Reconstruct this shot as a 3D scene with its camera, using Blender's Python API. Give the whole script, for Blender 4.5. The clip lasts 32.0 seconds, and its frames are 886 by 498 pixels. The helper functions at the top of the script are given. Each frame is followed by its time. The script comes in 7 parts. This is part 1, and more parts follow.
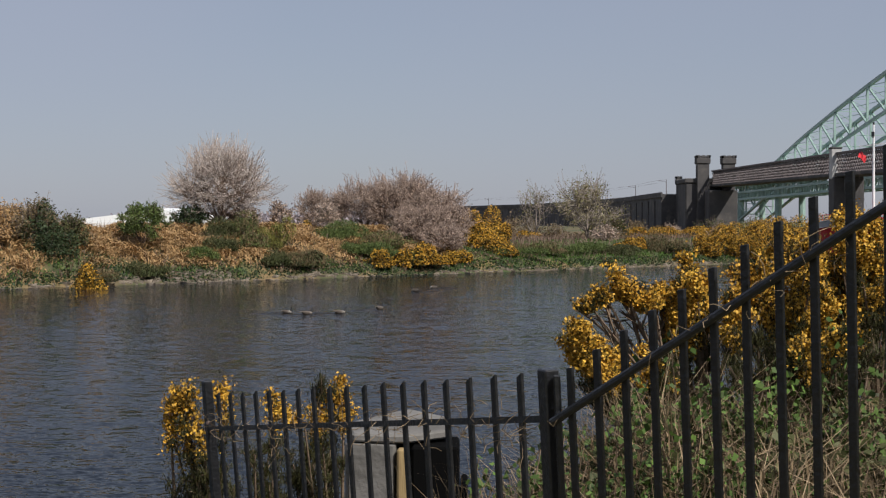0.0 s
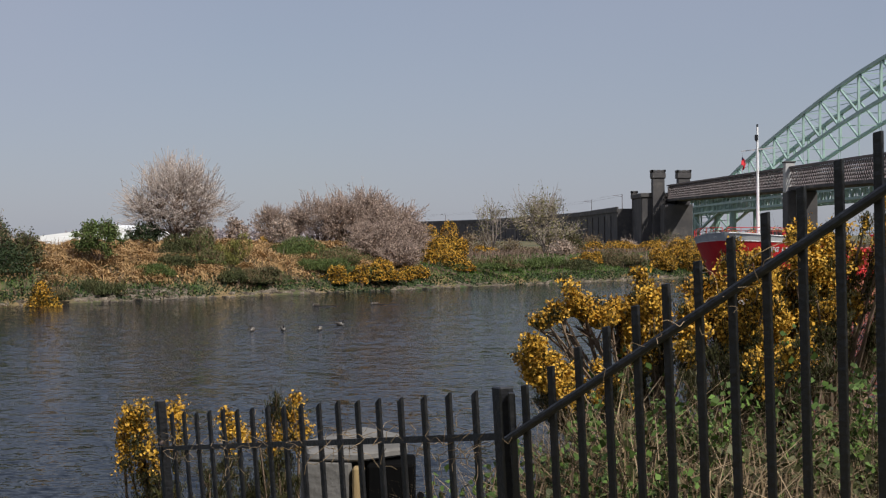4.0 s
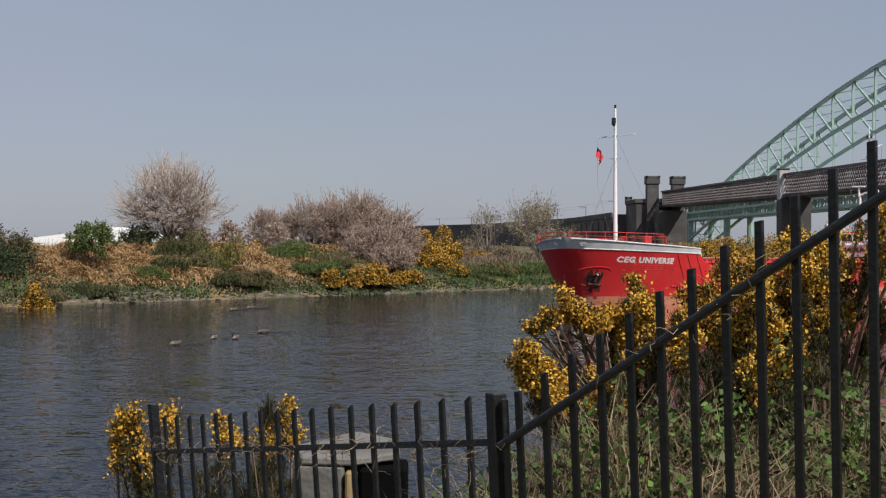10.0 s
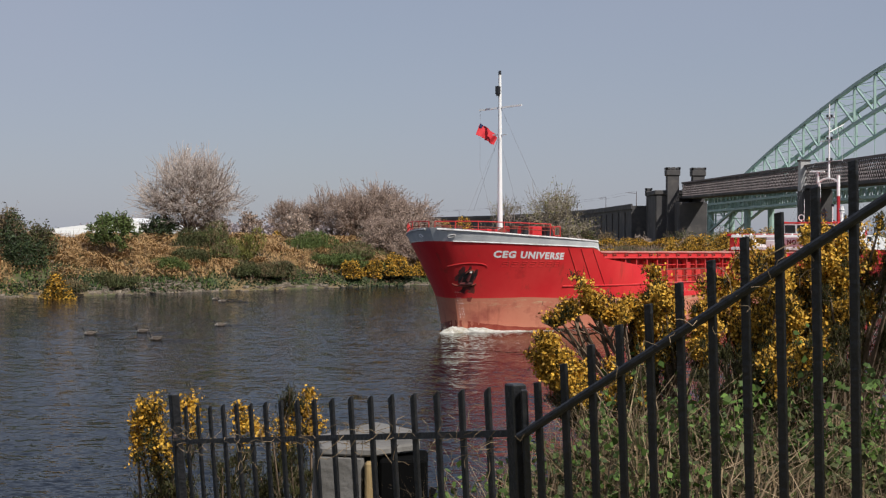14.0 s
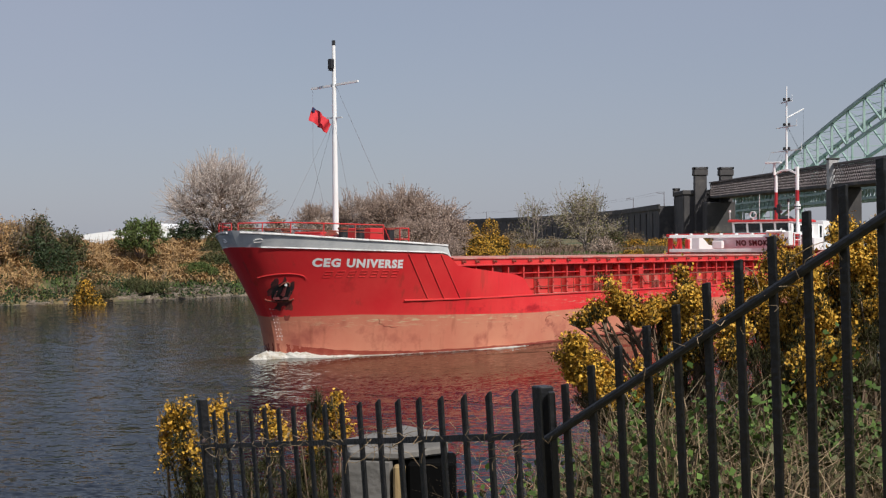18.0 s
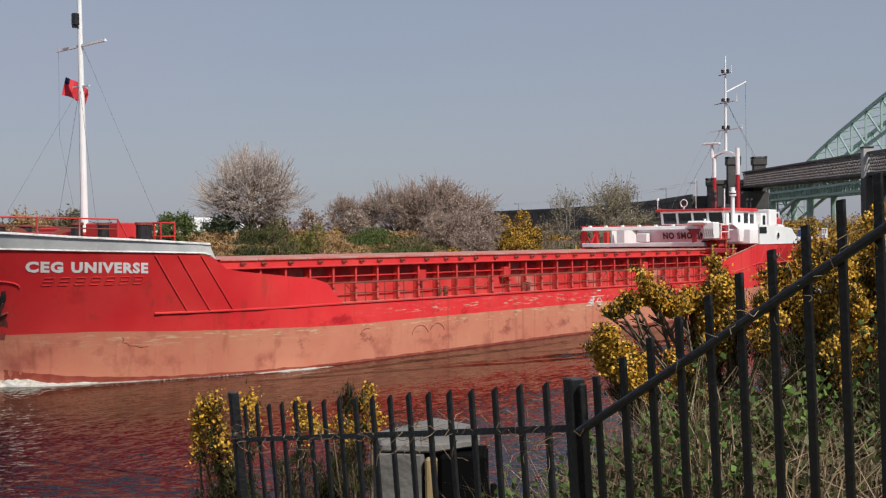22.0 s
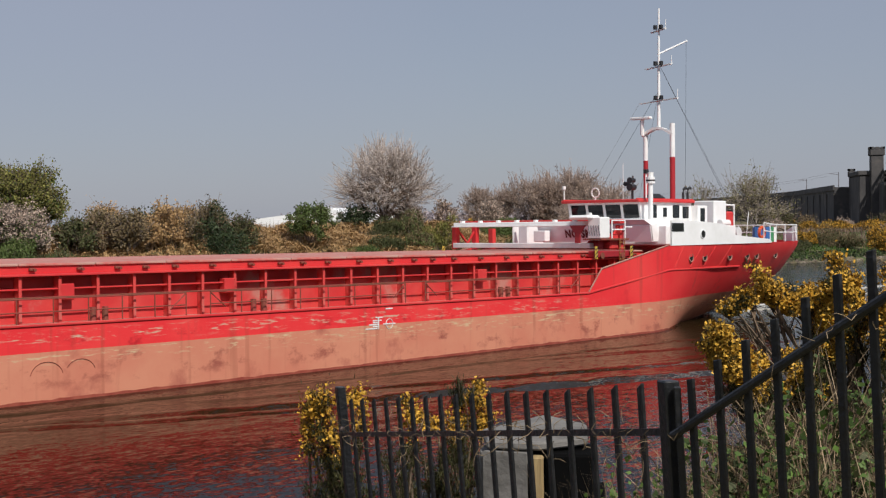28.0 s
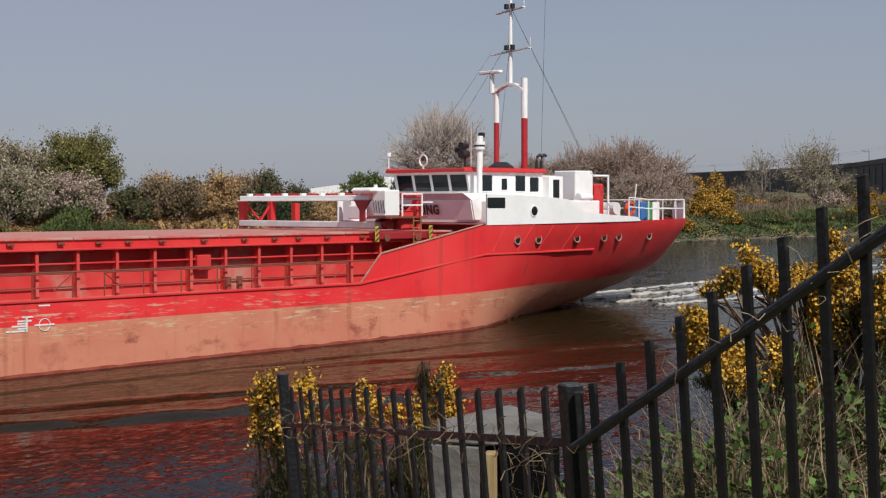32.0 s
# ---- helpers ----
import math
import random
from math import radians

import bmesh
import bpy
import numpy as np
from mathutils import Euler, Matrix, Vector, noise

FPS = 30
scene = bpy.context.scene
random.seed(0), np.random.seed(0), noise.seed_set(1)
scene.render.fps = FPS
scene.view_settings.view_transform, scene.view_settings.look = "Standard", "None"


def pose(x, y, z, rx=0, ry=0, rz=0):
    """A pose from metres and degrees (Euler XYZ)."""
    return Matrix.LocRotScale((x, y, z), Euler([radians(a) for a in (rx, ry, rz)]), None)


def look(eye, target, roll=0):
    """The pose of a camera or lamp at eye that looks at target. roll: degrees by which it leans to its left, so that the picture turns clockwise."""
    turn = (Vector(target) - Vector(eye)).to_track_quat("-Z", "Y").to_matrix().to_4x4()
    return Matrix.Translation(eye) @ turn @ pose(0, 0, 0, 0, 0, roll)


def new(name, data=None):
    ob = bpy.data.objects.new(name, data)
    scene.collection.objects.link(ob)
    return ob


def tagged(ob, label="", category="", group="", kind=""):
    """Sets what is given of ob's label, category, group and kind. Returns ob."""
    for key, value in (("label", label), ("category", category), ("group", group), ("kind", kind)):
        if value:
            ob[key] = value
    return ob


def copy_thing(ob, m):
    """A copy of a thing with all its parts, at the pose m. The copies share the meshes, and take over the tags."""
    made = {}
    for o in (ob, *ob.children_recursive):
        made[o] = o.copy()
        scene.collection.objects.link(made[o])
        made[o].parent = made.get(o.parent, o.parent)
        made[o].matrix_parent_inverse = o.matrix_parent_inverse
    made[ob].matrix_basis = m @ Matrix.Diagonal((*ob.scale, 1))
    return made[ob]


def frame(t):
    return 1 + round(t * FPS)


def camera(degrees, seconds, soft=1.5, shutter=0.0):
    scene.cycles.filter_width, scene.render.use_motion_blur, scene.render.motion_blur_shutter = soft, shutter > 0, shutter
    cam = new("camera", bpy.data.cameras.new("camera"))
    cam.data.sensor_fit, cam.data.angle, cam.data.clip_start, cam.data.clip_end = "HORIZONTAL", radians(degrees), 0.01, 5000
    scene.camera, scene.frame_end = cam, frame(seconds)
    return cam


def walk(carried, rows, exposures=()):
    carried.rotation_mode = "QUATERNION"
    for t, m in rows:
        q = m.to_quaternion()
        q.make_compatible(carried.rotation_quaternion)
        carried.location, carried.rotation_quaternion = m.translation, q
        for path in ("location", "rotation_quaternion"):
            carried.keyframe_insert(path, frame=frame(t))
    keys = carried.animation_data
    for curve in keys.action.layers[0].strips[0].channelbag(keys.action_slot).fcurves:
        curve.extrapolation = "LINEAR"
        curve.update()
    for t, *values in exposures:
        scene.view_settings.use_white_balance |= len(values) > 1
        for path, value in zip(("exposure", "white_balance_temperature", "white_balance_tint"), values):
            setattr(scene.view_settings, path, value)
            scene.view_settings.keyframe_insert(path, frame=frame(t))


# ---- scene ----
cam = camera(33.66, 32.0, soft=1.25)
scene.view_settings.exposure = 0.0


def aim(x, y, z, yaw, pitch, roll):
    return pose(x, y, z, 90 + pitch, 0, yaw) @ pose(0, 0, 0, 0, 0, roll)


# seconds, place, yaw to the left, pitch, lean
walk(cam, [(t, aim(*row)) for t, *row in (
    (0, -0.005, -0.019, 5.745, 1.68, -1.03, -0.13),
    (0.5, -0.004, -0.001, 5.745, 1.59, -1.10, -0.02),
    (1, -0.004, -0.001, 5.747, 1.52, -0.76, -0.03),
    (1.5, 0.001, -0.000, 5.749, 0.89, -0.96, 0.05),
    (2, 0.001, 0.003, 5.749, 0.65, -0.73, 0.01),
    (2.5, 0.002, 0.002, 5.749, 0.57, -0.73, -0.08),
    (3, 0.003, 0.004, 5.750, 0.44, -0.67, -0.23),
    (3.5, 0.004, 0.000, 5.749, 0.04, -0.55, -0.48),
    (5.5, 0.003, -0.003, 5.752, -0.01, -0.25, -0.33),
    (6, 0.002, -0.005, 5.751, -0.03, -0.30, -0.23),
    (6.5, 0.002, -0.004, 5.751, 0.03, -0.33, -0.28),
    (7, 0.002, 0.001, 5.750, 0.08, -0.36, -0.23),
    (7.5, 0.002, -0.005, 5.752, 0.04, -0.27, -0.08),
    (8, 0.004, 0.002, 5.753, -0.22, 0.05, 0.16),
    (8.5, 0.005, 0.003, 5.754, -0.33, 0.14, 0.02),
    (9, 0.005, 0.003, 5.753, -0.35, -0.04, -0.18),
    (9.5, 0.005, -0.004, 5.753, -0.30, -0.18, -0.38),
    (10, 0.003, -0.006, 5.753, -0.24, -0.26, -0.03),
    (10.5, 0.003, -0.011, 5.753, -0.06, -0.32, -0.02),
    (11, 0.004, -0.010, 5.753, -0.13, -0.31, 0.18),
    (11.5, 0.003, -0.011, 5.753, -0.01, -0.39, 0.44),
    (12, 0.004, -0.014, 5.753, 0.15, -0.49, 0.30),
    (12.5, 0.003, -0.013, 5.753, 0.34, -0.62, 0.06),
    (13, 0.001, -0.016, 5.754, 0.47, -0.53, -0.07),
    (13.5, 0.003, -0.015, 5.753, 0.48, -0.65, -0.02),
    (15.5, 0.003, -0.012, 5.753, 0.76, -0.33, -0.01),
    (16, 0.004, -0.010, 5.753, 0.93, -0.66, -0.21),
    (16.5, 0.004, -0.010, 5.752, 1.16, -0.82, -0.47),
    (17, 0.004, -0.011, 5.752, 1.48, -0.84, -0.66),
    (17.5, 0.005, -0.011, 5.753, 1.83, -0.72, -0.54),
    (18, 0.008, -0.005, 5.753, 1.61, -0.50, -0.55),
    (18.5, 0.009, 0.000, 5.752, 1.65, -0.59, -0.57),
    (19, 0.009, 0.003, 5.751, 1.71, -0.80, -0.64),
    (19.5, 0.008, -0.001, 5.750, 1.92, -0.88, -0.95),
    (20, 0.008, -0.001, 5.750, 2.37, -1.12, -1.01),
    (20.5, 0.010, 0.015, 5.749, 2.73, -1.14, -1.15),
    (21, 0.013, 0.017, 5.748, 2.67, -1.16, -1.23),
    (21.5, 0.015, 0.022, 5.750, 2.56, -0.89, -1.16),
    (22, 0.015, 0.027, 5.752, 2.88, -0.80, -0.96),
    (22.5, 0.014, 0.023, 5.752, 3.21, -1.00, -1.00),
    (23, 0.009, 0.006, 5.753, 4.57, -1.03, -0.77),
    (23.5, 0.002, -0.000, 5.752, 9.43, -1.65, -0.40),
    (24, -0.021, -0.005, 5.755, 16.73, -1.85, 0.07),
    (24.5, -0.017, 0.002, 5.759, 22.91, -1.95, 0.11),
    (25, -0.012, 0.008, 5.759, 22.35, -2.13, 0.08),
    (25.5, -0.001, 0.016, 5.756, 18.68, -1.94, -0.05),
    (26, 0.024, 0.031, 5.759, 14.90, -1.90, -0.01),
    (26.5, 0.042, 0.029, 5.756, 10.57, -1.59, -0.04),
    (28.5, 0.173, 0.152, 5.771, 7.71, -1.07, -0.69),
    (29, 0.213, 0.206, 5.773, 6.77, -1.73, -0.54),
    (29.5, 0.196, 0.270, 5.777, 6.13, -1.10, -0.52),
    (30, 0.187, 0.306, 5.774, 7.54, -1.83, -0.32),
    (30.5, 0.212, 0.374, 5.776, 9.46, -1.89, -0.65),
    (31, 0.303, 0.427, 5.781, 10.69, -1.77, -0.72),
    (31.5, 0.411, 0.533, 5.789, 10.25, -1.86, -0.40),
    (32, 0.466, 0.664, 5.779, 10.45, -2.24, -0.53),
)], [(0, 0.0), (18, 0.0), (21, -0.05), (26, -0.10), (29, -0.11), (32, -0.15)])

# ---- light ----
world = bpy.data.worlds.new("sky")
scene.world = world
world.use_nodes = True
wn = world.node_tree
wn.nodes.clear()
sky = wn.nodes.new("ShaderNodeTexSky")
sky.sky_type = "NISHITA"
sky.sun_disc = False
sky.sun_elevation = radians(43)
sky.sun_rotation = radians(140.7)
sky.air_density, sky.dust_density, sky.ozone_density = 1.0, 0.7, 2.5
wback = wn.nodes.new("ShaderNodeBackground")
wback.inputs[1].default_value = 0.07
wout = wn.nodes.new("ShaderNodeOutputWorld")
haze = wn.nodes.new("ShaderNodeMix")
haze.data_type = "RGBA"
haze.inputs[0].default_value = 0.66
haze.inputs[7].default_value = (5.4, 5.75, 7.25, 1)
# thin uneven haze
veil = wn.nodes.new("ShaderNodeTexNoise")
veil.inputs["Scale"].default_value, veil.inputs["Detail"].default_value = 3.0, 4.0
spread = wn.nodes.new("ShaderNodeMapRange")
spread.inputs[1].default_value, spread.inputs[2].default_value = 0.3, 0.7
spread.inputs[3].default_value, spread.inputs[4].default_value = 0.58, 0.74
wcoord = wn.nodes.new("ShaderNodeTexCoord")
wn.links.new(wcoord.outputs["Generated"], veil.inputs["Vector"])
wn.links.new(veil.outputs["Fac"], spread.inputs[0])
wn.links.new(spread.outputs[0], haze.inputs[0])
wn.links.new(sky.outputs[0], haze.inputs[6])
wn.links.new(haze.outputs[2], wback.inputs[0])
wn.links.new(wback.outputs[0], wout.inputs[0])

sun = new("sun", bpy.data.lights.new("sun", "SUN"))
sun.data.energy, sun.data.angle, sun.data.color = 4.4, radians(0.6), (1.0, 0.955, 0.89)
sun.matrix_world = look((0.45, -0.55, 0.70), (0, 0, 0))

# ---- materials ----
def material(name, colour, rough=0.7, metal=0.0, other=None, scale=3.0, detail=4.0, spread=(0.4, 0.65), bump=0.0, bump_scale=20.0,
             rand=0.0, island=0.0, coords="Object", stretch=(1, 1, 1), stain=None, stain_scale=0.6, stain_range=(0.55, 0.7)):
    """A procedural surface: a base colour mottled with another, a slower stain over both, fine relief."""
    m = bpy.data.materials.new(name)
    m.use_nodes = True
    n, l = m.node_tree.nodes, m.node_tree.links
    b = n["Principled BSDF"]
    b.inputs["Roughness"].default_value, b.inputs["Metallic"].default_value = rough, metal
    tc = n.new("ShaderNodeTexCoord")
    mp = n.new("ShaderNodeMapping")
    mp.inputs["Scale"].default_value = stretch
    l.new(tc.outputs[coords], mp.inputs[0])

    def mix(fac, a, c):
        x = n.new("ShaderNodeMix")
        x.data_type = "RGBA"
        l.new(fac, x.inputs[0])
        for k, v in ((6, a), (7, c)):
            if isinstance(v, tuple):
                x.inputs[k].default_value = (*v, 1)
            else:
                l.new(v, x.inputs[k])
        return x.outputs[2]

    def mask(sc, rng, det):
        t = n.new("ShaderNodeTexNoise")
        t.inputs["Scale"].default_value, t.inputs["Detail"].default_value, t.inputs["Roughness"].default_value = sc, det, 0.62
        l.new(mp.outputs[0], t.inputs["Vector"])
        r = n.new("ShaderNodeMapRange")
        r.inputs[1].default_value, r.inputs[2].default_value = rng
        l.new(t.outputs["Fac"], r.inputs[0])
        return r.outputs[0]

    col = colour
    if other:
        col = mix(mask(scale, spread, detail), colour, other)
    if stain:
        col = mix(mask(stain_scale, stain_range, 5.0), col, stain)
    if rand or island:
        src = n.new("ShaderNodeNewGeometry").outputs["Random Per Island"] if island else n.new("ShaderNodeObjectInfo").outputs["Random"]
        k = island or rand
        r = n.new("ShaderNodeMapRange")
        r.inputs[3].default_value, r.inputs[4].default_value = 1 - k, 1 + k
        l.new(src, r.inputs[0])
        h = n.new("ShaderNodeHueSaturation")
        l.new(r.outputs[0], h.inputs["Value"])
        if isinstance(col, tuple):
            h.inputs["Color"].default_value = (*col, 1)
        else:
            l.new(col, h.inputs["Color"])
        col = h.outputs[0]
    if isinstance(col, tuple):
        b.inputs["Base Color"].default_value = (*col, 1)
    else:
        l.new(col, b.inputs["Base Color"])
    if bump:
        t = n.new("ShaderNodeTexNoise")
        t.inputs["Scale"].default_value, t.inputs["Detail"].default_value = bump_scale, 5
        l.new(mp.outputs[0], t.inputs["Vector"])
        bp = n.new("ShaderNodeBump")
        bp.inputs["Strength"].default_value, bp.inputs["Distance"].default_value = bump, 0.02
        l.new(t.outputs["Fac"], bp.inputs["Height"])
        l.new(bp.outputs[0], b.inputs["Normal"])
    return m


def leafy(name, colour, other, island=0.35, rough=0.6, through=0.25):
    """Leaves and petals: each piece its own shade, some light through them."""
    m = material(name, colour, rough, other=other, scale=1.2, spread=(0.35, 0.65), island=island)
    m.node_tree.nodes["Principled BSDF"].inputs["Specular IOR Level"].default_value = 0.25
    return m


RED = material("red_paint", (0.57, 0.034, 0.038), 0.42, other=(0.62, 0.06, 0.052), scale=0.35, spread=(0.35, 0.7), bump=0.15, bump_scale=2.5,
               stain=(0.42, 0.05, 0.04), stain_scale=1.1, stain_range=(0.62, 0.85))
DARKRED = material("dark_red_paint", (0.28, 0.016, 0.022), 0.45, other=(0.34, 0.02, 0.026), scale=0.5, bump=0.15, bump_scale=2.5)
MASTRED = material("crimson_paint", (0.36, 0.016, 0.024), 0.42, other=(0.42, 0.03, 0.035), scale=0.6)
GREY = material("grey_paint", (0.58, 0.60, 0.61), 0.45, other=(0.72, 0.73, 0.72), scale=0.9, spread=(0.42, 0.62), bump=0.35, bump_scale=1.6, stain=(0.40, 0.33, 0.29), stain_scale=2.4, stain_range=(0.64, 0.8))
WORN = material("worn_white_edge", (0.74, 0.73, 0.71), 0.5, other=(0.50, 0.47, 0.45), scale=3.0, spread=(0.5, 0.62))
WHITE = material("white_paint", (0.86, 0.86, 0.85), 0.4, other=(0.80, 0.80, 0.78), scale=1.2, stain=(0.55, 0.47, 0.38), stain_scale=2.2, stain_range=(0.72, 0.95))
LETTERING = material("white_lettering", (0.95, 0.95, 0.94), 0.5, other=(0.88, 0.88, 0.86), scale=3)
BLACK = material("black_paint", (0.015, 0.015, 0.017), 0.45, other=(0.03, 0.03, 0.032), scale=6)
RUST = material("rusty_steel", (0.16, 0.055, 0.03), 0.8, other=(0.30, 0.05, 0.04), scale=2.5, bump=0.3)
SOOT = material("rust_blackened_plate", (0.05, 0.02, 0.02), 0.8, other=(0.16, 0.03, 0.03), scale=2.0, bump=0.3)
DECK = material("dusty_deck", (0.42, 0.24, 0.19), 0.85, other=(0.34, 0.12, 0.09), scale=1.3)
GLASS = material("dark_window_glass", (0.012, 0.016, 0.018), 0.06)
IRON = material("black_fence_paint", (0.007, 0.008, 0.010), 0.42, other=(0.015, 0.015, 0.017), scale=40, bump=0.25, bump_scale=60)
IRON.node_tree.nodes["Principled BSDF"].inputs["Specular IOR Level"].default_value = 0.6
STONE = material("sooty_stone", (0.058, 0.055, 0.056), 0.9, other=(0.095, 0.088, 0.085), scale=0.25, spread=(0.4, 0.7), bump=0.4, bump_scale=1.2,
                 stain=(0.19, 0.165, 0.14), stain_scale=0.11, stain_range=(0.58, 0.74))
GIRDER = material("grey_brown_girder", (0.10, 0.085, 0.085), 0.7, other=(0.14, 0.10, 0.10), scale=0.3)
GREEN = material("pale_green_steel", (0.32, 0.45, 0.40), 0.55, other=(0.26, 0.375, 0.335), scale=0.3)
LATTICE = material("brown_lattice_bars", (0.15, 0.125, 0.125), 0.7, other=(0.10, 0.085, 0.085), scale=0.3)
BARK = material("grey_bark", (0.16, 0.125, 0.10), 0.9, other=(0.24, 0.20, 0.17), scale=4)


def scraped(name, colour, other, dark, low, high, x0, x1, pale=(0.50, 0.33, 0.20), patch=(0.55, 0.62)):
    """Hull paint: mottled, with dark touched-up patches, and long pale scrapes in a band between two heights and two stations."""
    m = material(name, colour, 0.45, other=other, scale=0.35, spread=(0.4, 0.7), bump=0.7, bump_scale=1.3, stain=dark, stain_scale=0.42, stain_range=patch)
    n, l = m.node_tree.nodes, m.node_tree.links
    b = n["Principled BSDF"]
    was = b.inputs["Base Color"].links[0].from_socket
    tc = n.new("ShaderNodeTexCoord")
    mp = n.new("ShaderNodeMapping")
    mp.inputs["Scale"].default_value = (0.5, 0.5, 4.0)
    l.new(tc.outputs["Object"], mp.inputs[0])
    t = n.new("ShaderNodeTexNoise")
    t.inputs["Scale"].default_value, t.inputs["Detail"].default_value, t.inputs["Roughness"].default_value = 2.4, 9, 0.72
    l.new(mp.outputs[0], t.inputs["Vector"])
    sep = n.new("ShaderNodeSeparateXYZ")
    l.new(tc.outputs["Object"], sep.inputs[0])

    def ramp(src, a, c):
        r = n.new("ShaderNodeMapRange")
        r.interpolation_type = "SMOOTHSTEP"
        r.inputs[1].default_value, r.inputs[2].default_value = a, c
        l.new(src, r.inputs[0])
        return r.outputs[0]

    def times(a, c):
        k = n.new("ShaderNodeMath")
        k.operation = "MULTIPLY"
        l.new(a, k.inputs[0])
        l.new(c, k.inputs[1])
        return k.outputs[0]
    mid = (low + high) / 2
    band = times(ramp(sep.outputs["Z"], low - 0.12, mid), ramp(sep.outputs["Z"], high + 0.12, mid))
    along = times(ramp(sep.outputs["X"], x0 - 3, x0 + 3), ramp(sep.outputs["X"], x1 + 4, x1 - 4))
    x = n.new("ShaderNodeMix")
    x.data_type = "RGBA"
    l.new(times(times(band, along), ramp(t.outputs["Fac"], 0.53, 0.62)), x.inputs[0])
    # touched-up and worn patches in a lower band, and runs of rust down the plates
    mq = n.new("ShaderNodeMapping")
    mq.inputs["Scale"].default_value = (0.55, 0.55, 0.9)
    l.new(tc.outputs["Object"], mq.inputs[0])
    q = n.new("ShaderNodeTexNoise")
    q.inputs["Scale"].default_value, q.inputs["Detail"].default_value, q.inputs["Roughness"].default_value = 1.1, 6, 0.68
    l.new(mq.outputs[0], q.inputs["Vector"])
    worn = times(times(ramp(sep.outputs["Z"], low - 1.0, low - 0.3), ramp(sep.outputs["Z"], high, low)), times(ramp(q.outputs["Fac"], 0.54, 0.68), ramp(sep.outputs["X"], 5, 14)))
    y = n.new("ShaderNodeMix")
    y.data_type = "RGBA"
    l.new(worn, y.inputs[0])
    l.new(was, y.inputs[6])
    y.inputs[7].default_value = (*[c * 0.85 for c in dark], 1)
    mr = n.new("ShaderNodeMapping")
    mr.inputs["Scale"].default_value = (1.6, 1.6, 0.10)
    l.new(tc.outputs["Object"], mr.inputs[0])
    w = n.new("ShaderNodeTexNoise")
    w.inputs["Scale"].default_value, w.inputs["Detail"].default_value = 1.5, 5
    l.new(mr.outputs[0], w.inputs["Vector"])
    runs = n.new("ShaderNodeMix")
    runs.data_type = "RGBA"
    faint = n.new("ShaderNodeMath")
    faint.operation = "MULTIPLY"
    faint.inputs[1].default_value = 0.32
    l.new(ramp(w.outputs["Fac"], 0.56, 0.72), faint.inputs[0])
    l.new(faint.outputs[0], runs.inputs[0])
    l.new(y.outputs[2], runs.inputs[6])
    runs.inputs[7].default_value = (0.22, 0.06, 0.035, 1)
    was = runs.outputs[2]
    l.new(was, x.inputs[6])
    x.inputs[7].default_value = (*pale, 1)
    l.new(x.outputs[2], b.inputs["Base Color"])
    return m


SIDE = scraped("red_side_plating", (0.74, 0.034, 0.040), (0.78, 0.058, 0.055), (0.50, 0.020, 0.027), 1.80, 2.28, 19, 50, (0.58, 0.38, 0.28), (0.60, 0.80))
BOOT = scraped("weathered_boot_topping", (0.60, 0.245, 0.155), (0.55, 0.185, 0.12), (0.36, 0.105, 0.075), 1.10, 1.85, 4, 66, (0.58, 0.44, 0.27), (0.57, 0.70))
for paint in (SIDE, BOOT, RED):
    paint.node_tree.nodes["Principled BSDF"].inputs["Specular IOR Level"].default_value = 0.3
DUSTRED = material("dusty_red_plating", (0.57, 0.031, 0.032), 0.6, other=(0.61, 0.06, 0.052), scale=0.6, stain=(0.47, 0.20, 0.16), stain_scale=0.42, stain_range=(0.54, 0.68), bump=0.2, bump_scale=4)
COVER = material("faded_hatch_cover", (0.50, 0.17, 0.14), 0.8, other=(0.46, 0.27, 0.22), scale=0.8, stain=(0.50, 0.05, 0.045), stain_scale=0.7)
WETBOOT = material("wet_boot_topping", (0.26, 0.055, 0.038), 0.22, other=(0.34, 0.09, 0.06), scale=1.5)


# ---- mesh helpers ----
def mesh_of(name, verts, faces, mat=None, smooth=False):
    me = bpy.data.meshes.new(name)
    me.from_pydata([tuple(v) for v in verts], [], [tuple(q) for q in faces])
    if smooth:
        me.polygons.foreach_set("use_smooth", [True] * len(me.polygons))
    if mat:
        me.materials.append(mat)
    return me


def link(name, me, parent=None, label="", m=None):
    ob = new(name, me)
    if parent is not None:
        ob.parent = parent
    if m is not None:
        ob.matrix_basis = m
    if label:
        ob["label"] = label
    return ob


def part(name, bm, mat, parent, label="", smooth=False):
    """One bmesh as one mesh object under a thing or a part."""
    me = bpy.data.meshes.new(name)
    bm.to_mesh(me)
    bm.free()
    if smooth:
        me.polygons.foreach_set("use_smooth", [True] * len(me.polygons))
    me.materials.append(mat)
    return link(name, me, parent, label)


def empty(name, m=None):
    ob = new(name)
    if m is not None:
        ob.matrix_basis = m
    return ob


def box(bm, lo, hi, bevel=0.0, m=None):
    """A box between two corners, its edges taken off."""
    lo, hi = Vector(lo), Vector(hi)
    made = bmesh.ops.create_cube(bm, size=1.0, matrix=Matrix.Translation((lo + hi) / 2) @ Matrix.Diagonal((*(hi - lo), 1)))["verts"]
    if bevel:
        edges = list({e for v in made for e in v.link_edges})
        out = bmesh.ops.bevel(bm, geom=edges, offset=bevel, segments=1, affect="EDGES", clamp_overlap=True)
        made = list({v for q in out["faces"] for v in q.verts} | {v for v in made if v.is_valid})
    if m is not None:
        bmesh.ops.transform(bm, matrix=m, verts=made)
    return bm


def boxed(lo, hi, bevel=0.0, m=None):
    return box(bmesh.new(), lo, hi, bevel, m)


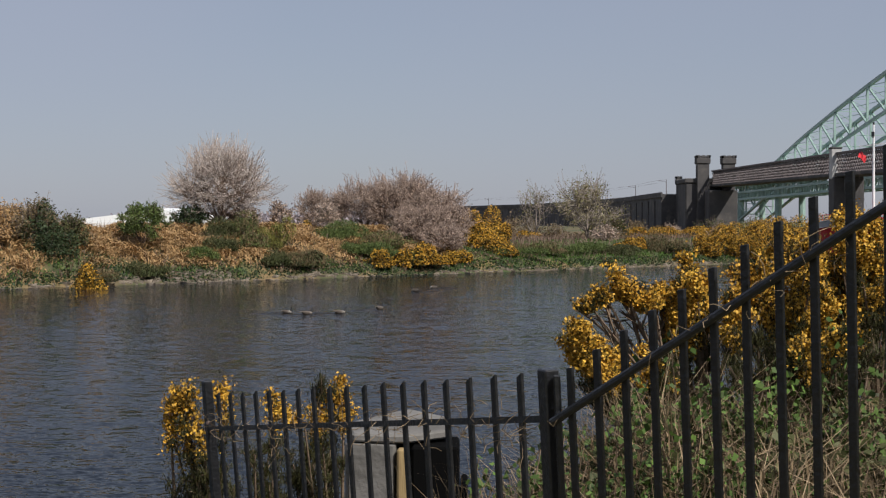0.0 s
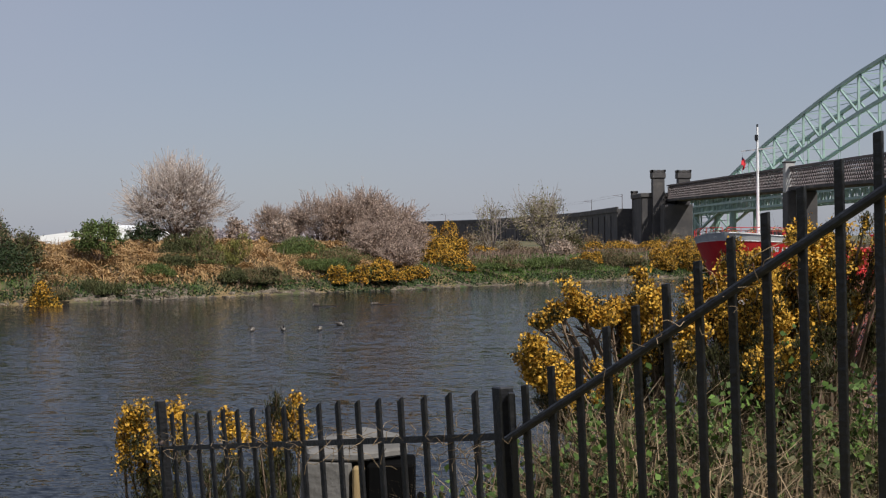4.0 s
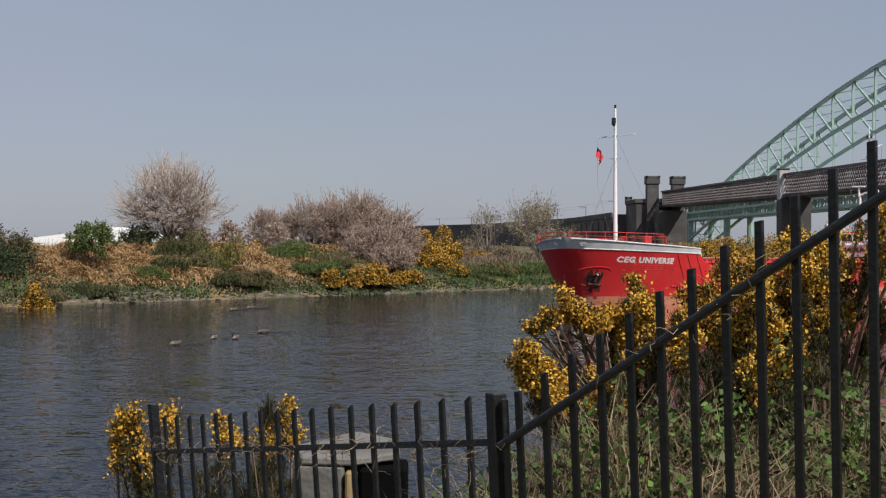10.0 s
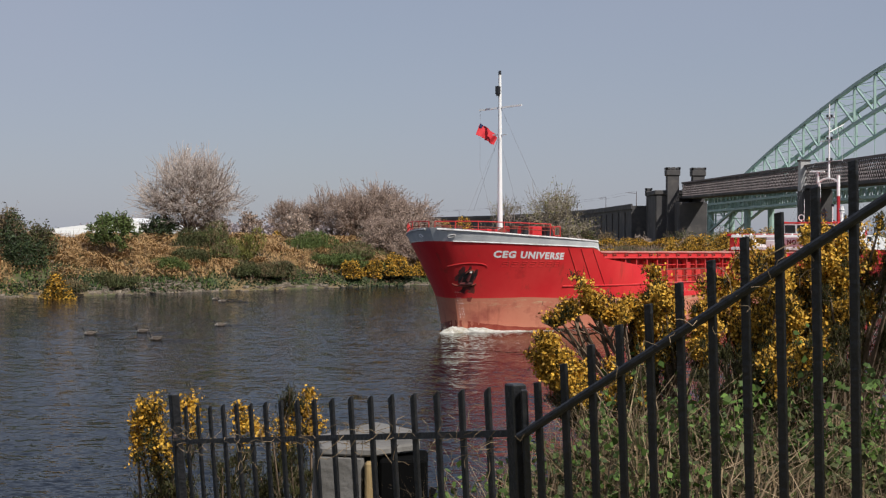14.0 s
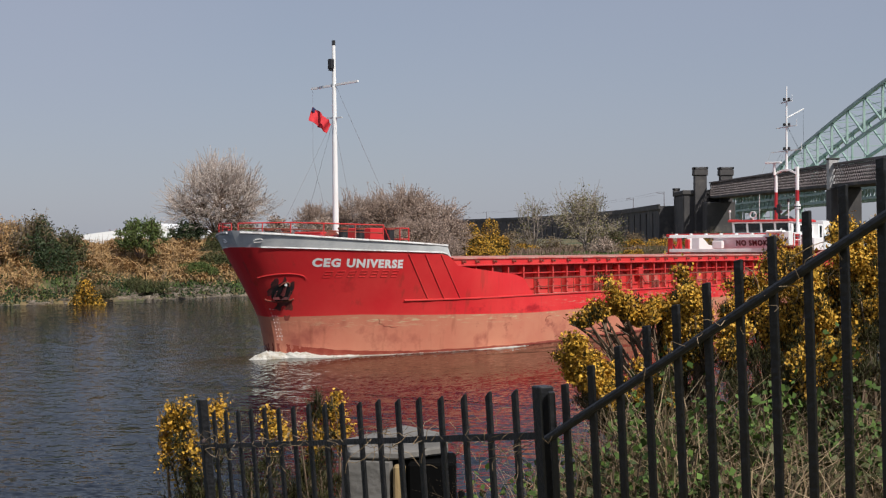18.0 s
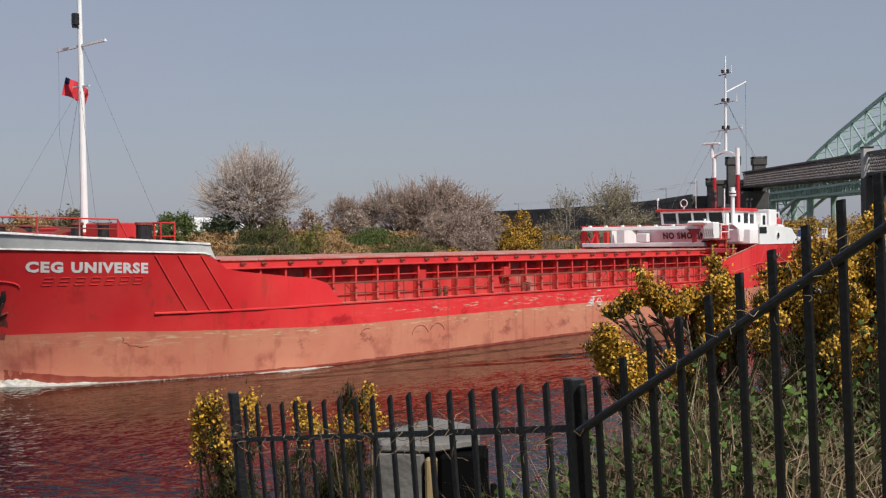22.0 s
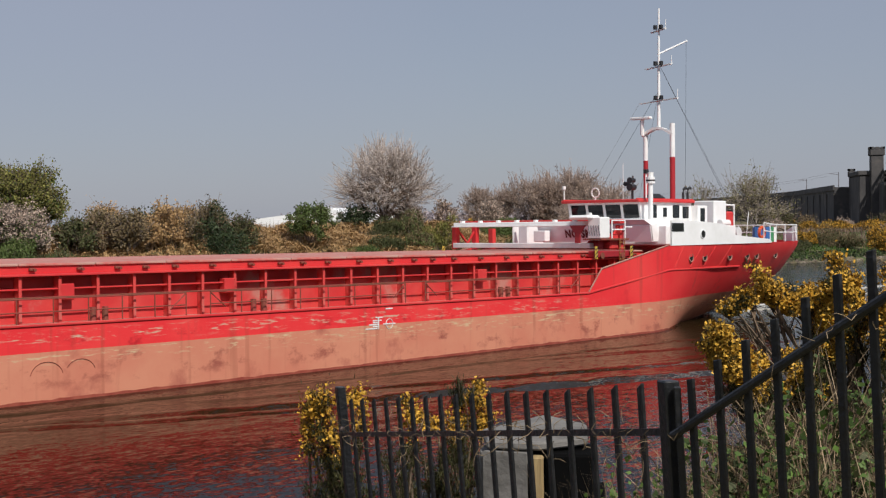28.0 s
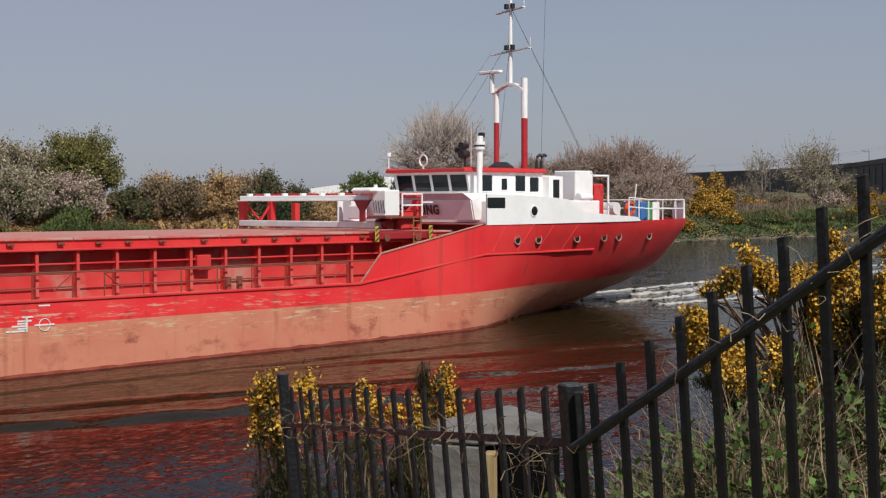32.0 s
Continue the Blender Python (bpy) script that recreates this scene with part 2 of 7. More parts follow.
def tube(bm, a, b, r0, r1=None, sides=8, cap=True):
    """A round bar from a to b."""
    a, b = Vector(a), Vector(b)
    r1 = r0 if r1 is None else r1
    turn = (b - a).to_track_quat("Z", "Y").to_matrix().to_4x4()
    bmesh.ops.create_cone(bm, cap_ends=cap, segments=sides, radius1=r0, radius2=r1, depth=(b - a).length,
                          matrix=Matrix.Translation((a + b) / 2) @ turn)
    return bm


def tubed(a, b, r0, r1=None, sides=8):
    return tube(bmesh.new(), a, b, r0, r1, sides)


def bar(bm, a, b, w, h, up=(0, 0, 1)):
    """A square bar from a to b, w across and h along up."""
    a, b = Vector(a), Vector(b)
    x = (b - a).normalized()
    y = Vector(up).cross(x)
    y = y.normalized() if y.length > 1e-4 else Vector((0, 1, 0))
    z = x.cross(y)
    m = Matrix((( *x, 0), (*y, 0), (*z, 0), (0, 0, 0, 1))).transposed()
    m.translation = (a + b) / 2
    bmesh.ops.create_cube(bm, size=1.0, matrix=m @ Matrix.Diagonal(((b - a).length, w, h, 1)))
    return bm


def barred(a, b, w, h, up=(0, 0, 1)):
    return bar(bmesh.new(), a, b, w, h, up)


def plate(bm, points, thick):
    """A flat plate of that outline, given thickness along its normal."""
    vs = [bm.verts.new(p) for p in points]
    face = bm.faces.new(vs)
    face.normal_update()
    n = face.normal * thick
    out = bmesh.ops.extrude_face_region(bm, geom=[face])
    bmesh.ops.translate(bm, vec=n, verts=[v for v in out["geom"] if isinstance(v, bmesh.types.BMVert)])
    bmesh.ops.recalc_face_normals(bm, faces=bm.faces[:])
    return bm


def plated(points, thick):
    return plate(bmesh.new(), points, thick)


def pipe(points, r, sides=8):
    """One bent round bar through all the points."""
    pts = [Vector(p) for p in points]
    bm, rings = bmesh.new(), []
    for i, p in enumerate(pts):
        d = (pts[min(i + 1, len(pts) - 1)] - pts[max(i - 1, 0)]).normalized()
        a = d.cross(Vector((0, 0, 1)) if abs(d.z) < 0.95 else Vector((1, 0, 0))).normalized()
        b = d.cross(a)
        rings.append([bm.verts.new(p + r * (math.cos(2 * math.pi * (k + 0.5) / sides) * a + math.sin(2 * math.pi * (k + 0.5) / sides) * b)) for k in range(sides)])
    for u, v in zip(rings, rings[1:]):
        for k in range(sides):
            bm.faces.new((u[k], u[(k + 1) % sides], v[(k + 1) % sides], v[k]))
    bm.faces.new(rings[0][::-1])
    bm.faces.new(rings[-1])
    bmesh.ops.recalc_face_normals(bm, faces=bm.faces[:])
    return bm


def ease(x, a, b):
    t = min(1.0, max(0.0, (x - a) / (b - a)))
    return t * t * (3 - 2 * t)


def lerp_table(table, x):
    """Linear reading of a small table of (x, value)."""
    return float(np.interp(x, [r[0] for r in table], [r[1] for r in table]))

# ---- ground and water ----
# along the canal (s) and across it towards the far bank (m)
ALONG, ACROSS = Vector((0.714, 0.700, 0)), Vector((-0.700, 0.714, 0))
FAR, NEAR = 120.5, 12.0


def canal(s, m, z=0.0):
    p = ALONG * s + ACROSS * m
    return Vector((p.x, p.y, z))


def height(x, y):
    """The ground's height: near bank, canal bed, far bank and the flats behind."""
    s, m = x * 0.714 + y * 0.700, -x * 0.700 + y * 0.714
    rough = noise.noise((x * 0.11, y * 0.11, 3.0))
    if m < 60:
        edge = NEAR + 0.8 * noise.noise((s * 0.15, 1.0, 0))
        z = lerp_table(((-40, 4.1), (0.5, 4.12), (2.6, 4.15), (4.0, 4.25), (5.2, 3.75), (7.0, 2.9), (edge, 0.0), (edge + 4, -1.6), (60, -2.0)), m)
        z += 0.35 * ease(x, -0.1, 1.0) * (1 - ease(m, 4, 7)) * ease(y, 2.5, 4.5)
        if m < edge:
            z += 0.06 * noise.noise((x * 0.9, y * 0.9, 0)) * ease(edge - m, 0, 2)
        return z
    d = m - FAR - 1.0 * noise.noise((s * 0.08, 7.0, 0)) - 0.5 * noise.noise((s * 0.4, 2.0, 0))
    # the bank stands high and dry towards the bend, low and green towards the bridge
    top = lerp_table(((-60, 3.6), (40, 4.4), (58, 5.0), (95, 5.2), (120, 4.6), (135, 3.2), (170, 3.0), (400, 3.2)), s)
    z = lerp_table(((-60, -2.0), (-3, -1.0), (0, 0.05), (0.8, 0.45), (2.5, 0.9 + 0.08 * top), (9, 0.72 * top), (15, top), (60, top), (400, 4.0)), d)
    if d > 0.5:
        z += 0.35 * rough * ease(d, 0.5, 6) + 0.18 * noise.noise((x * 0.5, y * 0.5, 1.0)) * ease(d, 0.5, 3)
    return z


def make_ground():
    ss = np.concatenate([np.linspace(-2600, -160, 14), np.linspace(-140, 20, 40), np.linspace(21, 200, 180), np.linspace(210, 420, 30), np.linspace(480, 3200, 16)])
    mm = np.concatenate([np.linspace(-2600, -60, 10), np.linspace(-40, -8, 8), np.linspace(-6, 16, 45), np.linspace(18, 116, 14), np.linspace(117, 140, 47),
                         np.linspace(142, 200, 20), np.linspace(230, 3200, 16)])
    verts = []
    for s in ss:
        for m in mm:
            p = canal(s, m)
            verts.append((p.x, p.y, height(p.x, p.y)))
    k = len(mm)
    faces = [(i * k + j, (i + 1) * k + j, (i + 1) * k + j + 1, i * k + j + 1) for i in range(len(ss) - 1) for j in range(k - 1)]
    soil = material("bank_soil", (0.12, 0.095, 0.05), 0.95, other=(0.05, 0.075, 0.022), scale=0.25, spread=(0.4, 0.6), bump=0.5, bump_scale=3,
                    stain=(0.22, 0.15, 0.07), stain_scale=0.12, stain_range=(0.5, 0.62))
    ob = link("ground", mesh_of("ground", verts, faces, soil, True))
    tagged(ob, "earth canal banks with dry grass and low green growth", "ground", kind="structure")


make_ground()


def water_surface(name, lee=False):
    """Rippled water; in the lee of a hull the wavelets are lower, fading out away from it."""
    m = bpy.data.materials.new(name)
    m.use_nodes = True
    n, l = m.node_tree.nodes, m.node_tree.links
    b = n["Principled BSDF"]
    b.inputs["Base Color"].default_value = (0.0035, 0.007, 0.013, 1)
    b.inputs["Roughness"].default_value = 0.05
    b.inputs["IOR"].default_value = 1.095
    tc = n.new("ShaderNodeTexCoord")
    # wavelets of several sizes, each tilting the surface by its own slopes
    total = None
    for size, stretch, turn, slope, detail in ((0.09, 1.8, 40, 0.40, 2.0), (0.26, 2.4, 30, 0.40, 3.0), (1.1, 2.4, 48, 0.12, 2.0), (14.0, 2.5, 20, 0.035, 2.0)):
        mp = n.new("ShaderNodeMapping")
        mp.inputs["Rotation"].default_value = (0, 0, radians(turn))
        mp.inputs["Scale"].default_value = (1 / size / stretch, 1 / size, 1)
        l.new(tc.outputs["Object"], mp.inputs[0])
        t = n.new("ShaderNodeTexNoise")
        t.inputs["Scale"].default_value, t.inputs["Detail"].default_value = 1.0, detail
        l.new(mp.outputs[0], t.inputs["Vector"])
        k = n.new("ShaderNodeVectorMath")
        k.operation = "MULTIPLY_ADD"
        k.inputs[1].default_value = (slope, slope, 0)
        k.inputs[2].default_value = (-0.5 * slope, -0.5 * slope, 0)
        l.new(t.outputs["Color"], k.inputs[0])
        if total is None:
            total = k.outputs[0]
        else:
            a = n.new("ShaderNodeVectorMath")
            a.operation = "ADD"
            l.new(total, a.inputs[0])
            l.new(k.outputs[0], a.inputs[1])
            total = a.outputs[0]
    if lee:
        sep = n.new("ShaderNodeSeparateXYZ")
        l.new(tc.outputs["Object"], sep.inputs[0])
        calm = None
        for axis, near, far in (("X", -7.0, 2.0), ("X", 86.0, 66.0), ("Y", -33.0, -15.0)):
            r = n.new("ShaderNodeMapRange")
            r.interpolation_type = "SMOOTHSTEP"
            r.inputs[1].default_value, r.inputs[2].default_value = near, far
            l.new(sep.outputs[axis], r.inputs[0])
            if calm is None:
                calm = r.outputs[0]
            else:
                k = n.new("ShaderNodeMath")
                k.operation = "MULTIPLY"
                l.new(calm, k.inputs[0])
                l.new(r.outputs[0], k.inputs[1])
                calm = k.outputs[0]
        left = n.new("ShaderNodeMapRange")
        left.inputs[3].default_value, left.inputs[4].default_value = 1.0, 0.32
        l.new(calm, left.inputs[0])
        glint = n.new("ShaderNodeMapRange")
        glint.inputs[3].default_value, glint.inputs[4].default_value = 1.095, 1.073
        l.new(calm, glint.inputs[0])
        l.new(glint.outputs[0], b.inputs["IOR"])
        # brown in the base colour stands for the boot topping's reflection beside the hull
        boot_tint = n.new("ShaderNodeMix")
        boot_tint.data_type = "RGBA"
        boot_tint.inputs[6].default_value, boot_tint.inputs[7].default_value = (0.0035, 0.007, 0.013, 1), (0.019, 0.0125, 0.0045, 1)
        l.new(calm, boot_tint.inputs[0])
        l.new(boot_tint.outputs[2], b.inputs["Base Color"])
        k = n.new("ShaderNodeVectorMath")
        k.operation = "SCALE"
        l.new(total, k.inputs[0])
        l.new(left.outputs[0], k.inputs["Scale"])
        total = k.outputs[0]
    up = n.new("ShaderNodeVectorMath")
    up.operation = "ADD"
    l.new(n.new("ShaderNodeNewGeometry").outputs["Normal"], up.inputs[1])
    l.new(total, up.inputs[0])
    unit = n.new("ShaderNodeVectorMath")
    unit.operation = "NORMALIZE"
    l.new(up.outputs[0], unit.inputs[0])
    l.new(unit.outputs[0], b.inputs["Normal"])
    return m


LEEWATER = water_surface("sheltered_water", True)


def make_water():
    m = water_surface("canal_water")
    c = [canal(s, mm, 0) for s, mm in ((-2500, 5), (3000, 5), (3000, 130), (-2500, 130))]
    ob = link("water", mesh_of("water", c, [(0, 1, 2, 3)], m))
    tagged(ob, "dark rippled canal water", "water", kind="structure")


make_water()

# ---- growing things ----


def quads(centres, size, rng, flat=0.0, aspect=1.0, jitter=0.35, facing=0.0):
    """Small leaves: one quad each, turned at random."""
    n = len(centres)
    a = rng.normal(size=(n, 3))
    a[:, 2] *= 1 - flat
    a /= np.linalg.norm(a, axis=1, keepdims=True) + 1e-9
    b = np.cross(a, rng.normal(size=(n, 3)))
    if facing:
        # most petals open towards the light
        up = rng.normal(size=(n, 3)) * (1 - facing) + np.array([0.25, -0.45, 0.85]) * facing
        a = np.cross(up, rng.normal(size=(n, 3)))
        a /= np.linalg.norm(a, axis=1, keepdims=True) + 1e-9
        b = np.cross(up, a)
    b /= np.linalg.norm(b, axis=1, keepdims=True) + 1e-9
    s = size * (1 + jitter * rng.uniform(-1, 1, (n, 1))) / 2
    c = np.asarray(centres)
    v = np.stack([c - a * s * aspect - b * s * 0.5, c + b * s * -1.0, c + a * s * aspect, c + b * s], 1).reshape(-1, 3)
    f = np.arange(4 * n).reshape(-1, 4)
    return v, f


def blades(feet, length, width, rng, lean=0.5, droop=0.3, wind=(0, 0, 0)):
    """Grass stems: a bent, tapering strip each."""
    n = len(feet)
    h = length * rng.uniform(0.5, 1.15, (n, 1))
    ang = rng.uniform(0, 2 * np.pi, n)
    out = np.stack([np.cos(ang), np.sin(ang), 0 * ang], 1) * rng.uniform(0, lean, (n, 1)) + np.array(wind)
    face = rng.uniform(0, 2 * np.pi, n)
    side = np.stack([np.cos(face), np.sin(face), 0 * face], 1) * width / 2
    up = np.array([0, 0, 1.0])
    p0 = np.asarray(feet)
    p1 = p0 + (up + out * 0.5) * h * 0.55
    p2 = p0 + (up * (1 - droop * rng.uniform(0, 1, (n, 1))) + out * 1.3) * h
    v = np.stack([p0 - side, p0 + side, p1 - side * 0.8, p1 + side * 0.8, p2], 1).reshape(-1, 3)
    b = 5 * np.arange(n)[:, None]
    f = np.concatenate([np.concatenate([b + [0, 1, 3, 2]], 1).tolist(), np.concatenate([b + [2, 3, 4, 4]], 1).tolist()])
    return v, [tuple(q) if q[2] != q[3] else tuple(q[:3]) for q in f]


def tubes(segs, sides=4):
    """Tapered limbs from rows of start, end and the two radii."""
    segs = np.asarray(segs, float)
    p, q, r0, r1 = segs[:, 0:3], segs[:, 3:6], segs[:, 6:7], segs[:, 7:8]
    d = q - p
    d /= np.linalg.norm(d, axis=1, keepdims=True) + 1e-9
    ref = np.where(np.abs(d[:, 2:3]) > 0.9, [[1.0, 0, 0]], [[0, 0, 1.0]])
    a = np.cross(d, ref)
    a /= np.linalg.norm(a, axis=1, keepdims=True) + 1e-9
    b = np.cross(d, a)
    ring = []
    for c, r in ((p, r0), (q, r1)):
        for k in range(sides):
            t = 2 * np.pi * k / sides
            ring.append(c + r * (np.cos(t) * a + np.sin(t) * b))
    v = np.stack(ring, 1).reshape(-1, 3)
    base = (2 * sides * np.arange(len(segs)))[:, None]
    f = np.concatenate([base + np.array([[k, (k + 1) % sides, sides + (k + 1) % sides, sides + k]]) for k in range(sides)])
    return v, f


def dome(height_, width, rng, limbs=12, forks=8, twigs=6, bole=0.12, low=0.12, spiky=0.18, peak=0.0):
    """A rounded crown: limbs to points spread through a dome, forks from the limbs, twigs from the forks."""
    rad = np.array([width / 2, width / 2, height_ * (1 - low) / 2])
    mid = np.array([0, 0, height_ * (low + (1 - low) / 2)])
    foot = np.array([0, 0, -0.3])
    big, fine, ends = [], [], []

    def inside(k, lo, hi):
        d = rng.normal(size=(k, 3))
        d /= np.linalg.norm(d, axis=1, keepdims=True)
        p = d * rng.uniform(lo, hi, (k, 1)) ** 0.6
        p[:, 2] = np.where(p[:, 2] < -0.55, -p[:, 2], p[:, 2])
        p[:, :2] *= 1 - peak * np.clip(p[:, 2:3], 0, 1)
        lump = 1 + 0.16 * np.sin(3.1 * d[:, :1] * 2 + d[:, 1:2] * 4 + rng.uniform(0, 6))
        return mid + p * rad * lump

    def bend(a, b, r0, r1, into, sag=0.12):
        m = (a + b) / 2 + rng.normal(size=3) * sag * np.linalg.norm(b - a) * 0.5 + np.array([0, 0, -0.06 * np.linalg.norm(b - a)])
        rm = (r0 + r1) / 2
        into.append((*a, *m, r0, rm))
        into.append((*m, *b, rm, r1))
        return m

    r = 0.022 * height_
    for c in inside(limbs, 0.30, 0.55):
        start = foot + np.array([0, 0, 0.3 + height_ * bole * rng.uniform(0.3, 1.3)]) + rng.normal(size=3) * [0.1, 0.1, 0]
        big.append((*foot, *start, r, r * 0.8))
        m = bend(start, c, r * 0.55, r * 0.28, big)
        near = inside(forks * 3, 0.45, 0.95)
        near = near[np.argsort(np.linalg.norm((near - c) / rad, axis=1))][:forks]
        for q in near:
            s = m + (c - m) * rng.uniform(0.1, 1)
            k = bend(s, q, r * 0.22, r * 0.10, big)
            for _ in range(twigs):
                o = (q - mid) / rad
                o = o / (np.linalg.norm(o) + 1e-6) * 0.6 + rng.normal(size=3) * 0.55
                o[2] += 0.25
                e = q + o * rad.mean() * spiky * rng.uniform(0.6, 1.6)
                b = k + (q - k) * rng.uniform(0, 1)
                bend(b, e, r * 0.09, r * 0.035, fine, 0.2)
                ends.append(np.concatenate([b, e]))
    return np.array(big), np.array(fine), np.array(ends)


def tree(name, place, height_, width, wood, leaf, seed, label, leaves=2500, leaf_size=0.15, fuzz=0.10, category="tree", group="", thin=0.018, under=None, fine=None, **kw):
    """A tree or shrub of limbs, twigs and a crown of many small pieces set along the twigs."""
    rng = np.random.default_rng(seed)
    L, T, E = dome(height_, width, rng, **kw)
    ob = empty(name, Matrix.Translation((place[0], place[1], height(place[0], place[1]) if len(place) < 3 else place[2])))
    v, f = tubes(L, 4)
    link("trunk", mesh_of("trunk", v, f, wood, True), ob)
    T[:, 6:8] = np.maximum(T[:, 6:8], thin)
    v, f = tubes(T, 3)
    tagged(link("branchwork", mesh_of("branchwork", v, f, fine or wood), ob), kind="stuff")
    if leaves:
        pick = E[rng.integers(0, len(E), leaves)]
        u = rng.uniform(0.1, 1.0, (leaves, 1))
        v, f = quads(pick[:, :3] * (1 - u) + pick[:, 3:] * u + rng.normal(size=(leaves, 3)) * fuzz, leaf_size, rng)
        link("crown", mesh_of("crown", v, f, leaf), ob)
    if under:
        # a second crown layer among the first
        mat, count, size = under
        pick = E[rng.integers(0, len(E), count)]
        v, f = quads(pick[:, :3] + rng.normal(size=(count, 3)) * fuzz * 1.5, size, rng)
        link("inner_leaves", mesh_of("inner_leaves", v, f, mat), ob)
    tagged(ob, label, category, group)
    return ob


def clumps(count, radii, rng, squash=1.0, lumps=9):
    """Points over a mound of several lumps, thickest near its skin."""
    c = rng.normal(size=(lumps, 3)) * np.array(radii) * 0.42
    c[:, 2] = np.abs(c[:, 2])
    r = rng.uniform(0.35, 0.62, lumps)
    k = rng.integers(0, lumps, count)
    d = rng.normal(size=(count, 3))
    d /= np.linalg.norm(d, axis=1, keepdims=True)
    p = c[k] + d * (r[k][:, None] * np.array(radii)) * rng.uniform(0.55, 1.05, (count, 1)) ** 0.5
    p[:, 2] = np.abs(p[:, 2])
    return p


def bush(name, place, radii, seed, layers, label, category="shrub", group="", wood=None, shoots=None):
    """A shrub of stems and leaf layers: rows of material, count, size, share of the height from which it grows."""
    rng = np.random.default_rng(seed)
    z = height(place[0], place[1]) if len(place) < 3 else place[2]
    ob = empty(name, Matrix.Translation((place[0], place[1], z - 0.05)))
    ends = clumps(26, np.array(radii) * 0.8, rng)
    v, f = tubes([(*(e * [0.15, 0.15, 0]), *e, 0.05, 0.015) for e in ends], 4)
    link("stem", mesh_of("stem", v, f, wood or BARK), ob)
    for part_name, mat, count, size, low, flat in layers:
        p = clumps(count * 2, radii, np.random.default_rng(seed))
        p = p + rng.normal(size=p.shape) * size * 0.5
        p = p[p[:, 2] > low * radii[2]][:count]
        v, f = quads(p, size, rng, flat, facing=0.45 if part_name == "blossom" else 0.0)
        link(part_name, mesh_of(part_name, v, f, mat), ob)
    if shoots:
        mat, count, long = shoots
        p = clumps(count, np.array(radii) * 0.95, np.random.default_rng(seed))
        v, f = blades(p, long, 0.05, rng, 0.75, 0.3)
        tagged(link("brushwood", mesh_of("brushwood", v, f, mat), ob), kind="stuff")
    tagged(ob, label, category, group)
    return ob


BLOSSOM = leafy("pale_blossom", (0.64, 0.57, 0.52), (0.48, 0.40, 0.34), 0.3)
CREAM = leafy("cream_blossom", (0.36, 0.305, 0.215), (0.24, 0.205, 0.125), 0.4)
PINKISH = leafy("faded_blossom", (0.44, 0.34, 0.28), (0.30, 0.22, 0.165), 0.4)
OLIVE = leafy("young_olive_leaves", (0.19, 0.175, 0.045), (0.13, 0.13, 0.034), 0.4)
LEAF = leafy("green_leaves", (0.066, 0.096, 0.028), (0.10, 0.13, 0.036), 0.45)
DARKLEAF = leafy("dark_evergreen_leaves", (0.028, 0.045, 0.020), (0.045, 0.065, 0.024), 0.4)
GORSE = leafy("gorse_flowers", (0.57, 0.335, 0.045), (0.40, 0.20, 0.020), 0.5)
DUN = leafy("dun_scrub", (0.19, 0.135, 0.075), (0.12, 0.095, 0.045), 0.4)
SPINE = leafy("gorse_spines", (0.046, 0.044, 0.013), (0.030, 0.030, 0.009), 0.4)
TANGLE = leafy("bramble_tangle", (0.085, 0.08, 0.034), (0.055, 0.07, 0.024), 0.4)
STRAW = leafy("dry_grass", (0.46, 0.295, 0.135), (0.32, 0.20, 0.092), 0.2)
PALESTRAW = leafy("pale_dead_stems", (0.29, 0.215, 0.13), (0.145, 0.10, 0.055), 0.55)
GRASS = leafy("fresh_grass", (0.075, 0.145, 0.022), (0.055, 0.10, 0.02), 0.35)
FLOWERTWIG = material("blossom_covered_twigs", (0.46, 0.395, 0.35), 0.9, other=(0.33, 0.26, 0.22), scale=1.5)
THORNTWIG = material("pinkish_thorn_twigs", (0.34, 0.255, 0.21), 0.9, other=(0.21, 0.15, 0.115), scale=0.7)
TWIG = material("brown_twigs", (0.15, 0.10, 0.075), 0.9, other=(0.22, 0.16, 0.12), scale=2)
GREYTWIG = material("grey_twigs", (0.24, 0.20, 0.17), 0.9, other=(0.32, 0.27, 0.23), scale=2)


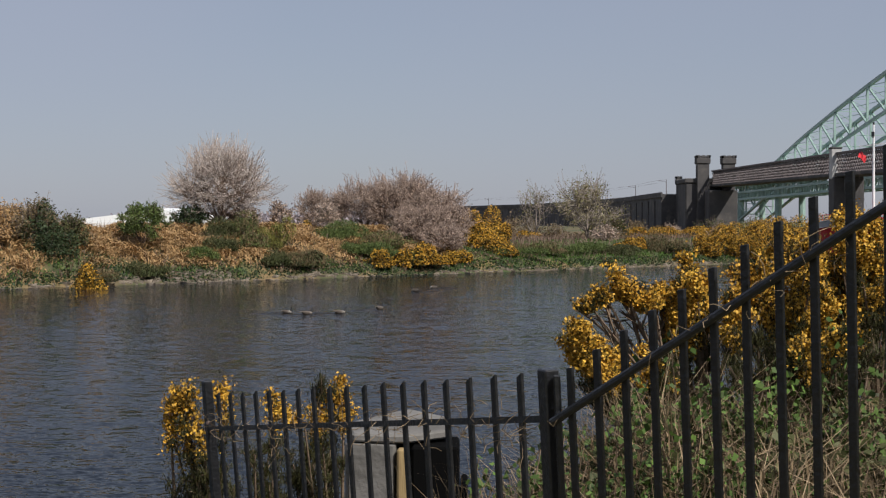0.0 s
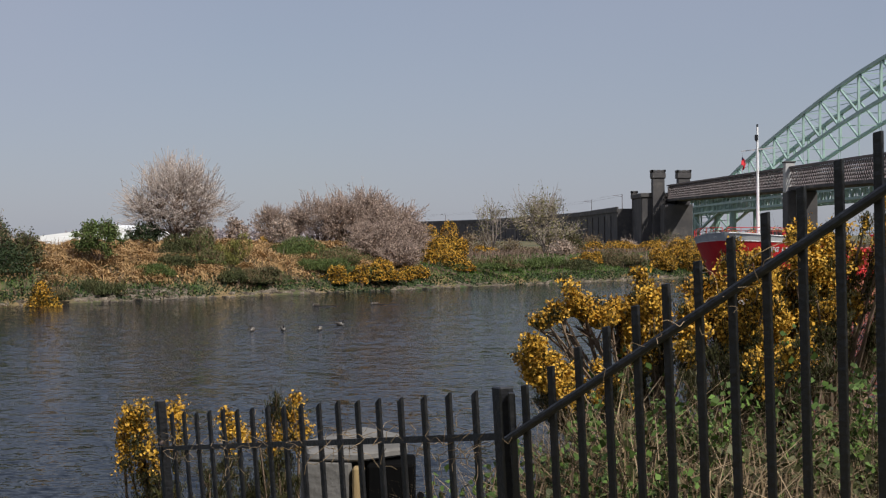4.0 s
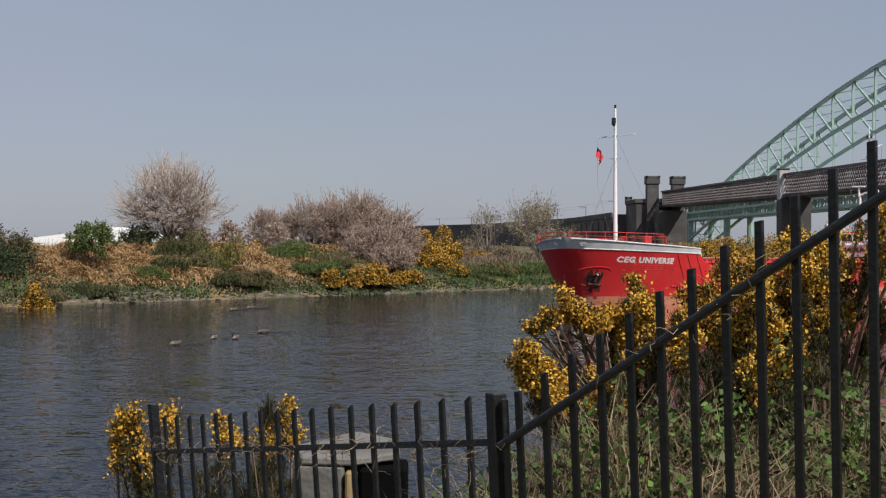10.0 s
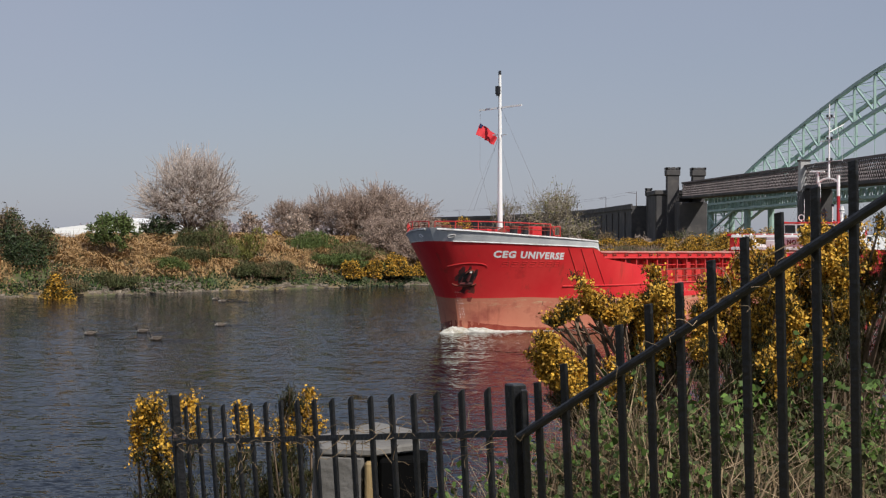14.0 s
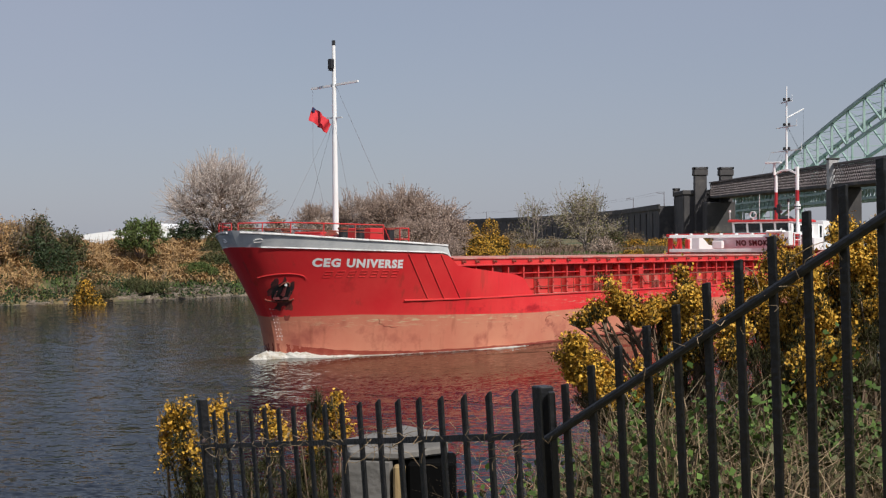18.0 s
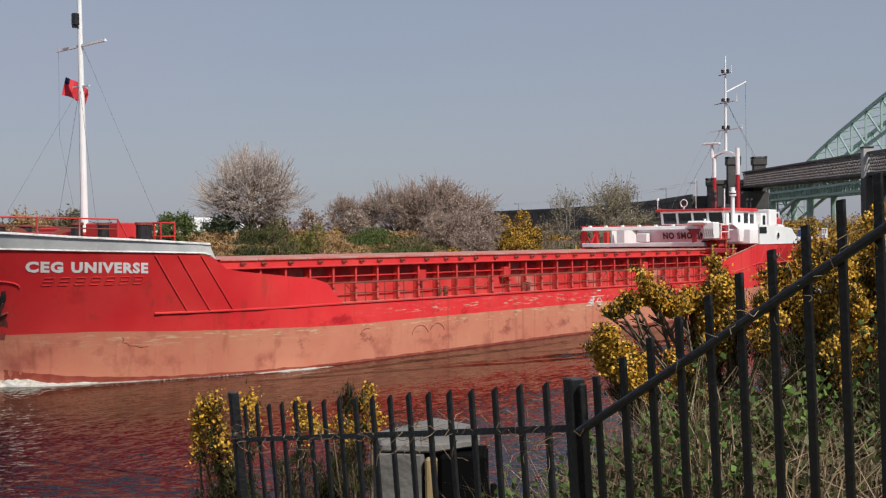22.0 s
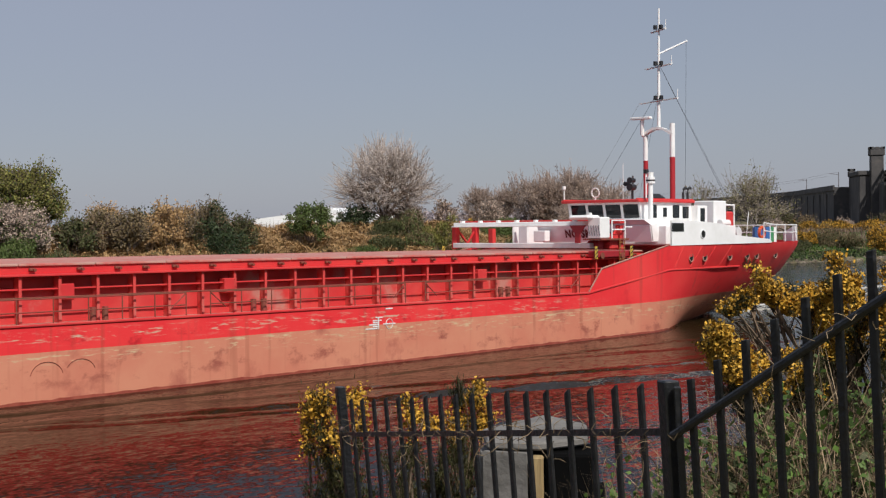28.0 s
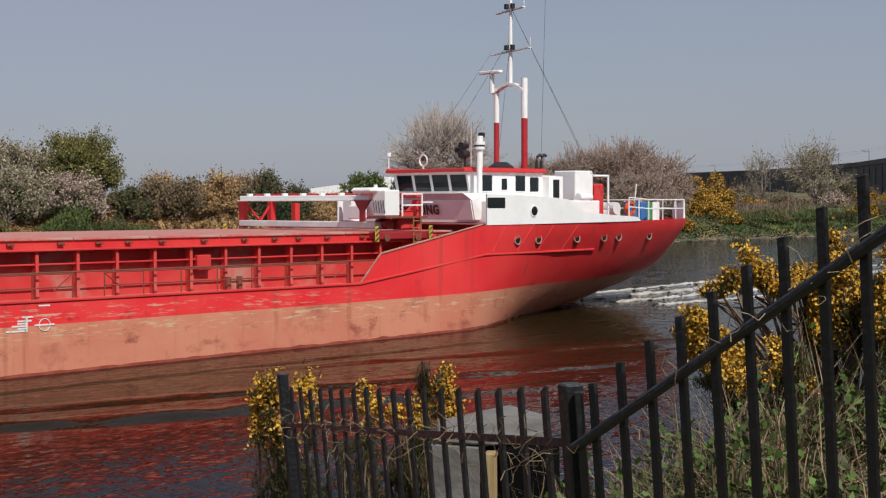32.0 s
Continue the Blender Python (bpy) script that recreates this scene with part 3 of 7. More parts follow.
def far_trees():
    tree("blossom_tree", (-29.6, 162.1), 9.3, 11.8, TWIG, BLOSSOM, 11, "pale blossoming cherry tree with bare grey twigs", 15000, 0.095, 0.09, limbs=22, forks=11, twigs=9, low=0.04, spiky=0.20, peak=0.5, thin=0.021, fine=FLOWERTWIG)
    thorns = ((-21.5, 183.5, 5.0, 4.4, 500), (-18.4, 184.0, 4.6, 5.6, 2500), (-15.4, 184.5, 6.0, 8.0, 5200), (-10.6, 184, 6.9, 10.0, 8000), (-6.4, 182, 5.6, 9.0, 8000), (-12.6, 180.5, 5.4, 7.0, 5200), (-4.8, 177.5, 3.9, 7.2, 6000), (-8.2, 174.0, 4.0, 7.0, 6500), (-5.2, 171.0, 2.9, 5.6, 4500))
    for k, (x, y, h, w, n) in enumerate(thorns):
        tree("blackthorn_tree", (x, y), h, w, TWIG, PINKISH, 30 + k, "rounded thorn tree with fading pinkish blossom", n, 0.125, 0.14, limbs=14, forks=9, twigs=8, low=0.02, spiky=0.22, thin=0.022, fine=THORNTWIG, group="thorn trees")
    tree("small_tree", (14.9, 214.5), 8.8, 10.5, GREYTWIG, OLIVE, 51, "thin-leaved tree breaking into leaf", 1500, 0.2, 0.2, limbs=14, forks=7, twigs=6, low=0.1, spiky=0.24, under=(CREAM, 3200, 0.2))
    tree("small_tree", (7.6, 222), 7.6, 6.0, GREYTWIG, OLIVE, 52, "bare twiggy tree breaking into leaf", 300, 0.2, 0.2, limbs=8, forks=6, twigs=5, low=0.2, spiky=0.3)
    tree("green_tree", (-34.5, 146.0), 4.7, 4.4, TWIG, LEAF, 61, "small dark green leafy tree", 6000, 0.18, 0.2, limbs=8, forks=6, twigs=5, low=0.1)
    tree("green_tree", (-58.4, 130.5), 6.9, 8.8, TWIG, OLIVE, 62, "rounded tree in yellow-green young leaf", 22000, 0.17, 0.26, limbs=18, forks=8, twigs=7, low=0.02, spiky=0.15, under=(LEAF, 5000, 0.22))
    for k, (x, y, h, w, n, m) in enumerate(((-63.6, 125.6, 6.2, 8.5, 13000, CREAM), (-69.7, 122.2, 7.7, 10.0, 17000, CREAM), (-74.0, 118.0, 6.9, 9.0, 14000, CREAM), (-76.4, 113.6, 5.6, 7.5, 9000, CREAM),
                                            (-56.4, 123.8, 4.6, 7.0, 9000, PINKISH), (-60.6, 120.4, 5.0, 7.5, 9000, CREAM), (-65.5, 117.2, 5.4, 7.5, 9000, CREAM))):
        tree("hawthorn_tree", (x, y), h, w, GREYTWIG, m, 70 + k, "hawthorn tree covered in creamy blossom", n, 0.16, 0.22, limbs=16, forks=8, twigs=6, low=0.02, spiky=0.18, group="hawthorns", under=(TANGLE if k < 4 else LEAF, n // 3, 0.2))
    for k, (x, y, h, w, n, m) in enumerate(((-81.7, 109.0, 5.6, 5.6, 11000, LEAF), (-76.0, 108.4, 4.6, 6.0, 11000, DARKLEAF), (-72.6, 110.0, 4.6, 6.5, 11000, LEAF), (-88.6, 104.0, 5.2, 7.0, 9000, LEAF), (-93, 100, 5.4, 8, 8000, LEAF), (-70.6, 107.4, 3.6, 5.5, 8000, LEAF), (-86.0, 106.4, 3.4, 5.0, 6000, DARKLEAF))):
        tree("green_tree", (x, y), h, w, TWIG, m, 80 + k, "leafy green bank tree", n, 0.17, 0.26, limbs=12, forks=7, twigs=6, low=0.02, group="bank trees")
    pale = material("pale_bark", (0.46, 0.41, 0.35), 0.9, other=(0.3, 0.26, 0.22), scale=3)
    for k, (x, y, h) in enumerate(((-84.9, 108.7, 6.0), (-81.4, 106.2, 3.6), (-79.8, 106.0, 3.2), (-75.4, 105.2, 3.4), (-71.4, 105.0, 3.2), (-86.6, 103.2, 3.2), (-66.8, 109.2, 3.0))):
        tree("bare_tree", (x, y), h, h * 0.8, pale, PINKISH, 90 + k,
             "bare pale-barked multi-stemmed tree", 160, 0.12, 0.2, limbs=7, forks=4, twigs=3, low=0.25, spiky=0.25, bole=0.05, group="bare trees")
    # the scrub on the crest
    for k, (x, y, h, w, n, m) in enumerate(((-50.2, 129.5, 3.6, 3.4, 800, DUN), (-48.2, 131.6, 3.9, 3.6, 1000, DUN), (-46.0, 135.6, 4.2, 3.0, 1000, STRAW), (-44.6, 138.2, 3.0, 3.0, 500, DUN), (-51.8, 127.2, 3.2, 3.2, 1000, TANGLE),
                                            (-42.8, 138.8, 3.7, 3.6, 800, DUN), (-39.9, 139.4, 2.9, 3.4, 800, TANGLE), (-46.8, 137.2, 2.2, 2.4, 500, DUN), (-27.5, 164.5, 2.4, 3.2, 900, PINKISH), (-32.4, 159.0, 2.0, 3.4, 1100, DARKLEAF),
                                            (-24.2, 172.0, 3.0, 2.6, 350, PINKISH), (-19.2, 176.8, 3.2, 2.8, 400, PINKISH), (-47.4, 133.8, 3.0, 3.0, 700, STRAW), (-49.6, 133.0, 3.2, 3.4, 700, DUN))):
        tree("scrub_bush", (x, y), h, w, GREYTWIG if k % 2 else TWIG, m, 100 + k, "twiggy scrub bush on the bank's crest", int(n * 3.2), 0.18, 0.2, limbs=8, forks=5, twigs=5, low=0.05, spiky=0.3, category="shrub", group="crest scrub")
    rs = np.random.default_rng(12)
    for k in range(20):
        p = canal(52 + 0.9 * k + rs.uniform(-0.5, 0.5), FAR + rs.uniform(9, 15))
        h = rs.uniform(1.5, 2.7)
        tree("scrub_bush", (p.x, p.y), h, h * 1.3, GREYTWIG, (STRAW, DUN, TANGLE, STRAW)[k % 4], 140 + k, "twiggy scrub bush on the bank's crest", 2200, 0.18, 0.22, limbs=8, forks=5, twigs=5, low=0.02, spiky=0.35, category="shrub", group="crest scrub")
    for k in range(26):
        p = canal(132 + 4.6 * k + rs.uniform(-2, 2), FAR + rs.uniform(10, 46))
        h = rs.uniform(1.8, 3.4)
        tree("scrub_bush", (p.x, p.y), h, h * 1.9, TWIG if k % 2 else GREYTWIG, (DUN, PINKISH, TANGLE, DUN, OLIVE)[k % 5], 170 + k, "leafless brown scrub bush on the flats", 1300, 0.2, 0.25, limbs=9, forks=5, twigs=5, low=0.02, spiky=0.3, category="shrub", group="flats scrub")
    bush("evergreen_bush", (-41.4, 136.8), (1.7, 1.6, 4.0), 3, (("foliage", DARKLEAF, 3800, 0.17, 0.0, 0.0),), "dense dark evergreen bush")
    # green mounds and gorse along the slope
    mounds = ((-24.6, 154.5, 2.6, 2.2, LEAF), (-22.6, 155.6, 1.8, 2.5, OLIVE), (-27.8, 150.8, 2.2, 1.2, TANGLE), (-19.6, 152.6, 2.6, 1.2, TANGLE), (-29.2, 146.8, 2.0, 0.8, LEAF), (-22.0, 150.8, 1.8, 0.9, TANGLE), (-38.6, 127.4, 1.8, 0.8, LEAF), (-32.6, 138.4, 1.6, 0.9, TANGLE),
              (-14.8, 163.2, 3.0, 1.0, LEAF), (-11.4, 168.6, 3.6, 1.3, LEAF), (-9.0, 165.2, 3.0, 0.9, LEAF), (-17.5, 168.2, 3.0, 1.4, LEAF), (-36.4, 133.4, 1.8, 0.9, TANGLE), (-26.8, 158.6, 2.6, 1.6, LEAF), (-28.6, 155.8, 2.4, 1.5, TANGLE),
              (6.5, 184, 4.2, 1.1, LEAF), (12.0, 190, 4.2, 1.0, LEAF), (17.5, 193, 4.0, 1.1, TANGLE), (24.6, 200, 3.6, 1.6, TANGLE), (2.0, 179, 3.4, 0.9, LEAF), (-56.4, 120.4, 3.2, 1.8, LEAF), (-61.0, 116.6, 3.2, 2.0, LEAF),
              (-52.8, 122.6, 2.8, 1.6, TANGLE), (-66.0, 111.4, 3.2, 2.2, LEAF), (-69.4, 106.4, 2.8, 1.4, LEAF), (-65.0, 114.0, 3.0, 2.4, OLIVE), (-50.6, 122.6, 2.6, 1.5, LEAF), (-47.6, 123.8, 2.2, 1.2, TANGLE), (-63.6, 109.4, 2.2, 0.9, LEAF))
    for k, (x, y, r, h, m) in enumerate(mounds):
        bush("bramble_bush", (x, y), (r, r * 0.8, h), 200 + k, (("foliage", m, int(1100 * r), 0.15, 0.0, 0.0),), "low mound of bramble and ivy" if m is LEAF else "low dark evergreen mound", group="bank mounds", shoots=(m if k % 3 else DUN, int(1000 * r), 0.55))
    yellow = ((-35.0, 128.2, 1.75, 2.7), (-11.4, 160.2, 1.4, 1.6), (-9.4, 162.4, 1.1, 1.4), (-6.6, 165.0, 1.8, 2.0), (-4.4, 167.2, 1.4, 1.5), (-2.8, 169.0, 1.1, 1.2), (-2.4, 186.6, 2.0, 3.0), (-0.2, 187.2, 2.2, 2.9), (1.4, 185.0, 2.0, 2.1), (-0.6, 182.0, 2.0, 2.4), (0.8, 179.0, 1.8, 1.7), (2.2, 177.6, 1.6, 1.2), (-1.4, 178.0, 1.3, 1.8),
              (6.2, 216, 2.0, 1.2), (20.4, 199.5, 1.6, 1.5), (18.6, 197.6, 1.2, 1.1), (24.0, 236, 2.4, 1.8), (29.0, 240, 3.0, 2.0), (33.5, 238, 3.0, 2.0), (37.5, 240, 2.6, 1.6), (31.4, 206.5, 2.4, 3.0), (34.6, 209.0, 2.8, 3.6), (38.6, 212.0, 3.0, 4.2), (42.6, 216.0, 2.8, 4.0),
              (36.0, 206.0, 2.2, 2.2), (46.4, 219.5, 3.2, 4.2), (51.0, 223.0, 3.2, 4.6), (56.0, 227.0, 3.4, 4.6), (61.0, 232.0, 3.4, 4.2), (30.2, 201.8, 1.6, 1.4), (48.6, 215.2, 2.4, 2.6), (-21.8, 178.6, 0.9, 0.9))
    for k, (x, y, r, h) in enumerate(yellow):
        bush("gorse_bush", (x, y), (r, r * 0.9, h), 300 + k, (("foliage", SPINE, int(1500 * r), 0.17, 0.0, 0.0), ("blossom", GORSE, int(2600 * r), 0.15, 0.06, 0.0)),
             "gorse bush thick with golden-yellow flowers", group="far gorse")


def scatter(n, s0, s1, d0, d1, rng, keep=None):
    """Points on the far bank between two stretches along and across."""
    s, dd = rng.uniform(s0, s1, n), rng.uniform(d0, d1, n)
    pts = []
    for a, b in zip(s, dd):
        p = canal(a, FAR + b)
        if keep is None or keep(a, b, p):
            pts.append((p.x, p.y, height(p.x, p.y) - 0.02))
    return np.array(pts)


def far_growth():
    rng = np.random.default_rng(8)
    patch = lambda p, k, o: noise.noise((p.x * k, p.y * k, o))
    dry = scatter(17000, 26, 122, 2.5, 22, rng, lambda a, b, p: patch(p, 0.16, 4.0) + patch(p, 0.5, 9.0) * 0.5 > -0.18 and (a < 116 or b > 8))
    v, f = blades(dry, 0.45, 0.06, rng, 1.9, 0.9)
    tagged(link("dry_grass", mesh_of("dry_grass", v, f, STRAW)), "matted straw-coloured dead grass on the bank", "grass", kind="stuff")
    # swept tussocks of long dead grass
    hearts = scatter(900, 28, 118, 3.0, 19, rng, lambda a, b, p: patch(p, 0.13, 4.0) + patch(p, 0.4, 9.0) * 0.5 > -0.15)
    feet, sway = [], []
    for c in hearts:
        k = int(rng.uniform(45, 110))
        wide = rng.uniform(0.35, 0.8)
        off = rng.normal(size=(k, 2)) * wide
        fall = rng.uniform(0, 2 * np.pi)
        pull = np.array([math.cos(fall), math.sin(fall), 0]) * rng.uniform(0.3, 1.0)
        mound = 0.55 * wide * np.exp(-(off ** 2).sum(1) / (2 * wide * wide))
        feet.append(np.column_stack([c[0] + off[:, 0], c[1] + off[:, 1], [height(c[0] + o[0], c[1] + o[1]) for o in off] + mound]))
        sway.append(np.repeat(pull[None], k, 0))
    p0, way = np.concatenate(feet), np.concatenate(sway)
    k = len(p0)
    way = way + rng.normal(size=(k, 3)) * [0.45, 0.45, 0]
    long = rng.uniform(0.5, 1.3, (k, 1))
    wide = np.cross(way, [0, 0, 1.0])
    wide = wide / (np.linalg.norm(wide, axis=1, keepdims=True) + 1e-9) * 0.045 + rng.normal(size=(k, 3)) * 0.012
    p1 = p0 + (np.array([0, 0, 0.40]) + way * 0.42) * long
    p2 = p0 + (np.array([0, 0, 1.0]) * rng.uniform(0.05, 0.55, (k, 1)) + way * 1.05) * long
    v = np.stack([p0 - wide, p0 + wide, p1 - wide * 0.9, p1 + wide * 0.9, p2], 1).reshape(-1, 3)
    f = [q for i in range(0, 5 * k, 5) for q in ((i, i + 1, i + 3, i + 2), (i + 2, i + 3, i + 4))]
    tagged(link("dry_tussocks", mesh_of("dry_tussocks", v, f, STRAW)), "swept tussocks of long straw-coloured dead grass", "grass", kind="stuff")
    wet = np.concatenate([scatter(15000, 26, 200, 0.8, 9, rng, lambda a, b, p: patch(p, 0.16, 4.0) < 0.1 or a > 112), scatter(14000, 112, 210, 1.5, 22, rng), scatter(26000, -24, 36, 1.6, 16, rng)])
    v, f = blades(wet, 0.42, 0.08, rng, 0.8, 0.4)
    tagged(link("green_grass", mesh_of("green_grass", v, f, GRASS)), "short fresh green grass and weeds on the bank", "grass", kind="stuff")
    rough = scatter(9000, 26, 126, 0.9, 8, rng, lambda a, b, p: patch(p, 0.3, 14.0) > 0.0)
    rough = np.concatenate([rough, scatter(11000, 36, 205, 0.1, 2.6, rng)])
    v, f = quads(rough + [0, 0, 0.12], 0.22, rng)
    tagged(link("bank_weeds", mesh_of("bank_weeds", v, f, DARKLEAF)), "dark tangled weeds low on the bank", "weeds", kind="stuff")
    brown = np.concatenate([scatter(9000, 26, 124, 0.8, 10, rng, lambda a, b, p: patch(p, 0.22, 17.0) > -0.12 - 0.04 * (4 - b)), scatter(9000, 26, 122, 4, 20, rng, lambda a, b, p: patch(p, 0.3, 27.0) > 0.12)])
    v, f = quads(brown + [0, 0, 0.2] + rng.normal(size=brown.shape) * [0.2, 0.2, 0.12], 0.24, rng)
    tagged(link("dead_bracken", mesh_of("dead_bracken", v, f, leafy("dead_bracken_fronds", (0.17, 0.11, 0.065), (0.10, 0.075, 0.045), 0.4))), "brown dead bracken and bramble on the lower bank", "bracken", kind="stuff")
    ivy = scatter(12000, 26, 124, 0.8, 13, rng, lambda a, b, p: patch(p, 0.15, 44.0) > 0.12)
    v, f = quads(ivy + [0, 0, 0.2] + rng.normal(size=ivy.shape) * [0.2, 0.2, 0.12], 0.2, rng)
    tagged(link("ground_ivy", mesh_of("ground_ivy", v, f, LEAF)), "patches of green ivy on the bank", "ivy", kind="stuff")
    lush = scatter(17000, -26, 37, 1.7, 15, rng)
    v, f = quads(lush + [0, 0, 0.3] + rng.normal(size=lush.shape) * [0.3, 0.3, 0.18], 0.24, rng)
    tagged(link("nettles", mesh_of("nettles", v, f, leafy("nettle_leaves", (0.04, 0.085, 0.017), (0.065, 0.12, 0.022), 0.4))), "dark green nettles and weeds on the low bank", "weeds", kind="stuff")
    stems = scatter(5000, 26, 200, 1.0, 20, rng)
    v, f = blades(stems, 1.15, 0.045, rng, 0.4, 0.1)
    tagged(link("dead_stems", mesh_of("dead_stems", v, f, TWIG)), "dead brown weed stems on the bank", "weeds", kind="stuff")
    # brown scrub between the bank and the viaduct
    low = scatter(16000, 122, 260, 7, 70, rng, lambda a, b, p: patch(p, 0.07, 21.0) > -0.25)
    v, f = blades(low, 1.3, 0.10, rng, 0.7, 0.4)
    tagged(link("dead_scrub", mesh_of("dead_scrub", v, f, TWIG)), "brown leafless scrub on the flats", "scrub", kind="stuff")
    low = scatter(9000, 118, 240, 5, 60, rng, lambda a, b, p: patch(p, 0.09, 33.0) > 0.05)
    v, f = quads(low + [0, 0, 0.5] + rng.normal(size=low.shape) * [0.4, 0.4, 0.25], 0.34, rng)
    tagged(link("low_scrub", mesh_of("low_scrub", v, f, DUN)), "grey-brown brushwood on the flats", "scrub", kind="stuff")
    # shoreline stones
    grit = material("shore_stone", (0.24, 0.20, 0.155), 0.9, other=(0.12, 0.095, 0.07), scale=2, island=0.35)
    pts = np.concatenate([scatter(1500, -30, 200, -0.4, 0.6, rng), scatter(260, 72, 84, 0.0, 2.2, rng), scatter(1500, -24, 34, 0, 1.9, rng)])
    size = rng.uniform(0.10, 0.36, len(pts))
    corner = np.array([(x, y, z) for x in (-1, 1) for y in (-1, 1) for z in (-0.6, 0.6)])
    v = (pts[:, None] + corner[None] * size[:, None, None] * rng.uniform(0.5, 1.1, (len(pts), 8, 1)) * np.array([1, 1, 0.7])).reshape(-1, 3)
    b = 8 * np.arange(len(pts))[:, None]
    f = np.concatenate([b + np.array([q]) for q in ((0, 1, 3, 2), (4, 6, 7, 5), (0, 4, 5, 1), (2, 3, 7, 6), (0, 2, 6, 4), (1, 5, 7, 3))])
    tagged(link("shore_stones", mesh_of("shore_stones", v, f, grit)), "pale rubble stones along the waterline", "stones", kind="stuff")
    # far woods on the skyline, the distance haze painted into their leaf colour
    haze = leafy("far_woods", (0.33, 0.28, 0.30), (0.28, 0.25, 0.27), 0.12)
    pts = []
    for k in range(420):
        a = rng.uniform(-0.25, -0.03)
        d = rng.uniform(700, 1100)
        h = rng.uniform(3, 6) * d / 700
        c = np.array([math.sin(a) * d, math.cos(a) * d, 3.5])
        pts.append(c + clumps(150, (h * 1.6, h * 1.6, h), rng))
    v, f = quads(np.concatenate(pts), 1.6, rng)
    tagged(link("far_woods", mesh_of("far_woods", v, f, haze)), "bare woods on the skyline with haze in their colour", "woods", kind="stuff")


far_trees()
far_growth()

# ---- growth on the near bank ----
STEMWOOD = material("gorse_wood", (0.13, 0.09, 0.06), 0.9, other=(0.20, 0.14, 0.09), scale=12)


def near_gorse(base, tips, seed, side=6, floor_=5.02, flowery=0.9, gap=-0.22, label="gorse bush crowded with golden-yellow flowers", clear=None):
    """A gorse bush close by: forked stems, spines, and flower spikes round every shoot."""
    rng = np.random.default_rng(seed)
    base = np.array(base, float)
    segs, flowers, spines = [], [], []
    for tip in np.array(tips, float):
        mid = base + (tip - base) * 0.55 + rng.normal(size=3) * 0.05
        segs += [(*base, *mid, 0.016, 0.010), (*mid, *tip, 0.010, 0.004)]
        for _ in range(side):
            u = rng.uniform(0.25, 1.0)
            p = mid + (tip - mid) * u
            d = (tip - base) / np.linalg.norm(tip - base) * 0.8 + rng.normal(size=3) * 0.45
            d[2] = abs(d[2]) * 0.9
            d /= np.linalg.norm(d)
            ln = rng.uniform(0.06, 0.13)
            q = p + d * ln
            if q[2] > tip[2] + 0.02:
                q[2] = tip[2]
            if q[0] < tip[0] - 0.05:
                q[0] = tip[0] - 0.05 * rng.uniform()
            segs.append((*p, *q, 0.005, 0.002))
            bloom = rng.uniform(0.15, 1.0) if rng.uniform() < flowery else 0.05
            n = int(430 * bloom ** 1.4) if q[2] > floor_ + 0.12 * rng.uniform() and noise.noise(Vector(q) * 5.5) > gap else 0
            t = rng.uniform(0.35, 1.05, (n, 1))
            flowers.append(p + (q - p) * t + rng.normal(size=(n, 3)) * 0.018)
            n = 85
            t = rng.uniform(0.0, 1.0, (n, 1))
            spines.append(p + (q - p) * t + rng.normal(size=(n, 3)) * 0.012)
        n = 230 if tip[2] > floor_ + 0.05 and noise.noise(Vector(tip) * 5.5) > gap - 0.04 else 0
        t = rng.uniform(0.72, 1.02, (n, 1))
        flowers.append(mid + (tip - mid) * t + rng.normal(size=(n, 3)) * 0.022)
        n = 190
        t = rng.uniform(-0.1, 1.0, (n, 1))
        spines.append(mid + (tip - mid) * t + rng.normal(size=(n, 3)) * 0.03)
    flowers, spines = np.concatenate([q for q in flowers if len(q)]), np.concatenate(spines)
    if clear:
        # nothing hangs below the outermost sprays
        flowers, spines = [q[(q[:, 0] > clear[0]) | (q[:, 2] > clear[1] + 0.03 * np.sin(23 * q[:, 0]))] for q in (flowers, spines)]
    ob = empty("gorse_bush", Matrix.Translation(base))
    v, f = tubes(segs, 4)
    link("stem", mesh_of("stem", v - base, f, STEMWOOD), ob)
    v, f = blades(spines - base, 0.035, 0.0035, rng, 1.6, 0.9)
    link("foliage", mesh_of("foliage", v, f, SPINE), ob)
    v, f = quads(flowers - base, 0.0155, rng, 0.0, 0.85, facing=0.4)
    link("blossom", mesh_of("blossom", v, f, GORSE), ob, "golden-yellow pea flowers")
    tagged(ob, label, "shrub", "near gorse")


def tips_under(profile, y0, y1, n, rng, low=4.75):
    """Shoot tips that fill the space under an outline of x and height."""
    out = []
    for _ in range(n):
        x = rng.uniform(profile[0][0], profile[-1][0])
        top = lerp_table(profile, x)
        u = rng.uniform(0, 1) ** 0.7
        out.append((x, rng.uniform(y0, y1), low + (top - low) * u))
    return out


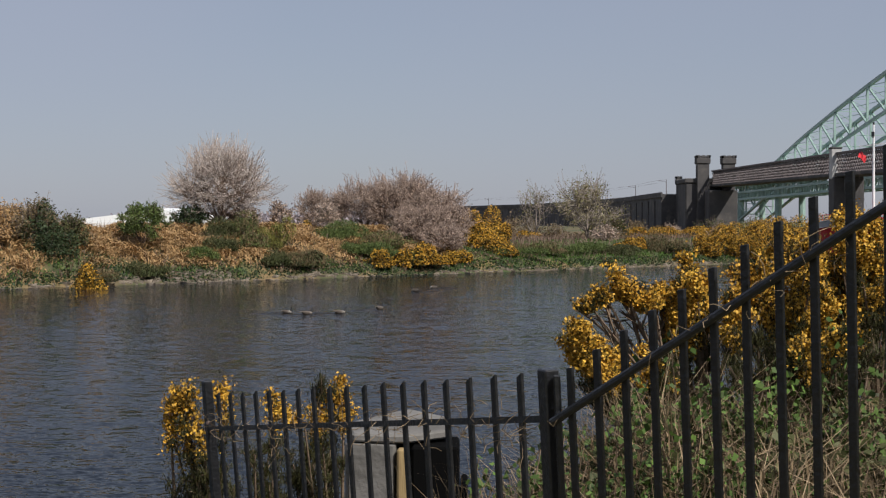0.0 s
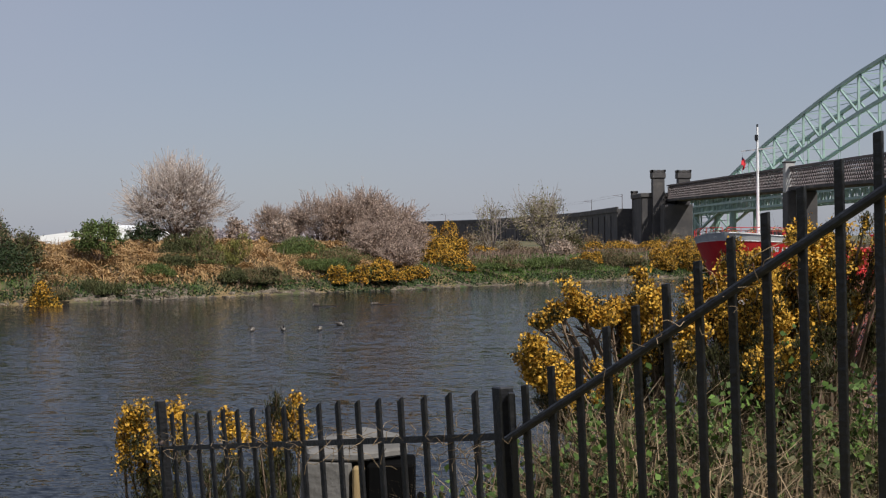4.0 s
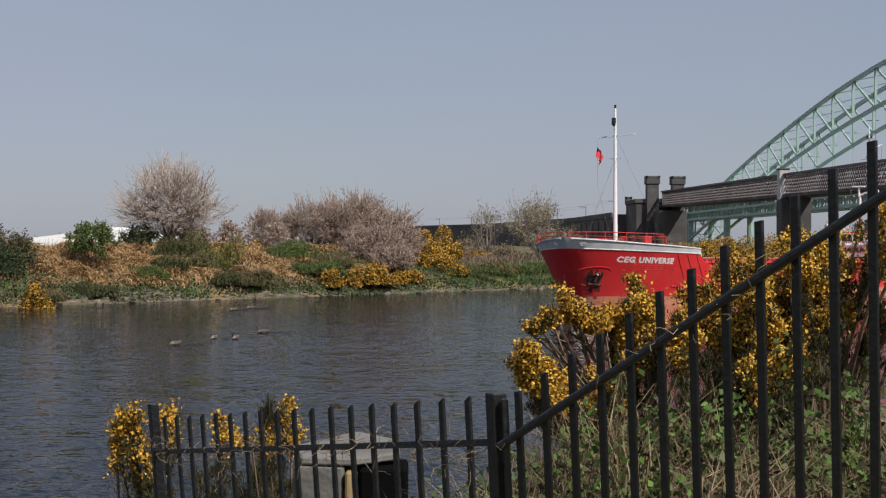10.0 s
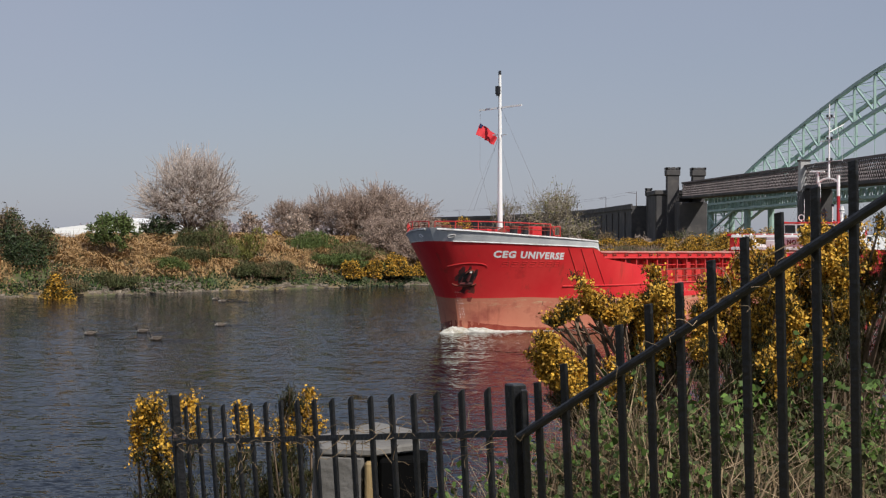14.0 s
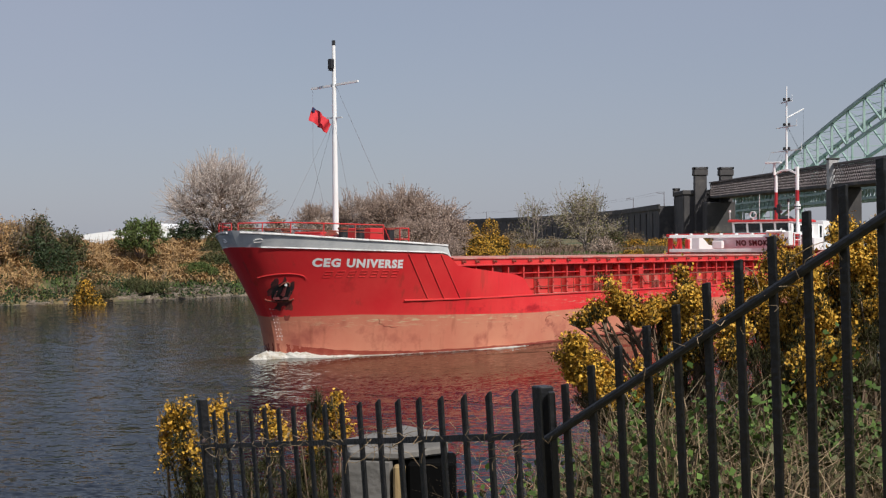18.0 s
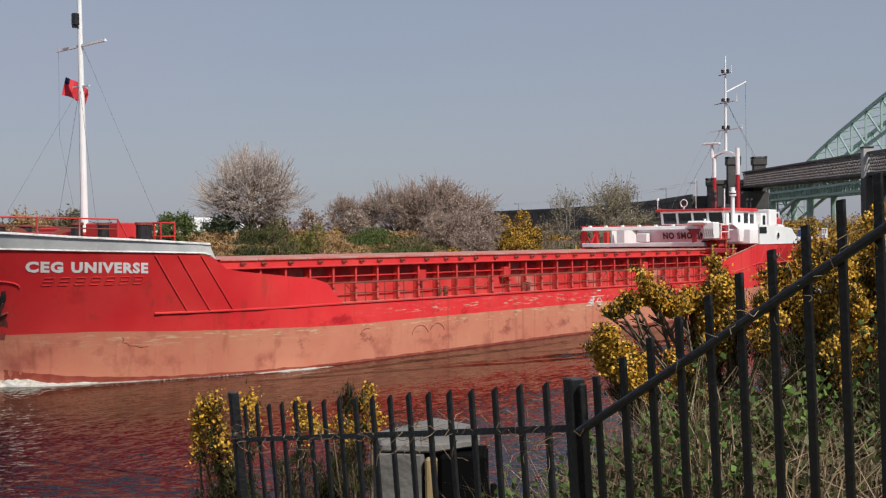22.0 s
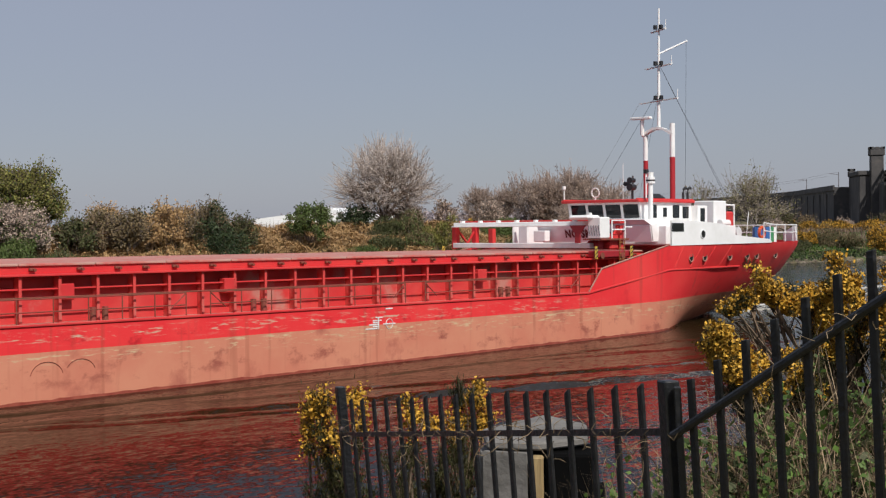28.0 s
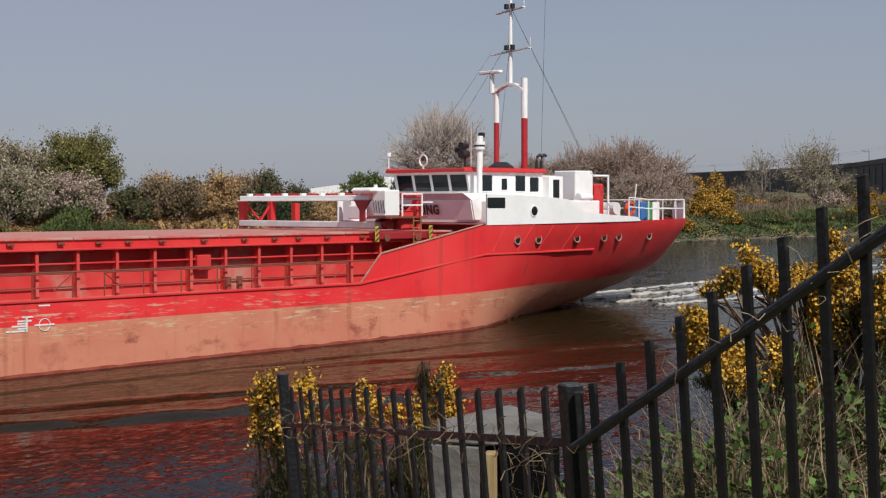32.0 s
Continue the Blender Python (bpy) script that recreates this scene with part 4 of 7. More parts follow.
def near_growth():
    rng = np.random.default_rng(77)
    near_gorse((0.95, 6.85, 4.5), [(0.39, 6.37, 5.29), (0.42, 6.42, 5.2), (0.36, 6.45, 5.22), (0.46, 6.5, 5.10), (0.42, 6.40, 5.03), (0.50, 6.42, 5.16)] + tips_under(((0.40, 5.16), (0.55, 5.2), (0.80, 5.22)), 6.3, 6.7, 14, rng, 4.98), 1, 8)
    near_gorse((1.05, 7.2, 4.6), [(0.60, 6.97, 5.53), (0.55, 6.95, 5.42), (0.48, 6.93, 5.36), (0.44, 6.93, 5.33), (0.52, 6.95, 5.30), (0.66, 7.0, 5.44), (0.97, 7.17, 5.57), (1.0, 7.18, 5.5), (0.93, 7.15, 5.46)] + tips_under(((0.50, 5.40), (0.8, 5.43), (0.97, 5.50), (1.1, 5.45)), 6.9, 7.2, 18, rng, 5.35) + tips_under(((0.80, 5.38), (1.0, 5.45), (1.25, 5.42)), 6.9, 7.3, 14, rng, 5.15), 2, 8, 5.12, clear=(0.86, 5.34))
    near_gorse((1.45, 7.2, 4.6), [(1.2, 7.2, 5.5), (1.28, 7.2, 5.52), (1.35, 7.2, 5.55)] + tips_under(((1.1, 5.40), (1.4, 5.52), (1.8, 5.60)), 6.7, 7.4, 26, rng, 5.12), 3, 7, 5.12, 0.7)
    near_gorse((1.95, 7.3, 4.6), tips_under(((1.4, 5.66), (1.6, 5.78), (1.9, 5.86), (2.15, 5.96), (2.5, 6.06)), 6.8, 7.6, 58, rng, 5.14), 4, 8, 5.28, 0.62)
    near_gorse((2.7, 7.4, 4.6), tips_under(((2.2, 5.98), (2.6, 6.10), (3.2, 6.05)), 6.9, 7.8, 54, rng, 5.14), 5, 8, 5.36, 0.5)
    near_gorse((1.35, 6.5, 4.6), tips_under(((0.95, 5.15), (1.2, 5.28), (1.7, 5.35)), 6.1, 6.5, 16, rng, 5.05), 6, 6, 5.10, 0.55)
    near_gorse((-1.15, 6.75, 3.5), [(-1.40, 6.62, 5.0), (-1.36, 6.6, 5.01), (-1.43, 6.65, 4.92), (-1.46, 6.66, 4.86), (-1.17, 6.48, 5.03), (-1.38, 6.6, 4.8), (-1.42, 6.6, 4.74), (-1.3, 6.5, 4.85), (-0.99, 6.7, 4.95), (-1.34, 6.55, 4.62), (-1.28, 6.5, 4.48), (-1.05, 6.55, 4.7)]
               + tips_under(((-1.35, 4.70), (-1.1, 4.80), (-0.9, 4.78)), 6.45, 6.9, 8, rng, 4.2), 7, 6, 4.73, 0.74, -0.08, "low gorse bush in flower at the fence's end")
    near_gorse((-0.80, 7.15, 3.4), [(-0.80, 7.11, 5.0), (-0.74, 7.1, 4.98), (-0.84, 7.12, 4.95), (-0.70, 7.1, 4.90), (-0.86, 7.1, 4.84), (-0.92, 7.1, 4.80), (-0.75, 7.1, 4.75)] + tips_under(((-1.1, 4.7), (-0.85, 4.80), (-0.62, 4.7)), 6.9, 7.2, 12, rng, 4.2), 8, 6, 4.76, 0.78, -0.30, "low gorse bush in flower behind the railing")

    def feet(n, x0, x1, y0, y1, keep=lambda x, y: True):
        x, y = rng.uniform(x0, x1, n), rng.uniform(y0, y1, n)
        return np.array([(a, b, height(a, b) - 0.02) for a, b in zip(x, y) if keep(a, b)])
    side = lambda x, y: x > -0.25 + (y - 4.6) * 0.08
    v, f = blades(np.concatenate([feet(2800, -0.2, 2.9, 4.3, 6.6, side), feet(2000, 0.25, 3.0, 5.1, 6.3)]), 0.60, 0.0068, rng, 0.9, 0.55)
    tagged(link("dead_grass", mesh_of("dead_grass", v, f, PALESTRAW)), "pale dead grass stems behind the railing", "grass", kind="stuff")
    v, f = blades(feet(3200, -0.2, 2.9, 4.2, 6.6, side), 0.26, 0.008, rng, 0.7, 0.5)
    tagged(link("fresh_grass", mesh_of("fresh_grass", v, f, GRASS)), "fresh green grass behind the railing", "grass", kind="stuff")
    v, f = blades(feet(2300, -1.3, 0.6, 5.0, 7.6, lambda x, y: x > 0.12 or x < -0.42 and rng.uniform() < 0.3), 0.66, 0.005, rng, 0.4, 0.3)
    tagged(link("dead_stems", mesh_of("dead_stems", v, f, PALESTRAW)), "pale dead stems tangled in the railing", "grass", kind="stuff")
    v, f = blades(feet(9000, -8, 0.5, 5.5, 13, lambda x, y: -x * 0.7 + y * 0.714 > 5.4), 0.35, 0.012, rng, 0.7, 0.5)
    tagged(link("bank_grass", mesh_of("bank_grass", v, f, GRASS)), "rough grass down to the water", "grass", kind="stuff")
    tall = np.concatenate([feet(500, 0.35, 0.75, 5.3, 6.1), feet(800, 0.6, 3.0, 5.7, 6.5), feet(1500, 1.9, 3.1, 5.4, 6.6)])
    v, f = blades(tall, 0.74, 0.0058, rng, 0.6, 0.5)
    tagged(link("dead_stems", mesh_of("dead_stems", v, f, PALESTRAW)), "tall pale dead stems beside the mooring block", "grass", kind="stuff")
    # tangle between the block and the corner post
    v, f = blades(feet(900, -0.16, 0.32, 4.9, 5.7), 0.64, 0.005, rng, 0.3, 0.5)
    tagged(link("dead_grass", mesh_of("dead_grass", v, f, PALESTRAW)), "short pale dead stems between block and corner post", "grass", kind="stuff")
    low = feet(15000, -0.1, 3.0, 4.2, 6.8, side)
    low[:, 2] += rng.uniform(0, 1, len(low)) ** 1.5 * 0.42 * (0.4 + 0.6 * (low[:, 1] > 5.2))
    v, f = quads(low, 0.042, rng, 0.0, 0.9)
    tagged(link("undergrowth", mesh_of("undergrowth", v, f, TANGLE)), "dark tangle of old leaves under the grass", "undergrowth", kind="stuff")
    # brambles: leaves in threes on arching canes
    leaves, canes = [], []
    for _ in range(190):
        x, y = rng.uniform(0.08, 2.6), rng.uniform(4.7, 6.5)
        z = height(x, y)
        a = rng.uniform(0, 2 * np.pi)
        p = np.array([x, y, z])
        d = np.array([math.cos(a) * 0.4 if x > 0.55 else abs(math.cos(a)) * 0.4, math.sin(a) * 0.4, 0])
        tall = rng.uniform(0.15, 0.5) * (1.15 if y > 5.6 else 0.8)
        for k in range(6):
            q = p + d / 6 + np.array([0, 0, tall / 3 * (1 - k / 3.2)])
            canes.append((*p, *q, 0.0035, 0.0025))
            leaves += [q + rng.normal(size=3) * 0.03 for _ in range(9)]
            p = q
    for _ in range(110):
        x, y = rng.uniform(-0.14, 0.75), rng.uniform(5.1, 5.9)
        p = np.array([x, y, height(x, y)])
        d = np.array([abs(rng.normal()) * 0.15, rng.normal() * 0.15, rng.uniform(0.3, 0.55)])
        for k in range(6):
            q = p + d / 6 + rng.normal(size=3) * 0.02
            canes.append((*p, *q, 0.003, 0.0022))
            leaves += [q + rng.normal(size=3) * 0.03 for _ in range(8)]
            p = q
    # a thicket of fresh leaves against the foot of the gorse
    for _ in range(170):
        x = rng.uniform(0.62, 2.5)
        p = np.array([x, rng.uniform(5.75, 6.35), 4.45 + 0.2 * rng.uniform()])
        d = np.array([rng.normal() * 0.12, -abs(rng.normal()) * 0.18, rng.uniform(0.3, 0.62)])
        if noise.noise((x * 2.2, 4.0, 0)) < -0.05:
            continue
        for k in range(6):
            q = p + d / 6 + rng.normal(size=3) * 0.025
            canes.append((*p, *q, 0.003, 0.0022))
            leaves += [q + rng.normal(size=3) * 0.035 for _ in range(8 if k > 1 else 2)]
            p = q
    ob = empty("bramble")
    v, f = tubes(canes, 4)
    link("cane", mesh_of("cane", v, f, STEMWOOD), ob)
    v, f = quads(np.array(leaves), 0.030, rng, 0.0, 0.75, facing=0.35)
    link("foliage", mesh_of("foliage", v, f, leafy("bramble_leaves", (0.10, 0.165, 0.032), (0.05, 0.085, 0.02), 0.5)), ob)
    tagged(ob, "sprawling bramble with bright green young leaves", "bramble")
    # dead climbers wound on the rails
    segs = []
    for _ in range(80):
        u = rng.uniform(0, 1)
        p = np.array([0.158, 3.86, 5.223]) * (1 - u) + np.array([-1.185, 6.17, 4.875]) * u + rng.normal(size=3) * 0.02
        d = rng.normal(size=3)
        for k in range(5):
            d = d * 0.7 + rng.normal(size=3) * 0.6
            q = p + d / np.linalg.norm(d) * 0.03
            segs.append((*p, *q, 0.0011, 0.0009))
            p = q
    for _ in range(26):
        u = rng.uniform(0, 1)
        p = np.array([0.17, 3.84, 5.20]) * (1 - u) + np.array([0.85, 3.09, 5.78]) * u + rng.normal(size=3) * 0.015
        d = rng.normal(size=3)
        for k in range(4):
            d = d * 0.7 + rng.normal(size=3) * 0.6
            q = p + d / np.linalg.norm(d) * 0.022
            segs.append((*p, *q, 0.0010, 0.0008))
            p = q
    v, f = tubes(segs, 4)
    tagged(link("dead_climber", mesh_of("dead_climber", v, f, bpy.data.materials["pale_dead_stems"])), "dry climber tendrils wound on the rail", "climber", kind="stuff")
    for k, (x, y, z, h) in enumerate(((-3.45, 6.05, 2.9, 1.62), (-3.0, 6.3, 2.9, 1.62), (-2.75, 6.4, 2.8, 1.3), (-4.0, 5.9, 2.85, 1.3))):
        tree("sapling", (x, y, z), h, 0.5, PALEWOOD, BLOSSOM, 400 + k, "thin pale leafless sapling on the bank", 50, 0.012, 0.01, limbs=5, forks=3, twigs=3, low=0.3, bole=0.3, spiky=0.3, thin=0.0022, category="sapling", group="saplings")


PALEWOOD = material("pale_twigs", (0.46, 0.40, 0.31), 0.85, other=(0.34, 0.29, 0.22), scale=20)
near_growth()


# near-black without sheen: the shade inside the block's opening, put into the colour
RECESSBLACK = material("recess_shade_black", (0.004, 0.004, 0.004), 1.0)
RECESSBLACK.node_tree.nodes["Principled BSDF"].inputs["Specular IOR Level"].default_value = 0.05


def make_block():
    """The old concrete mooring block with its timber and a recess whose shade is painted black."""
    conc = material("weathered_concrete", (0.19, 0.18, 0.165), 0.92, other=(0.11, 0.103, 0.092), scale=5, bump=0.35, bump_scale=30, stain=(0.15, 0.15, 0.12), stain_scale=2.5, stain_range=(0.55, 0.72))
    ob = empty("mooring_block")
    top = bmesh.new()
    a = [(-0.565, 6.09, 4.862), (-0.34, 6.04, 4.862), (-0.150, 6.14, 4.872), (-0.165, 6.38, 4.893), (-0.36, 6.62, 4.900), (-0.615, 6.36, 4.870)]
    lo = [top.verts.new((x, y, z - 0.035)) for x, y, z in a]
    hi = [top.verts.new(p) for p in a]
    peak = top.verts.new((-0.36, 6.36, 4.904))
    for i in range(6):
        j = (i + 1) % 6
        top.faces.new((lo[i], lo[j], hi[j], hi[i]))
        top.faces.new((hi[i], hi[j], peak))
    top.faces.new(lo[::-1])
    bmesh.ops.recalc_face_normals(top, faces=top.faces[:])
    bmesh.ops.bevel(top, geom=top.edges[:], offset=0.008, segments=1, affect="EDGES")
    part("cap_slab", top, conc, ob, "pale sloping concrete cap")
    part("side_wall", boxed((-0.60, 6.12, 3.3), (-0.555, 6.4, 4.82), 0.01), conc, ob)
    part("front_wall", plated([(-0.565, 6.12, 3.3), (-0.38, 6.07, 3.3), (-0.38, 6.07, 4.82), (-0.565, 6.12, 4.82)], 0.05), conc, ob)
    part("back_wall", boxed((-0.57, 6.36, 3.3), (-0.22, 6.40, 4.82), 0.01), conc, ob)
    wood = material("yellowed_timber", (0.36, 0.26, 0.12), 0.85, other=(0.22, 0.15, 0.07), scale=4, stretch=(6, 6, 0.5), bump=0.4, bump_scale=8)
    part("timber_post", boxed((-0.375, 6.0, 3.3), (-0.325, 6.06, 4.81), 0.008), wood, ob, "yellowed timber post")
    # solid black boxes stand for the shaded opening
    part("recess", boxed((-0.315, 6.0, 3.3), (-0.12, 6.3, 4.82), 0.01), RECESSBLACK, ob, "black box standing for the recess's deep shade")
    part("side_wall", boxed((-0.115, 6.02, 3.3), (-0.085, 6.3, 4.66), 0.01), RECESSBLACK, ob)
    tagged(ob, "old concrete mooring block with its recess's shade painted black", "mooring block")


make_block()

# ---- iron fence on the near bank ----
LEAN = Vector((-0.05, -0.13, 1.0))


def fence_bar(a, width, depth, along, down, chisel):
    """One flat upright whose slanted tip is at a."""
    bm = bmesh.new()
    x = Vector(along).normalized() * width / 2
    y = Vector((-along[1], along[0], 0)).normalized() * depth / 2
    foot = Vector(a) - LEAN * down
    tip = Vector(a)
    ring = [(-1, -1), (1, -1), (1, 1), (-1, 1)]
    low = [bm.verts.new(foot + x * i + y * j) for i, j in ring]
    drop = Vector((0, 0, chisel))
    high = [bm.verts.new(tip + x * i + y * j - (drop if i > 0 else Vector())) for i, j in ring]
    bm.faces.new(low[::-1])
    bm.faces.new(high)
    for k in range(4):
        bm.faces.new((low[k], low[(k + 1) % 4], high[(k + 1) % 4], high[k]))
    bmesh.ops.bevel(bm, geom=bm.edges[:], offset=0.0015, segments=1, affect="EDGES")
    return bm


def make_fence():
    # the level panel, from the corner post to the end post
    corner, end = Vector((0.158, 3.853, 0)), Vector((-1.192, 6.159, 0))
    way = (end - corner).normalized()
    panel = empty("fence")
    for p, top, w in ((corner, 5.357, 0.044), (end, 5.075, 0.038)):
        bm = bmesh.new()
        foot = Vector((p.x, p.y, top)) - LEAN * 1.5
        m = Matrix.Shear("XY", 4, (LEAN.x, LEAN.y))
        box(bm, (-w / 2, -w / 2, 0), (w / 2, w / 2, 1.5), 0.004)
        turn = Matrix.Rotation(math.atan2(way.y, way.x), 4, "Z")
        bmesh.ops.transform(bm, matrix=Matrix.Translation(foot) @ m @ turn, verts=bm.verts)
        part("post", bm, IRON, panel)
    for k in range(1, 19):
        f = k / 19
        p = corner.lerp(end, f)
        p.z = 5.352 + (5.02 - 5.352) * f + random.uniform(-0.004, 0.004)
        part("upright", fence_bar(p, 0.024, 0.010, way, 1.35, 0.016), IRON, panel)
    part("rail", barred((0.158, 3.872, 5.223), (-1.185, 6.175, 4.870), 0.012, 0.019), IRON, panel)
    part("rail", barred(Vector((0.158, 3.872, 5.20)) - LEAN * 0.95, Vector((-1.185, 6.175, 4.835)) - LEAN * 0.95, 0.012, 0.040), IRON, panel)
    part("bolt", tubed((-1.17, 6.11, 4.905), (-1.178, 6.095, 4.905), 0.008), GIRDER, panel)
    tagged(panel, "black-painted iron railing panel with chisel-topped uprights", "fence")
    # the raking panel, which climbs the bank
    rake = empty("fence")
    start, step = Vector((0.150, 3.853, 5.318)), Vector((0.0628, -0.0693, 0.0540))
    for k in range(1, 17):
        p = start + step * k
        part("upright", fence_bar(p, 0.024, 0.011, step, 1.45, 0.008), IRON, rake)
    a, b = start + step * 0.3 - Vector((0, 0, 0.115)), start + step * 17 - Vector((0, 0, 0.14))
    part("rail", tubed(a, b, 0.0118, sides=10), IRON, rake)
    part("rail", tubed(a - LEAN * 0.95, b - LEAN * 0.95, 0.017, sides=10), IRON, rake)
    for p in (corner + way * -0.035, ):
        bm = bmesh.new()
        box(bm, (-0.009, -0.012, 0), (0.009, 0.012, 1.5), 0.003)
        foot = Vector((p.x + 0.004, p.y - 0.004, 5.345)) - LEAN * 1.5
        bmesh.ops.transform(bm, matrix=Matrix.Translation(foot) @ Matrix.Shear("XY", 4, (LEAN.x, LEAN.y)), verts=bm.verts)
        part("post", bm, IRON, rake)
    tagged(rake, "black-painted iron railing raking up the bank", "fence")


make_fence()

# ---- the coaster: x runs aft from the bow, -y is the side towards the near bank ----
STEM = ((-1.0, 2.92), (0.2, 2.76), (0.71, 2.65), (1.22, 2.52), (1.84, 2.27), (2.46, 1.85), (3.48, 1.20), (4.45, 0.56), (4.92, 0.25), (5.63, -0.16), (5.8, -0.25))
SHEER = ((-1.6, 5.02), (8.36, 4.69), (8.8, 4.42), (9.4, 4.02), (14.6, 3.52), (15.0, 3.36), (16.0, 2.45), (50.9, 2.45), (52.0, 3.60), (57.8, 4.68), (70, 4.74), (77, 4.82))
BEAM, TAIL = 6.4, 76.4


def half(x, z):
    """Half the hull's breadth at a station and height."""
    u = x - lerp_table(STEM, z)
    if u <= 0:
        return 0.0
    run = lerp_table(((-1, 13.4), (0, 13.0), (2.4, 12.0), (5.8, 9.5)), z)
    b = BEAM * math.sin(math.pi / 2 * min(1.0, u / run)) ** 0.65
    if x > 56:
        deck = lerp_table(((56, 6.4), (62, 6.35), (66, 6.1), (70, 5.5), (73, 4.95), (74.4, 4.55), (75.3, 4.1), (75.9, 3.5), (76.25, 2.3), (TAIL, 0.02)), x)
        keel = lerp_table(((56, -2.2), (60, -1.5), (63, -0.75), (65.5, -0.14), (68.5, 0.42), (70.7, 0.87), (72.9, 1.30), (74.6, 1.80), (75.6, 2.5), (TAIL, 3.5)), x)
        if z <= keel:
            return 0.0 if x > 62 else BEAM * (1 - ease(x, 56, 62))
        w = ease(x, 56, 64)
        b = min(b, deck) * (1 - w) + w * deck * min(1.0, (z - keel) / (4.6 - keel)) ** 0.38
    return b


def hull_mesh(name, lo, hi, mat, parent, label="", xs=None, both=True, skin=0.0):
    """A strip of shell plating between two heights, given as functions of x."""
    verts, faces = [], []
    rows = 9
    xs = xs if xs is not None else np.concatenate([np.linspace(0, 1, 26) ** 1.4 * 16, [15.0, 16.0], np.linspace(18, 50, 12), [50.9, 51.4, 52.0], np.linspace(53, 70, 16), np.linspace(70.6, TAIL, 16)])
    xs = sorted(set(round(float(v), 3) for v in xs))
    for side in ((-1, 1) if both else (-1,)):
        base = len(verts)
        for x in xs:
            for j in range(rows):
                a, b = lo(x), hi(x)
                z = a + (b - a) * j / (rows - 1)
                # near the bow the stations follow the rake of the stem
                w = max(0.0, 1 - x / 8.0)
                xx = x + w * lerp_table(STEM, z)
                y = max(half(xx, z) if x > 0 else 0.0, 0.0) + skin
                verts.append((xx, side * y, z))
        for i in range(len(xs) - 1):
            for j in range(rows - 1):
                q = [base + i * rows + j, base + (i + 1) * rows + j, base + (i + 1) * rows + j + 1, base + i * rows + j + 1]
                faces.append(q if side < 0 else q[::-1])
    return link(name, mesh_of(name, verts, faces, mat, True), parent, label)


def lettering(text, size, place, mat, parent, label):
    """Block letters laid onto a surface: place(u, v, out) gives the point for a letter's own coordinates."""
    cu = bpy.data.curves.new("letters", "FONT")
    cu.body, cu.size, cu.offset, cu.extrude, cu.resolution_u = text, size, size * 0.05, 0.003, 3
    cu.space_character = 1.16
    tmp = bpy.data.objects.new("letters", cu)
    me = bpy.data.meshes.new_from_object(tmp)
    bpy.data.objects.remove(tmp)
    us = [v.co.x for v in me.vertices]
    wide = max(us)
    for v in me.vertices:
        v.co = place(v.co.x / wide, v.co.y, v.co.z)
    me.materials.clear()
    me.materials.append(mat)
    return link("lettering", me, parent, label)


def rail(parent, points, height_, mat, rails=(1.0, 0.55), post=0.022, gap=1.4, name="guard_rail"):
    """A guard rail: posts along a line of deck points and bars between them."""
    pts = [Vector(p) for p in points]
    top = part(name, pipe([p + Vector((0, 0, height_)) for p in pts], post, 6), mat, parent)
    for r in rails[1:]:
        part("middle_bar", pipe([p + Vector((0, 0, height_ * r)) for p in pts], post, 6), mat, top)
    stick = bpy.data.meshes.new("post")
    bm = tubed((0, 0, 0), (0, 0, height_), post, sides=6)
    bm.to_mesh(stick)
    bm.free()
    stick.materials.append(mat)
    for a, b in zip(pts, pts[1:]):
        k = max(1, round((b - a).length / gap))
        for i in range(k + (b == pts[-1])):
            link("post", stick, top, "", Matrix.Translation(a.lerp(b, i / k)))
    return top


